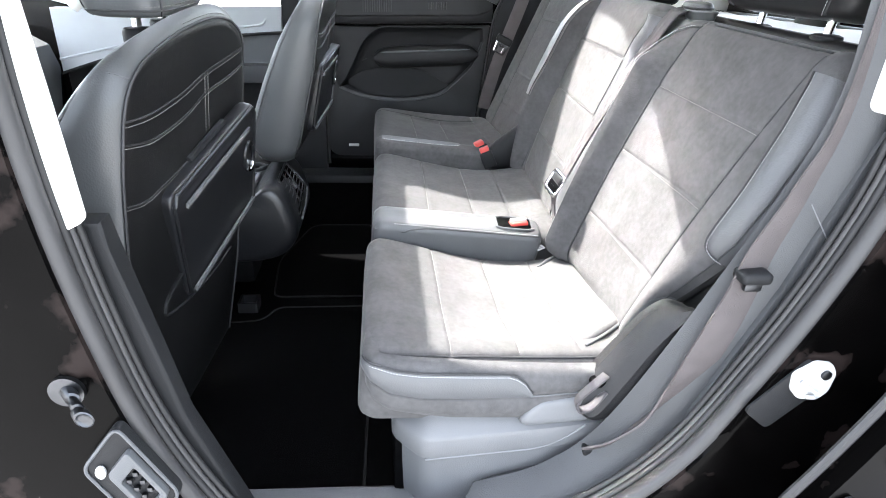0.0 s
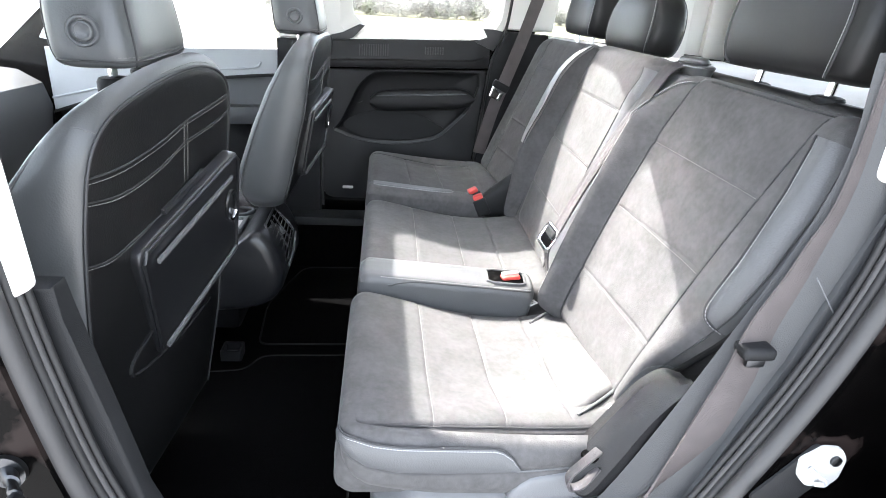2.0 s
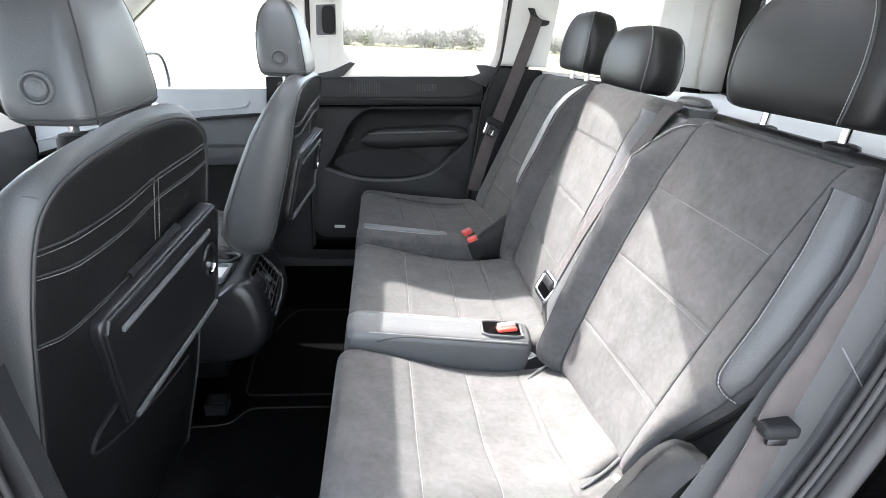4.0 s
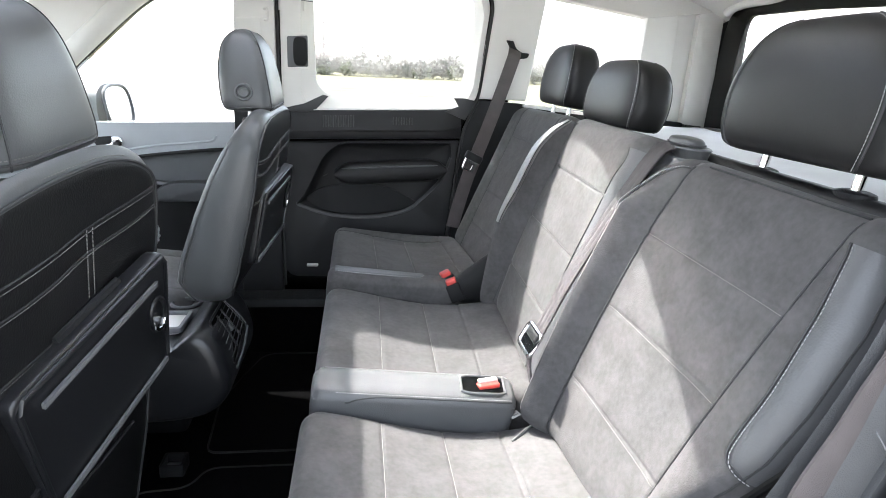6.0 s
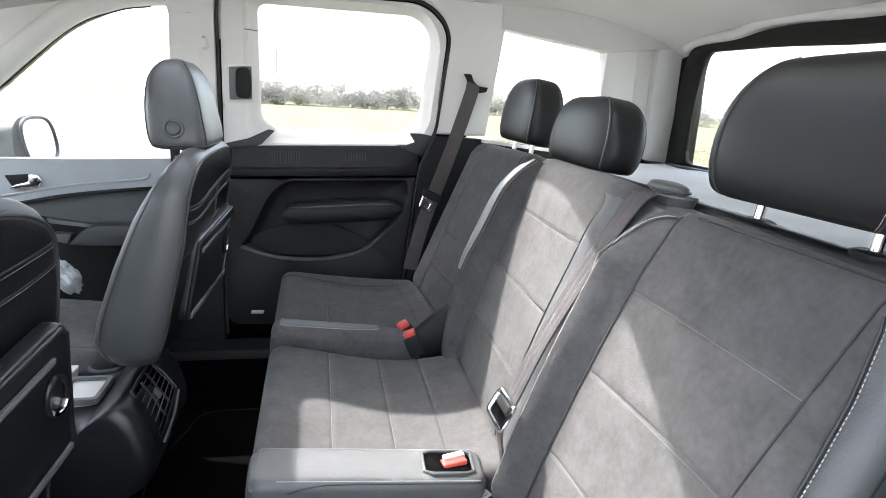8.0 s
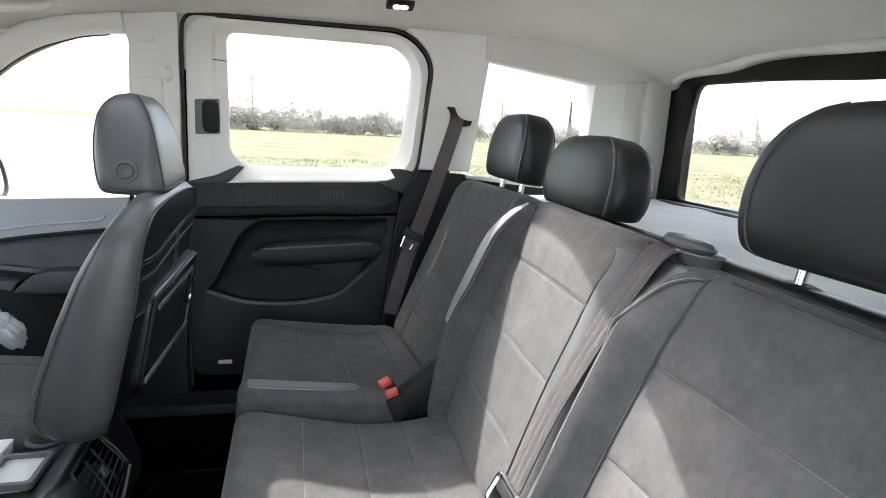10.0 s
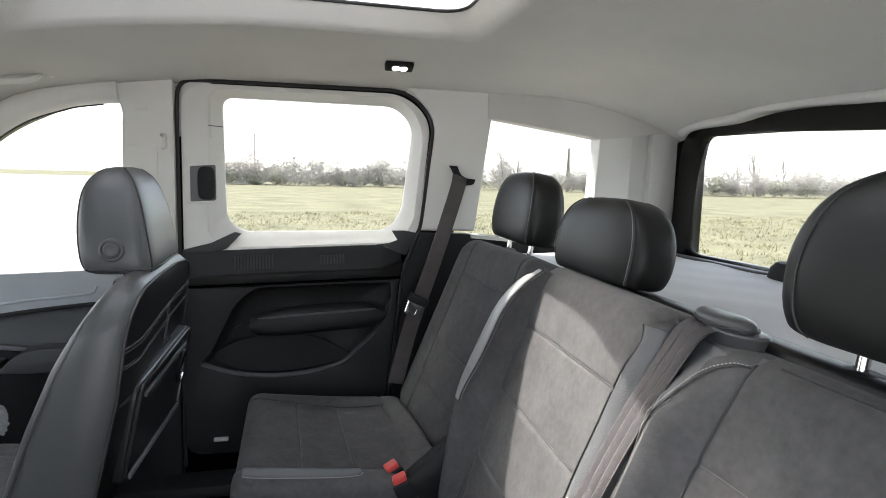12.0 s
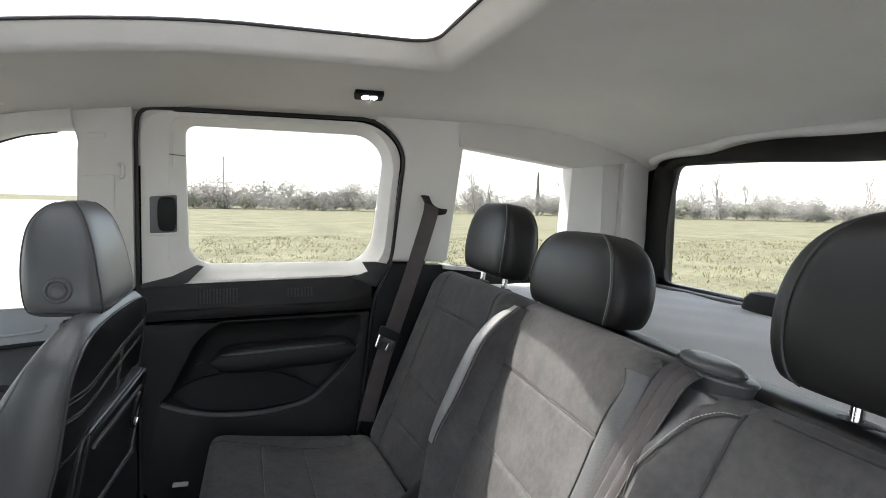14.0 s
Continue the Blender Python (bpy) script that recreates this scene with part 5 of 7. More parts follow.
cheek_out = lambda t: (lambda x: edge_pipe(x) + 0.001 + (sewn(x) - edge_pipe(x) - 0.001) * t)
part("side_cheek", strip([(cheek_out(0.0), 0.001), (cheek_out(0.03), 0.004), (cheek_out(0.3), 0.0075), (cheek_out(0.6), 0.0075), (cheek_out(0.92), 0.0055), (cheek_out(1.0), 0.002)], some), LEATHER_GREY, cu, "smooth grey leather side cheek")
bead = [side_point(k, sewn, 0.0045) for k in some]
part("seam_piping", tube(bead, 0.0014, 6), PIPING, cu)
part("stitching", stitches([p + V(0, -0.0008, -0.0045) for p in bead], 0.0045, 0.0028, 0.0007), THREAD, cu)
roll = Pad(nc.at(0.10, 0.750), nc.at(0.83, 0.750), nc.at(1.04, 0.985, 0.016), nc.at(0.235, 0.955, 0.014), 0.03, r=0.012, corner=0.012, up=(0, 0, 1), step=0.012)
part("rear_roll", roll.mesh(), SUEDE, cu, "padded roll at the rear of the cushion")
part("corner_flap", Pad(nc.at(0.01, 0.80, -0.006), nc.at(0.10, 0.775, -0.004), nc.at(0.225, 0.955, 0.012), nc.at(0.10, 0.985, 0.006), 0.03, r=0.010, corner=0.012, up=(0, 0, 1), step=0.012).mesh(), SUEDE, cu, "suede flap over the child-seat anchor")


def anchor(p0, p1, p2, tag, tilt, parent):
    """A child-seat anchor: two welts round a slit, and a printed tag."""
    for off in (-0.0045, 0.0035):
        part("anchor_welt", tube(smooth_path([Vector(p) + Vector((off, off * 0.6, 0)) for p in (p0, p1, p2)], 8), 0.0021, 8), LEATHER_GREY, parent)
    # Near-black tube painted as the shade between the welts.
    part("slit_shade", tube(smooth_path([Vector(p) + Vector((-0.0005, 0, -0.001)) for p in (p0, p1, p2)], 8), 0.0024, 8), CARPET, parent)
    T = Matrix.Translation(tag) @ Matrix.Rotation(radians(tilt), 4, "Z") @ Matrix.Rotation(radians(-14), 4, "Y")
    bmx = box((-0.009, -0.008, 0.0), (0.009, 0.008, 0.0016), 0.0006)
    bmx.transform(T)
    t = part("fixing_tag", bmx, WHITE, parent, "small white fixing-point tag")
    for y in (-0.003, 0.003):
        bmx = box((-0.005, y - 0.0008, 0.0017), (0.005, y + 0.0008, 0.0021), 0.0)
        bmx.transform(T)
        part("printed_bar", bmx, PLASTIC_GREY, t)


anchor(nc.at(0.085, 0.775, 0.001), nc.at(0.15, 0.86, 0.006), nc.at(0.225, 0.95, 0.010), (0.397, 0.092, 0.7555), 20, cu)
anchor(nc.at(0.87, 0.785, 0.0), nc.at(0.93, 0.85, 0.003), nc.at(0.985, 0.91, 0.005), (0.352, 0.428, 0.7660), 20, cu)
# leather strip between the near and the middle place
st = Pad((0.0, 0.398, 0.838), (0.0, 0.482, 0.848), (0.36, 0.492, 0.812), (0.355, 0.412, 0.800), 0.06, r=0.018, corner=0.02, up=(0, 0, 1), step=0.012)
sp = part("divider", st.mesh(), LEATHER_GREY, bench, "smooth leather divider with buckle slot")
part("stitching", stitches(st.line(0.08, 0.12, 0.08, 0.97, 40, 0.001), 0.0045, 0.0028, 0.0005), THREAD, sp)
part("stitching", stitches(st.line(0.93, 0.03, 0.93, 0.97, 40, 0.001), 0.0045, 0.0028, 0.0005), THREAD, sp)
part("seam_piping", tube(st.curve([(-0.01, 0.16), (0.02, 0.24), (0.045, 0.34), (0.05, 0.6), (0.05, 0.97)], 8, 0.001), 0.0015, 6), PIPING, sp)
# Near-black pad painted as the slot's inner shade; no hollow is cut.
part("slot_shade", Pad(st.at(0.2, 0.72, 0.002), st.at(0.8, 0.72, 0.002), st.at(0.8, 0.93, 0.002), st.at(0.2, 0.93, 0.002), 0.004, r=0.002, corner=0.012, up=(0, 0, 1), step=0.02).mesh(), CARPET, sp)
part("slot_rim", tube([st.at(a, b, 0.002) for a, b in ((0.2, 0.75), (0.2, 0.9), (0.27, 0.935), (0.73, 0.935), (0.8, 0.9), (0.8, 0.75), (0.73, 0.715), (0.27, 0.715))], 0.0028, 8, closed=True), LEATHER_GREY, sp)
mc = Pad((0.0, 0.478, 0.832), (0.0, 0.875, 0.852), (0.42, 0.885, 0.815), (0.42, 0.462, 0.785), 0.095, r=0.03, corner=0.03, up=(0, 0, 1), extra=lambda u, v: sag(u, v) * 0.75, seams=(("v", 0.29), ("v", 0.545), ("v", 0.752)))
mu = part("seat_cushion", mc.mesh(), SUEDE, bench, "grey suede middle cushion")
for v in (0.29, 0.545):
    part("seam_thread", tube(mc.line(0.05, v, 0.95, v, 30, 0.0004), 0.00042, 5), SUTURE, mu)
mroll = Pad(mc.at(0.10, 0.765), mc.at(0.86, 0.765), mc.at(1.03, 0.95, 0.014), mc.at(0.22, 0.985, 0.012), 0.03, r=0.012, corner=0.012, up=(0, 0, 1), step=0.012)
part("rear_roll", mroll.mesh(), SUEDE, mu, "padded roll at the rear of the middle cushion")
fs = Pad((0.0, 0.872, 0.872), (0.0, 0.950, 0.878), (0.33, 0.945, 0.845), (0.33, 0.885, 0.842), 0.06, r=0.018, corner=0.02, up=(0, 0, 1), step=0.012)
fd = part("divider", fs.mesh(), SUEDE, bench, "grey suede divider beside the red buckles")
part("leather_inset", patch(fs, ((0.05, 0.42), (0.12, 0.36), (0.5, 0.34), (0.66, 0.42), (0.70, 0.62)), 0.93, 0.0022, 20, 8), LEATHER_GREY, fd, "smooth leather inset on the divider")
part("stitching", stitches(fs.curve([(0.40, 0.06), (0.34, 0.14), (0.32, 0.5), (0.40, 0.67), (0.62, 0.71)], 10, 0.0026), 0.0045, 0.0028, 0.0004), THREAD, fd)

# backs
nb_edge = lambda v: table(((0.0, 0.875), (0.125, 0.885), (0.19, 0.89), (0.27, 0.94), (0.37, 0.995), (0.47, 1.03), (0.6, 1.03), (0.78, 1.0), (0.9, 0.955), (0.97, 0.91), (1.0, 0.89)), v)
on_nb = lambda u, v: 0.8 + (u - 0.8) * 0.2 / (nb_edge(v) - 0.8) if u > 0.8 else u
nb = Pad((0.388, 0.432, 0.755), (0.418, 0.050, 0.735), (0.612, -0.03, 1.225), (0.560, 0.405, 1.247), 0.10, r=0.035, corner=0.03, up=(-1, 0, 0.4), extra=lambda u, v: 0.012 * math.sin(math.pi * v) + 0.012 * (math.exp(-(((u - 0.90) / 0.12) ** 2)) + 4.2 * math.exp(-(((u - 0.045) / 0.070) ** 2)) * min(1, (1 - v) * 5) ** 1.3), seams=(("u", 0.145), ("u", 0.80), ("v", 0.245, 0.145, 0.8), ("v", 0.505, 0.145, 0.8), ("v", 0.748, 0.145, 0.8)), edge=nb_edge)
bk = part("backrest", nb.mesh(), SUEDE, bench, "grey suede backrest with leather edging")
for v in (0.245, 0.505, 0.748):
    part("stitching", stitches(nb.line(0.155, v, 0.795, v - 0.012, 40, 0.0012), 0.005, 0.0034, 0.00032), SUTURE, bk)
for u in (0.145, 0.80):
    part("seam_piping", tube(nb.line(u, 0.02, u, 0.97, 60, 0.0008), 0.0017, 6), PIPING, bk)
cheek = ((0.405, 0.999), (0.412, 0.975), (0.43, 0.950), (0.47, 0.937), (0.57, 0.930), (0.68, 0.912), (0.80, 0.883), (0.89, 0.850), (0.925, 0.832))
part("side_cheek", patch(nb, tuple((v, on_nb(u, v)) for v, u in cheek), 0.998, 0.003), LEATHER_GREY, bk, "smooth leather side edging")
bead = nb.curve([(on_nb(u, v) - 0.003, v) for v, u in cheek], 16, 0.002)
part("seam_piping", tube(bead, 0.0017, 6), PIPING, bk)
part("stitching", stitches([p + V(0, -0.0045, 0) for p in bead], 0.0052, 0.0032, 0.0005), THREAD, bk)
rim = [(0.985, v) for v in (0.95, 0.86, 0.78, 0.6, 0.47, 0.37, 0.30, 0.24, 0.19, 0.12, 0.04)]
bead = nb.curve(rim, 10, 0.002)
part("seam_piping", tube(bead, 0.0017, 6), PIPING, bk)
part("stitching", stitches([p + V(0, 0.004, 0.001) for p in bead], 0.0052, 0.0032, 0.0007), THREAD, bk)
crown_rim = nb.curve([(u, 0.982) for u in (0.20, 0.35, 0.5, 0.65, 0.8)], 10, 0.001)
part("seam_piping", tube(crown_rim, 0.0016, 6), PIPING, bk)
part("stitching", stitches([p + V(-0.001, 0, -0.004) for p in crown_rim], 0.0052, 0.0032, 0.0004), SUTURE, bk)
part("edge_roll", tube(nb.curve([(0.998, v) for u, v in rim[1:-2]], 10, -0.006), 0.006, 8), LEATHER, bk, "dark leather outer edge")
part("lower_cheek", patch(nb, ((0.03, 0.92), (0.12, 0.93), (0.19, 0.955), (0.235, 0.985)), 0.998, 0.003, 14, 8), LEATHER_GREY, bk, "dark leather lower corner")
inner = nb.curve([(0.012, 0.08), (0.010, 0.4), (0.012, 0.655), (0.018, 0.72), (0.038, 0.825), (0.058, 0.9), (0.078, 0.931), (0.11, 0.955), (0.142, 0.962)], 16, 0.0014)
part("seam_piping", tube(inner, 0.0014, 6), PIPING, bk)
part("stitching", stitches([p + V(-0.001, 0.004, 0.001) for p in inner], 0.0040, 0.0026, 0.00042), THREAD, bk)
arc = ((0.60, 0.012), (0.655, 0.012), (0.72, 0.018), (0.825, 0.038), (0.9, 0.058), (0.931, 0.078), (0.955, 0.11), (0.966, 0.142), (0.99, 0.150))
bm, rows = bmesh.new(), []
for i in range(29):
    v = 0.60 + 0.388 * i / 28
    a = nb.at(table(arc, v) + 0.004, v, 0.0006)
    z = a.z + 0.004
    c = Vector((table(((0.95, 0.405), (1.025, 0.446), (1.125, 0.502), (1.208, 0.540), (1.242, 0.560), (1.27, 0.585)), z) + 0.016, 0.452, z))
    rows.append([bm.verts.new(a.lerp(c, t) + nb.n * (0.001 * math.sin(math.pi * t))) for t in (0, 0.08, 0.2, 0.4, 0.6, 0.8, 1.0)] + [bm.verts.new(c + Vector((0.04, 0, 0)))])
for ra, rb in zip(rows, rows[1:]):
    for k in range(7):
        bm.faces.new((ra[k], ra[k + 1], rb[k + 1], rb[k]))
part("inner_cheek", bm, LEATHER_GREY, bk, "dark leather corner beside the belt")
# leather channel for the belt
ch = Pad((0.388, 0.475, 0.80), (0.366, 0.402, 0.79), (0.557, 0.372, 1.236), (0.566, 0.475, 1.236), 0.08, r=0.01, corner=0.01, up=(-1, 0, 0.4), step=0.02)
part("belt_channel", ch.mesh(), LEATHER_GREY, bench, "grey leather channel behind the belt")
lens = lambda c, a, b, z, k: [Vector((c[0] + b * k * math.cos(q) + 0.10 * a * k * math.sin(q), c[1] + a * k * math.sin(q) * (1 + 0.12 * math.cos(q)), z)) for q in (2 * math.pi * i / 40 for i in range(40))]
outlet = part("belt_outlet", loft([lens((0.592, 0.412), 0.057, 0.024, z, k) for z, k in ((1.228, 0.8), (1.243, 0.92), (1.2475, 1.0), (1.2495, 0.97), (1.2505, 0.88), (1.2505, 0.4))]), LEATHER_LIT, bench, "flat dark leather base of the belt outlet")
part("outlet_pad", loft([lens((0.590, 0.424), 0.052, 0.021, z, k) for z, k in ((1.249, 0.94), (1.255, 1.0), (1.2585, 0.97), (1.2615, 0.86), (1.263, 0.6), (1.2634, 0.25))]), LEATHER_LIT, outlet, "lens-shaped leather pad")
part("outlet_piping", tube(lens((0.590, 0.424), 0.053, 0.0218, 1.2535, 1.0), 0.0013, 6, closed=True), PIPING, outlet)
mb = Pad((0.395, 0.862, 0.795), (0.395, 0.458, 0.775), (0.540, 0.462, 1.262), (0.554, 0.849, 1.266), 0.10, r=0.03, corner=0.035, up=(-1, 0, 0.4), extra=lambda u, v: 0.010 * math.sin(math.pi * v) + 0.006 * math.exp(-(((v - 0.86) / 0.09) ** 2)), seams=(("v", 0.26, 0.0, 0.75), ("v", 0.51, 0.0, 0.83), ("v", 0.765, 0.05, 0.91)), groove=0.003)
mk = part("backrest", mb.mesh(), SUEDE, bench, "grey suede middle backrest")
for v, u in ((0.26, 0.74), (0.51, 0.82)):
    part("stitching", stitches(mb.line(0.03, v, u, v + 0.008, 40, 0.0008), 0.005, 0.0034, 0.00030), SUTURE, mk)
part("seam_piping", tube(mb.line(0.10, 0.765, 0.90, 0.765, 30, 0.0002), 0.0014, 6), PIPING, mk)


def ridge(pad, rows, n=40):
    """The side bolster of a backrest: rows of (v, u of its seam, u of the crest's inner and outer edge, height)."""
    path = [smooth_path([(r[0], r[k], 0) for r in rows], 8) for k in (1, 2, 3, 4)]
    flat = lambda u, v, h: pad.base(u, v) + pad.n * h
    bm, lines = bmesh.new(), []
    for a, b, c, h in zip(*path):
        v, us, ui, uo, t = a.x, a.y, b.y, c.y, h.y
        lines.append((v, ui, uo, t))
        pts = [flat(us + 0.03, v, -0.004), flat(us, v, 0.003 + 0.008 * math.sin(math.pi * min(max(v, 0), 1)))]
        pts += [flat(us + (ui - us) * k, v, 0.010 + (t - 0.010) * math.sin(math.pi / 2 * k)) for k in (0.2, 0.45, 0.7, 0.9, 1.0)]
        pts += [flat((ui + uo) / 2, v, t + 0.002), flat(uo, v, t - 0.006), flat(uo - 0.02, v, t - 0.025), flat(uo - 0.01, v, -0.07)]
        lines[-1] += ([bm.verts.new(p) for p in pts],)
    for a, b in zip(lines, lines[1:]):
        for k in range(len(a[4]) - 1):
            bm.faces.new((a[4][k], a[4][k + 1], b[4][k + 1], b[4][k]))
    return bm, lines, flat


crest = ((0.0, 0.03, 0.0, -0.03, 0.030), (0.19, 0.04, 0.0, -0.02, 0.050), (0.31, 0.05, -0.005, -0.025, 0.060), (0.45, 0.062, -0.02, -0.065, 0.065), (0.61, 0.078, 0.03, -0.050, 0.065), (0.755, 0.095, 0.062, -0.012, 0.063), (0.83, 0.115, 0.080, 0.015, 0.058), (0.905, 0.125, 0.090, 0.030, 0.042), (0.965, 0.12, 0.10, 0.070, 0.018))
bm, lines, flat = ridge(mb, crest)
part("side_bolster", bm, SUEDE, mk, "raised grey suede side bolster")
part("seam_piping", tube(smooth_path([flat(r[1] - 0.002, r[0], 0.006) for r in crest], 8), 0.0014, 6), PIPING, mk)
top_rows = [q for q in lines if q[0] > 0.40]
part("edge_cheek", loft([[flat(ui + (uo - ui) * k, v, t + d) for k, d in ((-0.55, -0.001), (-0.5, 0.003), (0.0, 0.0042), (0.3, 0.0042), (0.7, 0.003), (1.0, -0.003), (1.0, -0.02), (-0.3, -0.008))] for v, ui, uo, t, _ in top_rows]), LEATHER_GREY_LIT, mk, "leather strip along the bolster's crest, painted pale for glancing light")
part("seam_piping", tube([flat(ui - (uo - ui) * 0.58, v, t + 0.0005) for v, ui, uo, t, _ in top_rows], 0.0012, 6), PIPING, mk)
side_edge = ((0.04, 0.79), (0.19, 0.80), (0.36, 0.825), (0.52, 0.85), (0.64, 0.875), (0.765, 0.90), (0.89, 0.952), (0.945, 0.935))
part("side_cheek", patch(mb, side_edge, 0.998, 0.002), LEATHER_GREY, mk, "smooth grey leather strip beside the belt")
part("seam_piping", tube(mb.curve([(u, v) for v, u in side_edge], 12, 0.001), 0.0014, 6), PIPING, mk)
top = Pad((0.580, 0.85, 1.258), (0.622, -0.02, 1.233), (0.700, -0.02, 1.216), (0.668, 0.85, 1.240), 0.06, r=0.02, corner=0.03, up=(0, 0, 1), step=0.02)
part("shoulder", top.mesh(), LEATHER, bench, "black leather top of the backrest")
headrest(bench, (0.630, 0.202, 1.256), 0.330, 0.100, 0.173, 0, 8, "rear", 0.083, 0.022, 0.005)
headrest(bench, (0.610, 0.740, 1.250), 0.288, 0.090, 0.134, 0, 8, "rear", 0.075, 0.017)

# --- rear single seat on the far side ---
single = thing("rear_seat", "single grey suede rear seat beside the closed door", "car seat", "rear seats")
fc = Pad((0.0, 0.945, 0.862), (-0.005, 1.40, 0.860), (0.385, 1.38, 0.836), (0.42, 0.93, 0.825), 0.10, r=0.03, corner=0.03, up=(0, 0, 1), extra=lambda u, v: sag(u, v) * 0.8 * min(1.0, (1 - u) * 5), seams=(("u", 0.86, 0, 0.85), ("v", 0.30, 0, 0.86), ("v", 0.55, 0, 0.86), ("v", 0.84)))
fu = part("seat_cushion", fc.mesh(), SUEDE, single, "grey suede cushion in shade")
for v in (0.30, 0.55):
    part("seam_thread", tube(fc.line(0.05, v, 0.84, v, 30, 0.0004), 0.00042, 5), SUTURE, fu)
part("seam_piping", tube(fc.line(0.86, 0.02, 0.86, 0.84, 30, 0.0008), 0.0017, 6), PIPING, fu)
fb = Pad((0.365, 1.36, 0.805), (0.425, 0.935, 0.795), (0.572, 0.915, 1.262), (0.575, 1.43, 1.256), 0.10, r=0.035, corner=0.06, up=(-1, 0, 0.4), extra=lambda u, v: 0.014 * math.exp(-(((u - 0.04) / 0.1) ** 2)) + 0.014 * math.exp(-(((u - 0.97) / 0.1) ** 2)), seams=(("u", 0.17), ("u", 0.84), ("v", 0.22, 0.17, 0.84), ("v", 0.43, 0.17, 0.84), ("v", 0.80, 0.17, 0.84)))
fk = part("backrest", fb.mesh(), SUEDE, single, "grey suede backrest in shade")
for u in (0.17, 0.84):
    part("seam_piping", tube(fb.line(u, 0.02, u, 0.97, 60, 0.0008), 0.0017, 6), PIPING, fk)
part("seam_piping", tube(fb.line(0.18, 0.80, 0.83, 0.80, 30, 0.0008), 0.0017, 6), PIPING, fk)
part("shoulder", Pad((0.585, 1.42, 1.232), (0.575, 0.92, 1.236), (0.68, 0.92, 1.212), (0.68, 1.42, 1.212), 0.06, r=0.02, corner=0.03, up=(0, 0, 1), step=0.03).mesh(), LEATHER, single)
part("recline_cover", loft([[Vector((x, y, z)) for y, z in ((0.905 + a, zc + b) for a, b in squircle(0.022, h, 20, 3))] for x, zc, h in ((0.30, 0.82, 0.02), (0.33, 0.83, 0.04), (0.40, 0.86, 0.065), (0.44, 0.89, 0.07), (0.47, 0.93, 0.04))]), PLASTIC, single, "black recliner cover")
headrest(single, (0.627, 1.170, 1.266), 0.300, 0.092, 0.163, -2, 8, "rear", 0.075, 0.029)
for i, (x, y, z, a) in enumerate(((0.290, 0.934, 0.853, 10), (0.300, 0.897, 0.846, -6))):
    bu = thing("belt_buckle", "red-topped seat belt buckle between the seats", "belt buckle", "belt buckles")
    B = Matrix.Translation((x, y, z)) @ Matrix.Rotation(radians(a), 4, "Z") @ Matrix.Rotation(radians(-25), 4, "Y")
    bmx = box((-0.018, -0.015, -0.05), (0.018, 0.015, -0.002), 0.005, 3)
    bmx.transform(B)
    part("body", bmx, PLASTIC, bu)
    bmx = box((-0.013, -0.011, -0.004), (0.013, 0.011, 0.009), 0.004, 3)
    bmx.transform(B)
    part("button", bmx, RED, bu, "bright red release button")
bu = thing("belt_buckle", "red seat belt buckle sunk in the divider, white for sun glare", "belt buckle", "belt buckles")
B = Matrix.Translation(st.at(0.50, 0.83, -0.003)) @ Matrix.Rotation(radians(15), 4, "Z")
# White cap stands in for sun glare on the red buckle.
for nm, lo, hi, m in (("body", (-0.03, -0.014, -0.01), (0.028, 0.014, 0.002), PLASTIC), ("button", (-0.012, -0.012, 0.0), (0.028, 0.006, 0.009), RED), ("cap", (-0.006, 0.0, 0.003), (0.03, 0.013, 0.012), WHITE)):
    bmx = box(lo, hi, 0.003, 3)
    bmx.transform(B)
    part(nm, bmx, m, bu)

# ---- belts ----
belt = thing("seat_belt", "dark grey webbing belt over the middle backrest", "seat belt", "seat belts")
run = smooth_path([(0.590, 0.432, 1.249), (0.570, 0.431, 1.2475), (0.552, 0.432, 1.238), (0.533, 0.436, 1.208), (0.490, 0.447, 1.125), (0.434, 0.444, 1.025), (0.383, 0.430, 0.925)], 10)
bm = bmesh.new()
rows = []
for i, p in enumerate(run):
    f = i / (len(run) - 1)
    d = (run[min(i + 1, len(run) - 1)] - run[max(i - 1, 0)]).normalized()
    side = Vector((0.08, 1, 0.05)).normalized()
    up = side.cross(d).normalized()
    up = up if up.x < 0 or up.z > 0.8 else -up
    w = 0.054 - 0.009 * f
    rows.append([bm.verts.new(p + side * (w * (k / 18 - 0.5)) + up * (0.0022 * math.cos(2 * math.pi * 3 * k / 18 + 0.4 * f))) for k in range(19)])
for a, b in zip(rows, rows[1:]):
    for k in range(18):
        bm.faces.new((a[k], a[k + 1], b[k + 1], b[k]))
g = bmesh.ops.extrude_face_region(bm, geom=bm.faces[:])
for v in (e for e in g["geom"] if isinstance(e, bmesh.types.BMVert)):
    v.co += Vector((0.0012, 0, -0.0006))
bmesh.ops.recalc_face_normals(bm, faces=bm.faces[:])
part("webbing", bm, BELT_DARK, belt, "ribbed dark grey webbing")
part("webbing", ribbon(smooth_path([(0.372, 0.432, 0.91), (0.37, 0.434, 0.87), (0.385, 0.438, 0.80), (0.40, 0.44, 0.775)], 6), V(0.1, 1, 0.05), 0.044), BELT_DARK, belt)
TM = Matrix.Translation((0.372, 0.425, 0.918)) @ Matrix.Rotation(radians(-62), 4, "Y")
bmx = plate(rpoly([(-0.034, -0.03), (0.034, -0.03), (0.034, 0.018), (-0.034, 0.018)], 0.008), [rpoly([(-0.025, -0.005), (0.025, -0.005), (0.025, 0.008), (-0.025, 0.008)], 0.003)], 0.004, lambda a, b, d: Vector((b, a, d)), 0.001)
bmx.transform(TM)
part("tongue", bmx, CHROME, belt, "shiny metal belt tongue")
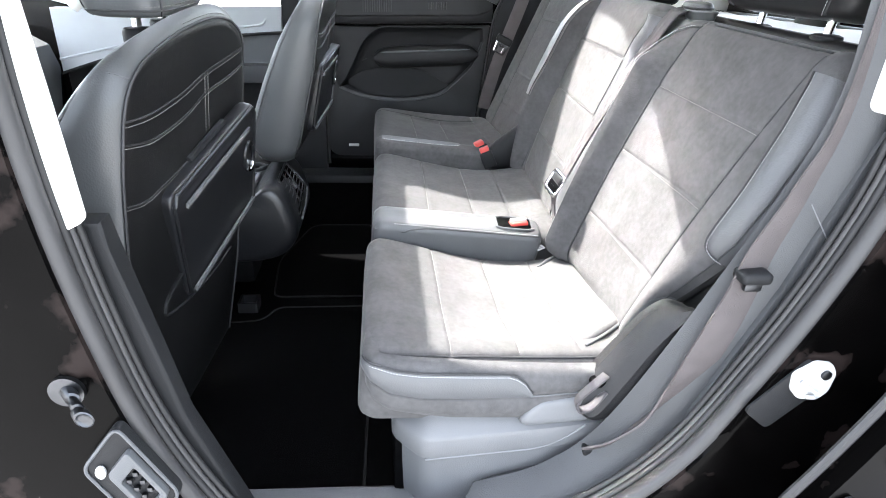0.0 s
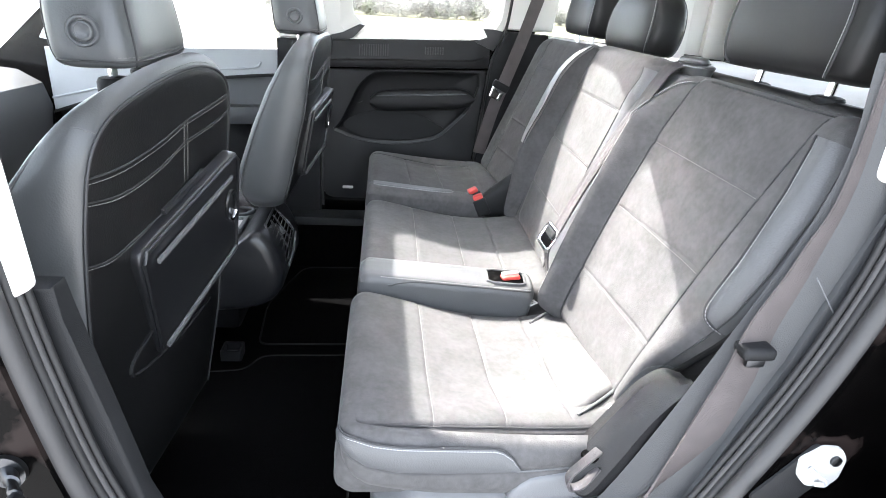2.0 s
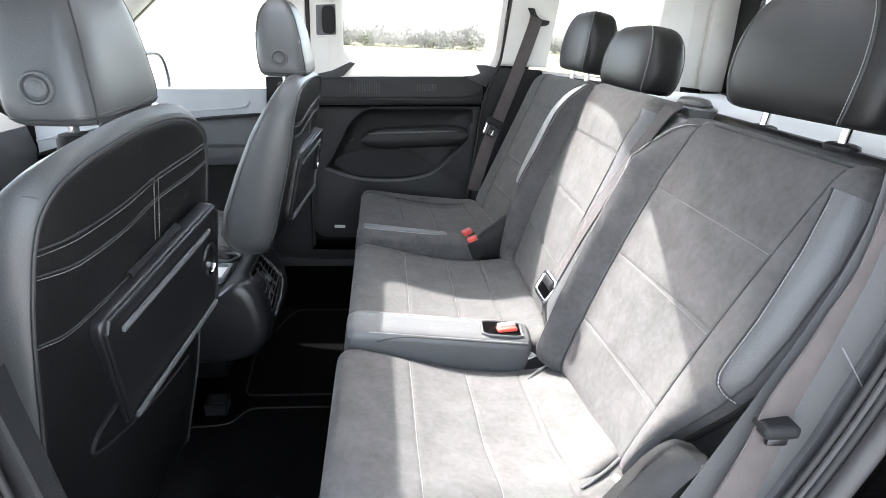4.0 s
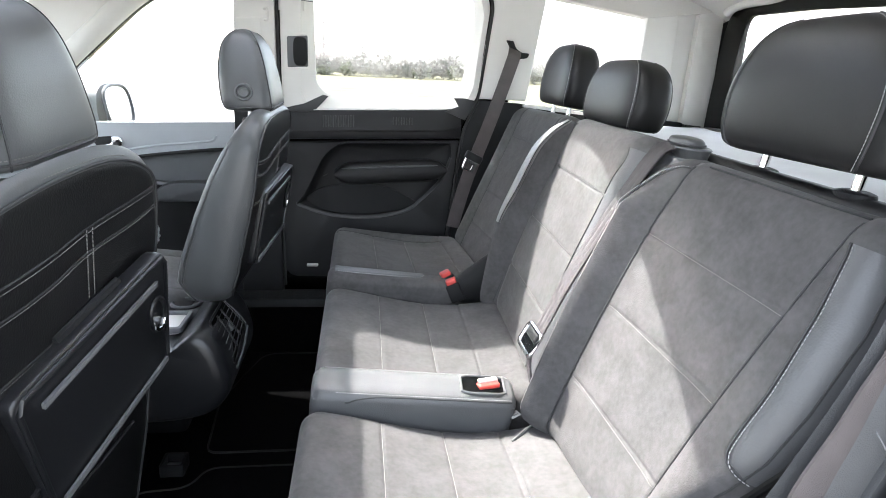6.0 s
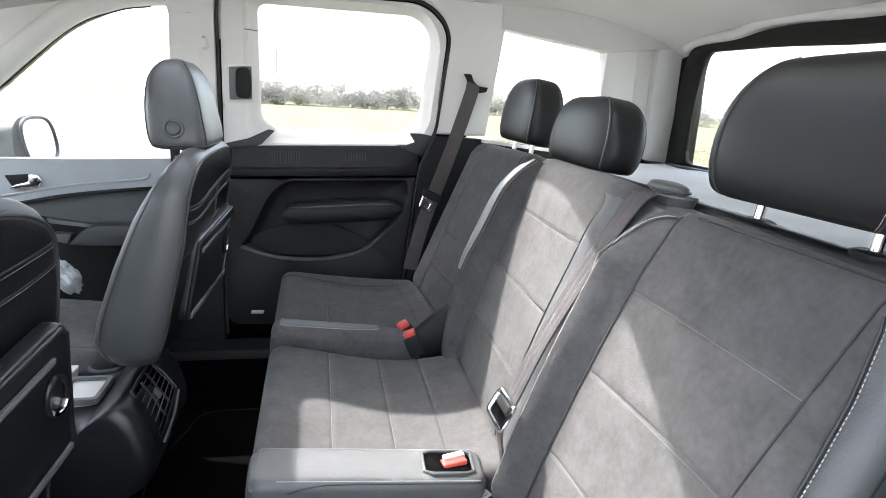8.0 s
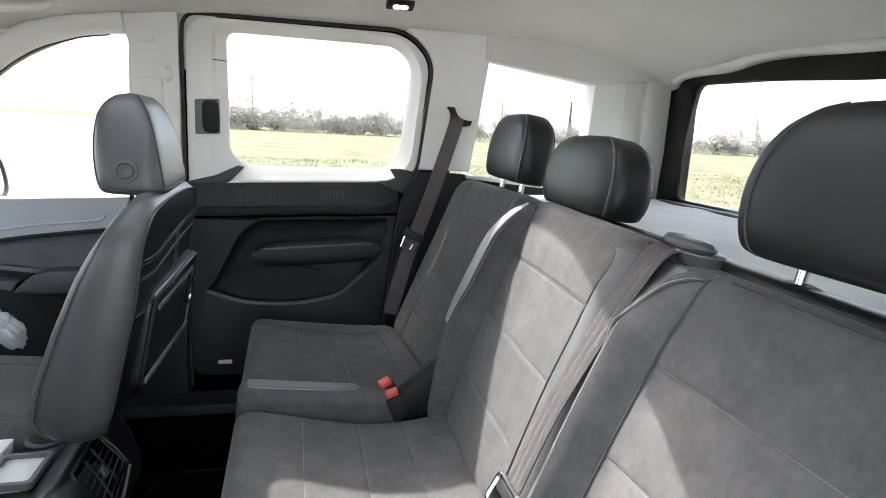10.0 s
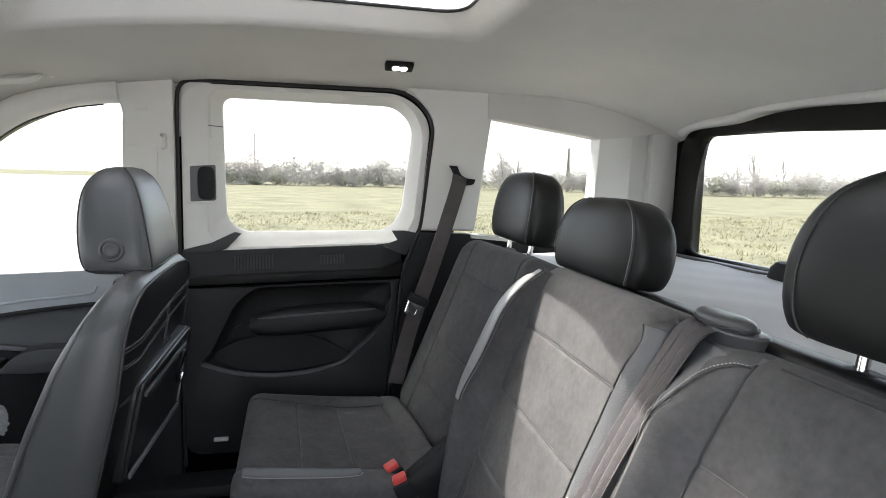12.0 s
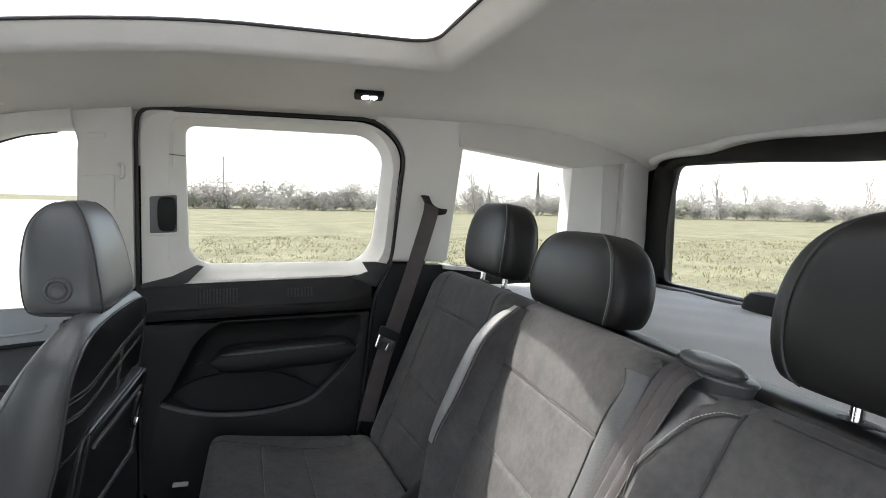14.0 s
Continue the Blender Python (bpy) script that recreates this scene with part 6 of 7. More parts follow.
bmx = box((-0.004, -0.024, -0.004), (0.012, 0.024, 0.007), 0.004, 3)
bmx.transform(TM)
part("tongue_grip", bmx, PLASTIC, belt)
bmx = tube([Vector((p.y, p.x, 0.004)) for p in rpoly([(-0.034, -0.026), (0.034, -0.026), (0.034, 0.014), (-0.034, 0.014)], 0.008)], 0.0032, 8, closed=True)
bmx.transform(TM)
part("tongue_loop", bmx, CHROME, belt, "polished steel loop")
belt = thing("seat_belt", "purplish brown webbing belt hanging at the far rear pillar", "seat belt", "seat belts")
pts = [(0.558, 1.478, 1.418), (0.545, 1.455, 1.38), (0.49, 1.43, 1.22), (0.438, 1.40, 1.09), (0.41, 1.385, 1.02), (0.385, 1.38, 0.93), (0.37, 1.385, 0.86)]
part("webbing", ribbon(smooth_path(pts, 6), [V(1, 0.1, -0.2)] * 37, 0.042), BELT, belt)
bmx = plate(rpoly([(-0.02, -0.03), (0.02, -0.03), (0.026, 0.02), (-0.026, 0.02)], 0.006), [rpoly([(-0.008, -0.024), (0.008, -0.024), (0.008, -0.008), (-0.008, -0.008)], 0.003)], 0.004, lambda a, b, d: Vector((a, d, b)), 0.001)
bmx.transform(Matrix.Translation((0.418, 1.372, 1.075)) @ Matrix.Rotation(radians(25), 4, "Y"))
part("tongue", bmx, CHROME, belt, "metal belt tongue")
bmx = box((-0.028, -0.008, 0.004), (0.028, 0.010, 0.028), 0.006, 3)
bmx.transform(Matrix.Translation((0.418, 1.372, 1.075)) @ Matrix.Rotation(radians(25), 4, "Y"))
part("tongue_grip", bmx, PLASTIC, belt)
belt = thing("seat_belt", "brownish webbing belt loop beside the open door", "seat belt", "seat belts")
pts = [(0.585, -0.035, 1.60), (0.572, -0.05, 1.20), (0.537, -0.055, 1.07), (0.500, -0.058, 0.985), (0.482, -0.062, 0.92), (0.460, -0.062, 0.845), (0.438, -0.056, 0.775), (0.402, -0.045, 0.715), (0.36, -0.045, 0.668), (0.332, -0.03, 0.640)]
sd = [V(0.9, 0.3, 0), V(0.9, 0.3, 0), V(0.93, 0.2, -0.2), V(0.93, 0.15, -0.25), V(0.92, 0.1, -0.38), V(0.95, -0.05, -0.3), V(0.9, 0.2, -0.35), V(0.45, 0.8, -0.3), V(0.5, 0.6, -0.55), V(0.5, 0.5, -0.6)]
path = smooth_path(pts, 6)
sides = smooth_path(sd, 6)
part("webbing", ribbon(path, sides, 0.046), BELT, belt)
part("tongue", box((0.468, -0.082, 0.950), (0.510, -0.052, 0.967), 0.008, 3), PLASTIC, belt, "black belt tongue grip")
part("tongue_plate", box((0.478, -0.074, 0.938), (0.502, -0.066, 0.952), 0.003), STEEL, belt)
part("floor_anchor", box((0.322, -0.035, 0.628), (0.338, -0.015, 0.644), 0.006, 3), PLASTIC, belt)

# ---- fittings beside the near seat ----
hinge = thing("recliner_cover", "grey plastic recliner cover beside the bench", "seat cover")
crest_line = smooth_path([(0.331, 0.751, 0), (0.339, 0.771, 0), (0.372, 0.820, 0), (0.399, 0.856, 0), (0.429, 0.876, 0), (0.458, 0.869, 0)], 6)
side_line = smooth_path([(0.305, 0.715, 0), (0.333, 0.700, 0), (0.368, 0.755, 0), (0.394, 0.803, 0), (0.420, 0.842, 0), (0.447, 0.872, 0)], 6)
low_line = smooth_path([(0.315, 0.69, 0), (0.345, 0.675, 0), (0.395, 0.70, 0), (0.425, 0.745, 0), (0.445, 0.80, 0), (0.462, 0.86, 0)], 6)
bm, skin = bmesh.new(), []
for p, q, r in zip(crest_line, side_line, low_line):
    top, out, low = Vector((p.x, 0.006, p.y)), Vector((q.x, -0.026, q.y)), Vector((r.x, -0.006, r.y))
    bend = Vector(((p.x + q.x) / 2 + 0.002, -0.016, (p.y + q.y) / 2 + 0.008))
    skin.append([bm.verts.new(v) for v in (top + Vector((0.006, 0.03, -0.01)), top, top.lerp(bend, 0.5) + Vector((0, 0, 0.002)), bend, bend.lerp(out, 0.6), out, out.lerp(low, 0.5) + Vector((0, -0.003, 0)), low)])
for a, b in zip(skin, skin[1:]):
    for k in range(7):
        bm.faces.new((a[k], a[k + 1], b[k + 1], b[k]))
part("cover", bm, DOOR_BLACK, hinge)
# Raised near-black lump stands for the shade in the pivot slot.
part("pivot", loft([[Vector((0.338 + a * k, 0.004 - y, 0.750 + b * k)) for a, b in squircle(0.014, 0.006, 16, 3)] for y, k in ((0.0, 1.0), (0.018, 1.0), (0.02, 0.7))]), CARPET, hinge, "near-black lump painted as a slot's shade")
loop = thing("release_strap", "grey fabric release loop on the bench side", "strap")
part("loop", ribbon(smooth_path([(0.345, -0.012, 0.765), (0.322, -0.026, 0.758), (0.304, -0.031, 0.744), (0.299, -0.031, 0.730), (0.306, -0.030, 0.717), (0.324, -0.028, 0.722), (0.345, -0.018, 0.740)], 6), V(0, 1, 0.2), 0.013), BELT_DARK, loop)
ped = thing("seat_plinth", "moulded grey plastic plinth under the rear bench", "seat base")
def plinth_ring(inset, z, rise):
    zx = lambda x: z + rise * max(0.0, x - 0.08)
    pts = rpoly([(0.034 + inset, 0.30), (0.034 + inset, 0.055 + inset, 0.012), (0.080 + inset * 0.6, inset, 0.018), (0.30, inset, 0.05), (0.45, inset + 0.01), (0.45, 0.30)], 0.0, 5)
    return [Vector((p.x, p.y, zx(p.x))) for p in pts]


part("upper_step", loft([plinth_ring(*r) for r in ((0.035, 0.690, 0.0), (0.020, 0.672, 0.02), (0.003, 0.648, 0.07), (-0.002, 0.643, 0.08), (-0.003, 0.637, 0.08), (-0.003, 0.608, 0.09), (-0.001, 0.602, 0.09), (0.006, 0.599, 0.09))]), PLASTIC_GREY, ped)
part("lower_step", loft([plinth_ring(*r) for r in ((0.005, 0.6005, 0.09), (0.006, 0.55, 0.05), (0.010, 0.42, 0.0))]), PLASTIC_GREY, ped)
part("edge_bead", tube([Vector((x, -0.001, 0.602 + 0.085 * (x - 0.08) + 0.9 * max(0.0, x - 0.24) ** 2 * 5)) for x in [0.082 + 0.25 * k / 20 for k in range(21)]], 0.0022, 6), PLASTIC_GREY, ped)
part("base_block", box((0.045, 0.28, 0.42), (0.42, 1.42, 0.60), 0.01), PLASTIC, ped)
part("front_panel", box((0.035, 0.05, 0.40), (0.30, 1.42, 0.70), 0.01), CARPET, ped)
lever = Pad((0.216, -0.010, 0.668), (0.345, -0.010, 0.676), (0.335, -0.008, 0.722), (0.246, -0.010, 0.714), 0.014, r=0.008, corner=0.02, up=(0, -1, 0), step=0.012)
part("lever", lever.mesh(), PLASTIC_GREY, ped, "grey seat adjusting lever")
sill = thing("door_sill", "grey ribbed plastic step sill", "door sill", kind="structure")
part("tread", plate(rpoly([(-0.30, -0.105), (0.45, -0.105), (0.45, 0.075), (0.06, 0.06), (-0.30, 0.075)], 0.02), [], 0.10, lambda a, b, d: Vector((a, b, 0.50 - 0.35 * max(0, b - 0.02) - d)), 0.008), PLASTIC_GREY, sill)
for i in range(7):
    part("rib", tube([(-0.10, -0.06 + i * 0.008, 0.503), (0.26, -0.06 + i * 0.008, 0.503)], 0.0022, 6), PLASTIC_GREY, sill)
mt = thing("floor_mat", "black carpet floor mat with stitched edge", "floor mat")
mo = rpoly([(-0.26, 0.10, 0.04), (-0.02, 0.085, 0.05), (-0.01, 0.80, 0.03), (-0.28, 0.80, 0.03), (-0.31, 0.73, 0.03), (-0.42, 0.72, 0.03), (-0.44, 0.30, 0.05)], seg=5)
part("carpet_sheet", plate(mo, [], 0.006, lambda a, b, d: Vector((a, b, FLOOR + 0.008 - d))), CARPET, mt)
part("bound_edge", tube([Vector((p.x, p.y, FLOOR + 0.008)) for p in mo], 0.003, 6, closed=True), MAT_EDGE, mt)
mt = thing("floor_mat", "black carpet floor mat with stitched edge", "floor mat")
mo = rpoly([(-0.30, 0.86, 0.03), (-0.01, 0.86, 0.03), (-0.01, 1.40, 0.05), (-0.24, 1.40, 0.05), (-0.32, 1.1, 0.05)], seg=5)
part("carpet_sheet", plate(mo, [], 0.006, lambda a, b, d: Vector((a, b, FLOOR + 0.008 - d))), CARPET, mt)
part("bound_edge", tube([Vector((p.x, p.y, FLOOR + 0.008)) for p in mo], 0.003, 6, closed=True), MAT_EDGE, mt)
fbx = thing("floor_socket", "small black open plastic box on the floor", "floor box")
part("frame", plate(rpoly([(-0.385, 0.775), (-0.33, 0.775), (-0.33, 0.83), (-0.385, 0.83)], 0.006), [rpoly([(-0.378, 0.782), (-0.337, 0.782), (-0.337, 0.823), (-0.378, 0.823)], 0.004)], 0.03, lambda a, b, d: Vector((a, b, FLOOR + 0.035 - d)), 0.002), PLASTIC, fbx)
part("bottom", box((-0.38, 0.78, FLOOR + 0.003), (-0.335, 0.825, FLOOR + 0.012), 0.001), PLASTIC_MID, fbx)

# ---- centre console with rear vents ----
con = thing("centre_console", "black centre console with rear air vents", "console")
prof = smooth_path([(-0.62, 0.755, 0), (-0.40, 0.765, 0), (-0.312, 0.772, 0), (-0.292, 0.786, 0), (-0.262, 0.806, 0), (-0.238, 0.800, 0), (-0.214, 0.768, 0), (-0.198, 0.722, 0), (-0.194, 0.690, 0), (-0.204, 0.652, 0), (-0.245, 0.615, 0), (-0.33, 0.600, 0), (-0.45, 0.598, 0)], 6)
ring = [(p.x, p.y) for p in prof] + [(-0.62, 0.598)]
cx, cz = -0.36, 0.70
part("shell", loft([[Vector((cx + (x - cx) * k, y, cz + (z - cz) * k)) for x, z in ring] for y, k in ((0.688, 0.80), (0.691, 0.90), (0.698, 0.965), (0.709, 0.993), (0.722, 1.0), (0.972, 1.0), (0.985, 0.985), (0.993, 0.93), (0.996, 0.82))]), TRAY, con, "rounded black rear end of the console")
vent = Pad((-0.2405, 0.748, 0.808), (-0.2400, 0.872, 0.812), (-0.1915, 0.872, 0.750), (-0.193, 0.748, 0.708), 0.012, r=0.002, corner=0.008, up=(1, 0, 1), step=0.02)
# Solid near-black pad, painted as the shade behind the vent blades.
vp = part("vent_frame", vent.mesh(), CARPET, con, "near-black pad painted as the vent's inner shade")
for i in range(6):
    v = 0.12 + 0.72 * i / 5
    part("vent_blade", ribbon([vent.at(0.04, v, 0.004), vent.at(0.5, v, 0.004), vent.at(0.96, v, 0.004)], [V(0.5, 0, 0.9)] * 3, 0.007, 0.0006), RIB, vp)
for u in (0.36, 0.64):
    part("vent_fin", ribbon([vent.at(u, 0.06, 0.001), vent.at(u, 0.90, 0.001)], [vent.n] * 2, 0.008, 0.0006), RIB, vp)
part("vent_rim", tube([vent.at(a, c, 0.001) for a, c in ((0.0, 0.05), (0.0, 0.95), (0.04, 1.0), (0.96, 1.0), (1.0, 0.95), (1.0, 0.05), (0.96, 0.0), (0.04, 0.0))], 0.0032, 8, closed=True), TRAY, vp)
part("vent_knob", Pad(vent.at(0.46, 0.40, 0.008), vent.at(0.56, 0.40, 0.008), vent.at(0.56, 0.60, 0.008), vent.at(0.46, 0.60, 0.008), 0.004, r=0.0015, corner=0.002, up=(1, 0, 1), step=0.006).mesh(), PLASTIC_MID, vp)
part("vent_trim", ribbon([vent.at(-0.02, 1.10, 0.003), vent.at(0.5, 1.12, 0.004), vent.at(1.02, 1.10, 0.003)], [V(1, 0, -1)] * 3, 0.005, 0.001), PLASTIC_MID, vp, "grey trim line under the vents")
part("vent_trim", ribbon([vent.at(1.04, 0.0, 0.003), vent.at(1.05, 0.5, 0.004), vent.at(1.04, 1.0, 0.003)], [V(0, 1, 0.2)] * 3, 0.004, 0.001), PLASTIC_MID, vp)
part("foot", box((-0.62, 0.74, FLOOR), (-0.43, 0.86, 0.605), 0.01), CARPET, con)
part("armrest_lid", box((-0.66, 0.70, 0.765), (-0.46, 0.87, 0.80), 0.012, 3), LEATHER, con)
part("tray_bowl", plate(rpoly([(-0.385, 0.765), (-0.305, 0.765), (-0.305, 0.868), (-0.385, 0.868)], 0.012), [rpoly([(-0.377, 0.775), (-0.314, 0.775), (-0.314, 0.860), (-0.377, 0.860)], 0.008)], 0.012, lambda a, b, d: Vector((a, b, 0.788 - d)), 0.002), PLASTIC_GREY, con, "storage tray rim")
# Pale trim colour stands in for sun on the tray mat and lid.
part("tray_mat", box((-0.378, 0.774, 0.768), (-0.313, 0.861, 0.780), 0.002), TRIM, con, "tray mat painted pale for sunlight")
part("storage_lid", box((-0.435, 0.872, 0.768), (-0.388, 0.982, 0.789), 0.004), TRIM, con, "storage lid painted pale for sunlight")
part("cup_ring", tube([(-0.335 + 0.032 * math.cos(a), 0.920 + 0.030 * math.sin(a), 0.784) for a in (2 * math.pi * k / 28 for k in range(28))], 0.005, 8, closed=True), SLATE_DARK, con)
bag = thing("plastic_bag", "crumpled clear plastic bag on the front seat", "bag")
bmx = bmesh.new()
bmesh.ops.create_icosphere(bmx, subdivisions=5, radius=1)
for v in bmx.verts:
    q = v.co.copy()
    fold = abs(noise.noise(q * 1.9 + Vector((3, 1, 0)))) * 0.55 + abs(noise.noise(q * 4.3)) * 0.16
    v.co = Vector((-0.553 + 0.040 * q.x - 0.022 * q.z, 1.31 + 0.028 * q.y, 0.868 + 0.050 * q.z)) + Vector((q.x * 0.045, q.y * 0.03, q.z * 0.025)) * (fold - 0.25)
part("film", bmx, CLEAR_BAG, bag)

# ---- luggage cover ----
cov = thing("luggage_cover", "light grey fabric luggage cover behind the rear seats", "luggage cover")
part("fabric", Pad((0.64, -0.02, 1.205), (0.64, 1.46, 1.205), (1.238, 1.46, 1.198), (1.238, -0.02, 1.198), 0.01, r=0.005, corner=0.01, up=(0, 0, 1), extra=lambda u, v: 0.003 * math.sin(40 * u + 9 * v) * math.sin(11 * v), step=0.03).mesh(), COVER, cov)

part("cassette", tube([(0.70, -0.01, 1.196), (0.70, 1.45, 1.196)], 0.014, 10), PLASTIC_MID, cov, "grey roller cassette behind the seats")
part("end_bar", box((1.215, 0.0, 1.196), (1.236, 1.44, 1.204), 0.003), PLASTIC_GREY, cov, "stiff grey end bar")

# ---- exterior fittings in the door frame ----
bolt = thing("guide_bolt", "steel guide bolt with washer on the door frame", "bolt")
part("washer", loft([[Vector((-0.331 + a * k, -0.137 - z, 0.859 + b * k)) for a, b in squircle(0.019, 0.019, 32, 2)] for z, k in ((-0.002, 1), (0.004, 1), (0.005, 0.6))]), STEEL, bolt)
part("shaft", loft([[Vector((-0.331 + 0.75 * z + a * k, -0.137 - z, 0.859 + 0.1 * z + b * k)) for a, b in squircle(0.009, 0.009, 24, 2)] for z, k in ((0.0, 1.1), (0.018, 1.0), (0.020, 0.7), (0.030, 0.65), (0.031, 0.85), (0.038, 0.85), (0.039, 0.6), (0.046, 0.6), (0.047, 1.15), (0.056, 1.15), (0.057, 0.95), (0.055, 0.6), (0.055, 0.3))]), STEEL, bolt)
plug = thing("contact_plate", "black door contact plate with white peg", "contact plate")
slant = lambda y: (lambda a, b, d: Vector((-0.309 + 0.60 * a + 0.46 * b, y + d, 0.786 + 0.78 * a - 0.88 * b)))
part("base", plate(rpoly([(-0.042, 0.0), (0.042, 0.0), (0.042, 0.125), (-0.042, 0.125)], 0.014), [], 0.014, slant(-0.148), 0.004), PLASTIC, plug)
part("rim", tube([slant(-0.149)(p.x, p.y, 0) for p in rpoly([(-0.040, 0.002), (0.040, 0.002), (0.040, 0.123), (-0.040, 0.123)], 0.014)], 0.0022, 6, closed=True), PLASTIC_MID, plug)
part("socket", plate(rpoly([(-0.012, 0.030), (0.034, 0.030), (0.034, 0.110), (-0.012, 0.110)], 0.008), [rpoly([(-0.004, 0.05), (0.026, 0.05), (0.026, 0.10), (-0.004, 0.10)], 0.004)], 0.012, slant(-0.158), 0.002), PLASTIC_MID, plug)
part("peg", loft([[slant(-0.150)(-0.020 + a * k, 0.022 + b * k, -z) for a, b in squircle(0.008, 0.008, 20, 2)] for z, k in ((0, 1), (0.003, 1), (0.005, 0.6))]), WHITE, plug)
for i in range(3):
    for k in range(2):
        c = slant(-0.152)(0.003 + 0.014 * k, 0.058 + 0.014 * i, 0)
        part("contact", box(c - V(0.003, 0.003, 0.003), c + V(0.003, 0.003, 0.003), 0.001), STEEL, plug)
strike = thing("striker_plate", "white lock striker plate on the black door frame", "lock plate")
part("plate", plate(rpoly([(0.5249, 0.8597), (0.5491, 0.8776), (0.5717, 0.8753), (0.5819, 0.8597), (0.5787, 0.8316), (0.5678, 0.8207), (0.5397, 0.8223), (0.5273, 0.8363)], 0.006), [], 0.006, near(-0.145), 0.002), WHITE, strike)
part("hook", tube(smooth_path([(0.535, -0.147, 0.852), (0.543, -0.153, 0.845), (0.552, -0.155, 0.840), (0.556, -0.153, 0.832), (0.549, -0.147, 0.827)], 6), 0.0030, 8), SILVER, strike)
part("screw", loft([[Vector((0.5655 + a * k, -0.146 - z, 0.860 + b * k)) for a, b in squircle(0.0065, 0.0065, 20, 2)] for z, k in ((0, 1), (0.003, 1), (0.004, 0.5))]), STEEL, strike)
part("backing", plate(rpoly([(0.478, 0.800), (0.545, 0.880), (0.580, 0.84), (0.515, 0.77)], 0.01), [], 0.004, near(-0.1395), 0.001), PLASTIC, strike)
mir = thing("door_mirror", "car door mirror with bright glass, shell painted grey for glare", "mirror")
# Grey shell colour stands in for its overexposed look.
part("shell", loft([[Vector((-0.785 + x, 1.70 + a * k, 1.183 + b * k)) for a, b in squircle(0.115, 0.072, 28, 3)] for x, k in ((-0.06, 0.5), (-0.045, 0.8), (0.0, 1.0), (0.03, 1.02))]), DOOR_GREY, mir)
part("mirror_glass", loft([[Vector((-0.735 + x - 0.16 * b, 1.70 + a, 1.183 + b)) for a, b in squircle(0.106, 0.064, 28, 3)] for x in (0.0, 0.004)]), CHROME, mir, "mirror glass")
part("mirror_rim", tube([Vector((-0.731 - 0.16 * b, 1.70 + a, 1.183 + b)) for a, b in squircle(0.110, 0.068, 40, 3)], 0.006, 8, closed=True), PLASTIC_GREY, mir)
part("foot", tube([(-0.84, 1.57, 1.15), (-0.84, 1.64, 1.165)], 0.02, 8), PAINT, mir)


# ---- outside ----
def twig_cloud(bm, c, rx, ry, rz, n, size):
    """Many small leaf or twig blades in an uneven cloud."""
    for _ in range(n):
        while True:
            q = Vector((random.uniform(-1, 1), random.uniform(-1, 1), random.uniform(-1, 1)))
            if q.length < 1 and random.random() < 0.35 + 0.65 * q.length:
                break
        q = Vector((q.x * rx, q.y * ry, q.z * rz)) * (0.75 + 0.4 * noise.noise(q * 1.7 + c * 0.13))
        p = c + q
        p.z = max(p.z, 0.0)
        a = Vector((random.gauss(0, 1), random.gauss(0, 1), random.gauss(0.4, 1))).normalized()
        b = a.orthogonal() * 0.28
        s = size * random.uniform(0.5, 1.4)
        bm.faces.new([bm.verts.new(p + a * s), bm.verts.new(p + b * s), bm.verts.new(p - a * s), bm.verts.new(p - b * s)])


def bare_tree(base, h, seed, label, spread=0.45):
    rng = random.Random(seed)
    t = thing("tree", label, "tree", "trees at the field edge")
    bm, bmt = bmesh.new(), bmesh.new()

    def grow_limb(p, d, length, r, level):
        pts = [p]
        for k in range(4):
            d = (d + Vector((rng.gauss(0, 0.12), rng.gauss(0, 0.12), rng.gauss(0.06, 0.08)))).normalized()
            pts.append(pts[-1] + d * length / 4)
        tube(pts, lambda s: r * (1 - 0.6 * s), 5 if level < 2 else 3, bm if level == 0 else bmt)
        if level < 4:
            for k in range(4 if level < 3 else 3):
                q = pts[rng.choice((2, 3, 4))] if level else pts[rng.choice((1, 2, 3, 4))]
                e = (d + Vector((rng.gauss(0, spread), rng.gauss(0, spread), rng.gauss(0.15, 0.3)))).normalized()
                grow_limb(q, e, length * rng.uniform(0.5, 0.72), r * 0.55, level + 1)

    grow_limb(Vector(base), Vector((0, 0, 1)), h * 0.42, h * 0.018, 0)
    part("trunk", bm, BARK_HAZED, t)
    part("crown", bmt, BARK_HAZED, t, "bare winter branches")
    return t


def stuff(name, bm, material, label, category):
    return tagged(link_mesh(name, bm, material, None, False), label, category, kind="stuff")


random.seed(5)
bm = bmesh.new()
for _ in range(8500):
    x, y = random.uniform(-2, 26), random.uniform(2.5, 24)
    if x < 4 and y < 4:
        continue
    s = random.uniform(0.03, 0.09) * (1 + 0.8 * noise.noise((x * 0.6, y * 0.6, 0)))
    for _ in range(4):
        a = random.uniform(0, 6.28)
        p = Vector((x + random.gauss(0, 0.05), y + random.gauss(0, 0.05), 0))
        w = Vector((math.cos(a), math.sin(a), 0)) * s * 0.16
        tip = p + Vector((random.gauss(0, 0.5) * s, random.gauss(0, 0.5) * s, s))
        bm.faces.new([bm.verts.new(p - w), bm.verts.new(p + w), bm.verts.new(tip)])
stuff("grass", bm, GRASS_BLADE, "tufts of dry field grass", "grass")
# Hedge, shrubs and trees wear the haze-paled colours.
bm = bmesh.new()
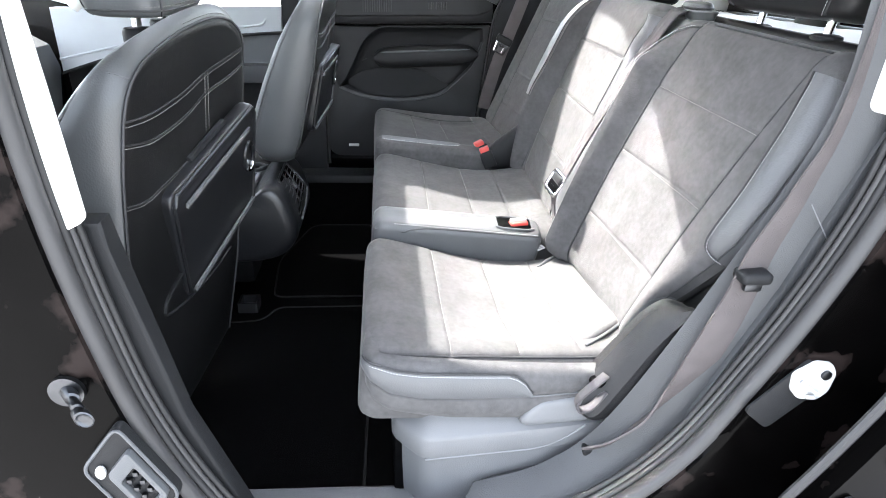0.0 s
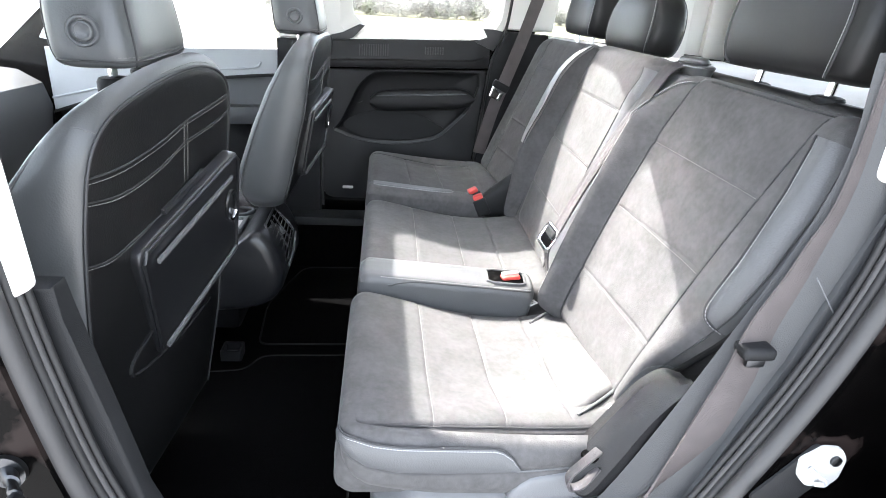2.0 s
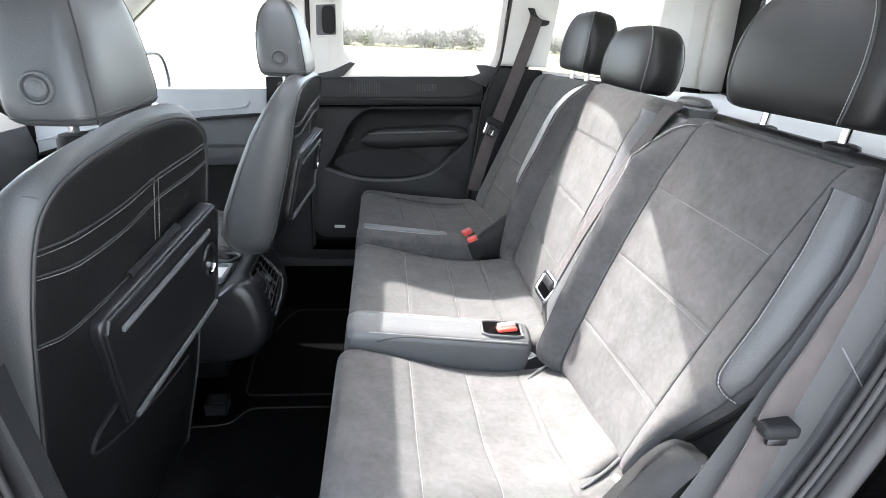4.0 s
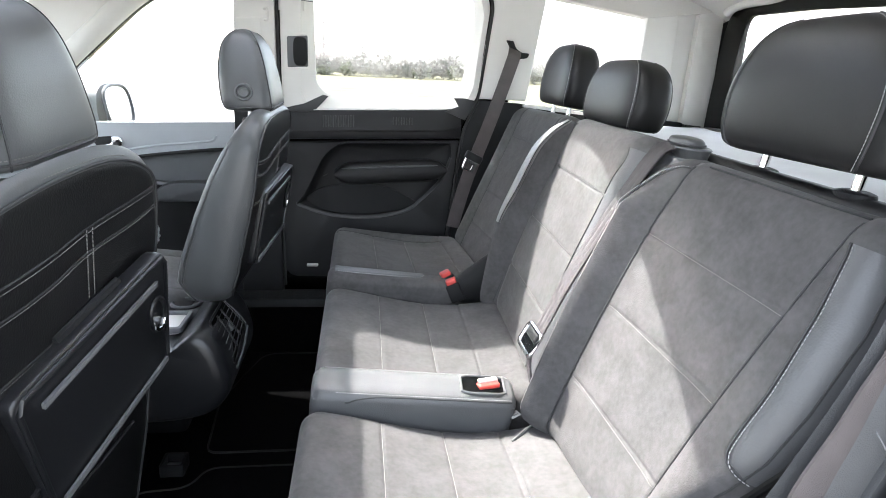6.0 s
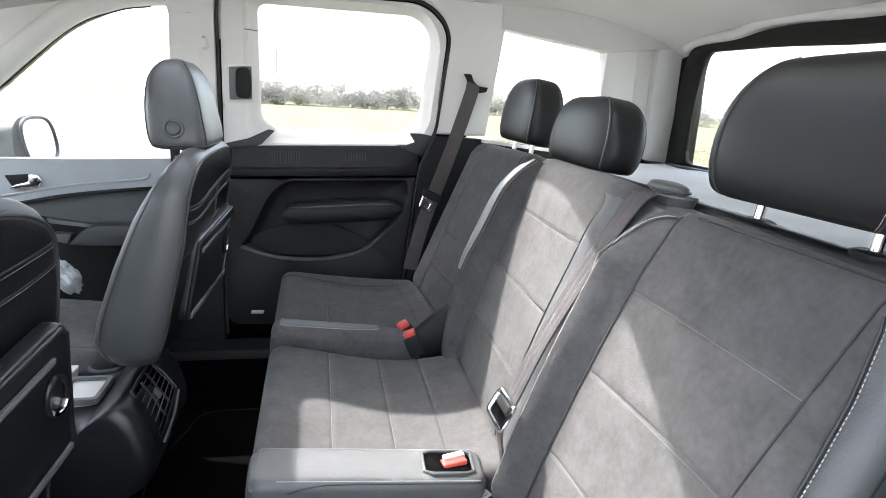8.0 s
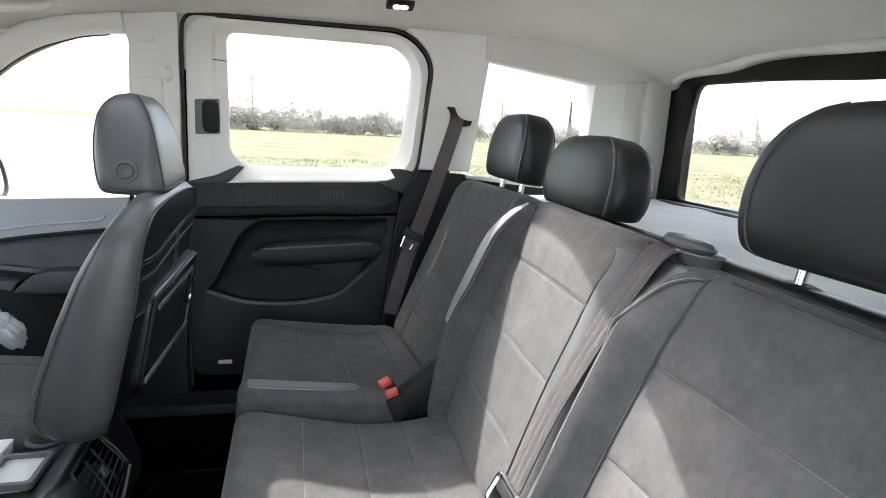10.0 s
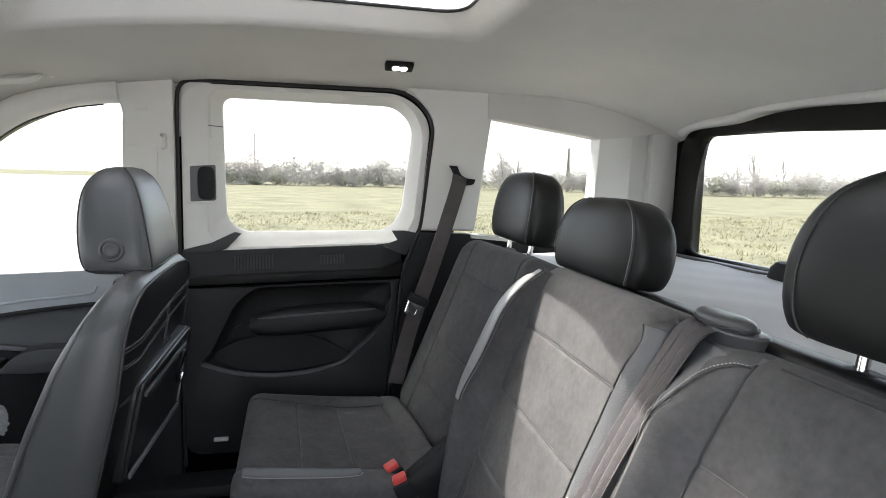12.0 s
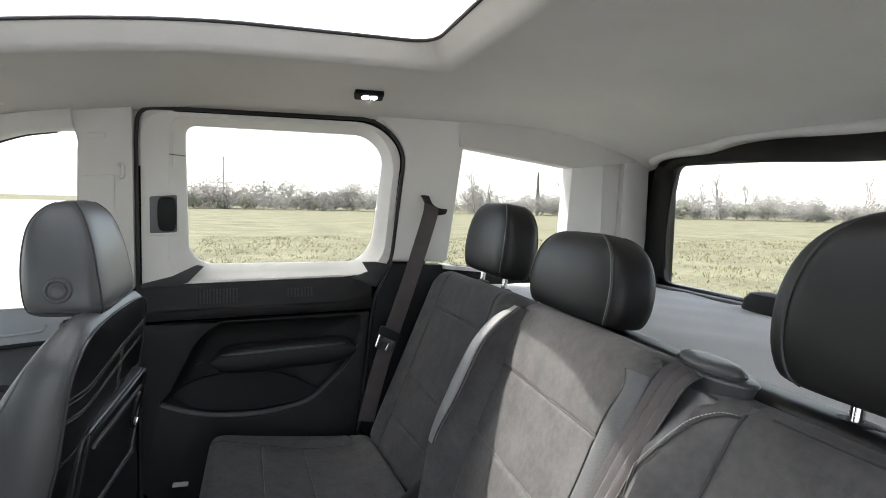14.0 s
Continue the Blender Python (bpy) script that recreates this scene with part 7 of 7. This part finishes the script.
for i in range(330):
    x = -17 + 215 * (i + random.random()) / 330
    d = 92 - 0.25 * max(0, x - 20) + random.uniform(-6, 6)
    h = random.uniform(1.8, 4.6) * (1.1 + 0.6 * noise.noise((x * 0.06, 2.0, 0)))
    twig_cloud(bm, Vector((x, d, h * 0.5)), random.uniform(1.2, 3.6), 2.2, h * 0.62, 800, random.uniform(0.10, 0.20))
stuff("hedge", bm, TWIG_HAZED, "leafless brown hedge along the field", "hedge")
bm = bmesh.new()
for i in range(34):
    x = -14 + 190 * (i + random.random()) / 34
    d = 88 - 0.25 * max(0, x - 20) + random.uniform(-3, 3)
    h = random.uniform(1.2, 3.0)
    twig_cloud(bm, Vector((x, d, h * 0.5)), random.uniform(1.2, 2.4), 1.6, h * 0.55, 220, 0.30)
stuff("shrubs", bm, LEAF_HAZED, "evergreen shrubs in the hedge", "shrub")
for i, (x, y, h) in enumerate(((30, 84, 8), (33, 86, 9), (45, 84, 7), (48, 85, 9), (70, 84, 9), (72.5, 83, 10), (75, 85, 8), (79, 84, 9), (84, 84, 7), (98, 78, 10), (110, 76, 8), (14, 95, 5), (22, 96, 6))):
    bare_tree((x, y, 0), h, 11 + i, "leafless tree at the edge of the field")
t = thing("tree", "narrow dark evergreen by the hedge", "tree", "trees at the field edge")
bm = bmesh.new()
tube([(40, 84, 0), (40, 84, 6)], lambda s: 0.18 * (1 - 0.8 * s), 6, bm)
part("trunk", bm, BARK_HAZED, t)
bm = bmesh.new()
for k in range(14):
    twig_cloud(bm, Vector((40, 84, 0.8 + 0.42 * k)), 0.5 * (1 - k / 18), 0.5 * (1 - k / 18), 0.5, 110, 0.16)
part("crown", bm, LEAF_HAZED, t)
t = thing("tree", "green leafy tree beside the parking ground", "tree", "trees at the field edge")
bm = bmesh.new()
tube([(-31, 60, 0), (-31, 60, 3.5)], lambda s: 0.25 * (1 - 0.5 * s), 6, bm)
part("trunk", bm, BARK_HAZED, t)
bm = bmesh.new()
for k in range(9):
    twig_cloud(bm, Vector((-31 + random.uniform(-2, 2), 60 + random.uniform(-2, 2), 4.2 + random.uniform(-1.4, 1.8))), 1.5, 1.5, 1.2, 450, 0.24)
part("crown", bm, LEAF_HAZED, t)
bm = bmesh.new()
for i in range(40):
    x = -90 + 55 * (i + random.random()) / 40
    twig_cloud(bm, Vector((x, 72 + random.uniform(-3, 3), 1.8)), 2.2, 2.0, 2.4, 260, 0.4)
stuff("hedge", bm, LEAF_HAZED_FAR, "green hedge beyond the parking ground, painted pale for haze", "hedge")
pole = thing("utility_pole", "thin grey utility pole beyond the field", "pole")
part("mast", tube([(-5.6, 90, 0), (-5.6, 90, 7.5)], lambda s: 0.13 - 0.05 * s, 8), BARK_HAZED, pole)
part("cross_arm", tube([(-6.2, 90, 7.0), (-5.0, 90, 7.0)], 0.06, 6), BARK_HAZED, pole)
house = thing("house", "small white house with tiled roof among trees", "house")
part("wall", box((-9.5, 92, 0), (-5.0, 97, 2.0), 0.0), STUCCO, house)
bm = bmesh.new()
a = [bm.verts.new(p) for p in ((-9.9, 91.6, 1.95), (-4.6, 91.6, 1.95), (-4.6, 97.4, 1.95), (-9.9, 97.4, 1.95), (-9.9, 94.5, 3.1), (-4.6, 94.5, 3.1))]
for q in ((0, 1, 5, 4), (2, 3, 4, 5), (0, 4, 3), (1, 2, 5), (0, 3, 2, 1)):
    bm.faces.new([a[k] for k in q])
part("roof", bm, TILE, house)
for x in (-8.6, -7.0):
    part("window", box((x, 91.96, 0.8), (x + 0.7, 92.02, 1.6), 0.0), PLASTIC_MID, house)
shed = thing("shed", "small white gabled shed at the hedge", "shed")
bm = bmesh.new()
a = [bm.verts.new(p) for p in ((-11.6, 90, 0), (-10.6, 90, 0), (-10.6, 90, 0.9), (-11.1, 90, 1.5), (-11.6, 90, 0.9), (-11.6, 92, 0), (-10.6, 92, 0), (-10.6, 92, 0.9), (-11.1, 92, 1.5), (-11.6, 92, 0.9))]
for q in ((0, 1, 2, 3, 4), (9, 8, 7, 6, 5), (0, 5, 6, 1), (1, 6, 7, 2), (2, 7, 8, 3), (3, 8, 9, 4), (4, 9, 5, 0)):
    bm.faces.new([a[k] for k in q])
part("wall", bm, STUCCO, shed)
fence = thing("fence", "pale metal fence along the parking ground", "fence")
for i in range(28):
    x = -48 + 0.9 * i
    part("post", box((x, 44, 0), (x + 0.08, 44.08, 1.6), 0.0), STUCCO, fence)
for z in (0.5, 1.4):
    part("rail", box((-48, 44.01, z), (-23, 44.07, z + 0.08), 0.0), STUCCO, fence)
gatep = thing("gate_pillar", "white masonry gate pillar by the fence", "gate pillar")
part("shaft", box((-24.5, 43, 0), (-22.6, 44.2, 2.6), 0.05), STUCCO, gatep)
part("cap", box((-24.7, 42.8, 2.6), (-22.4, 44.4, 2.75), 0.03), STUCCO, gatep)
pc = thing("parked_car", "grey-blue estate car parked on the paved ground", "car")
PX, PY = -27.5, 34.0
body_prof = [(-2.1, 0.35), (-2.15, 0.8), (-1.9, 0.95), (-1.1, 1.02), (-0.5, 1.45), (0.9, 1.48), (1.8, 1.05), (2.1, 0.95), (2.15, 0.35)]
part("body", loft([[Vector((PX + x, PY + y, z * (1 - k))) for x, z in body_prof] for y, k in ((-0.85, 0.03), (-0.8, 0.0), (0.8, 0.0), (0.85, 0.03))]), CARPAINT, pc)
for x0, x1 in ((-0.75, 0.1), (0.2, 1.2)):
    part("side_window", plate(rpoly([(x0, 1.05), (x1, 1.05), (x1 - 0.12, 1.38), (x0 + 0.25, 1.38)], 0.05), [], 0.01, lambda a, b, d: Vector((PX + a, PY - 0.86 + d, b))), TRAY, pc)
for x in (-1.3, 1.35):
    w = part("wheel", loft([[Vector((PX + x + a, PY - 0.87 + y, 0.33 + b)) for a, b in squircle(0.32, 0.32, 28, 2)] for y in (0.0, 0.2)]), RUBBER, pc)
    part("rim", loft([[Vector((PX + x + a, PY - 0.88 + y, 0.33 + b)) for a, b in squircle(0.2, 0.2, 24, 2)] for y in (0.0, 0.02)]), SILVER, w)
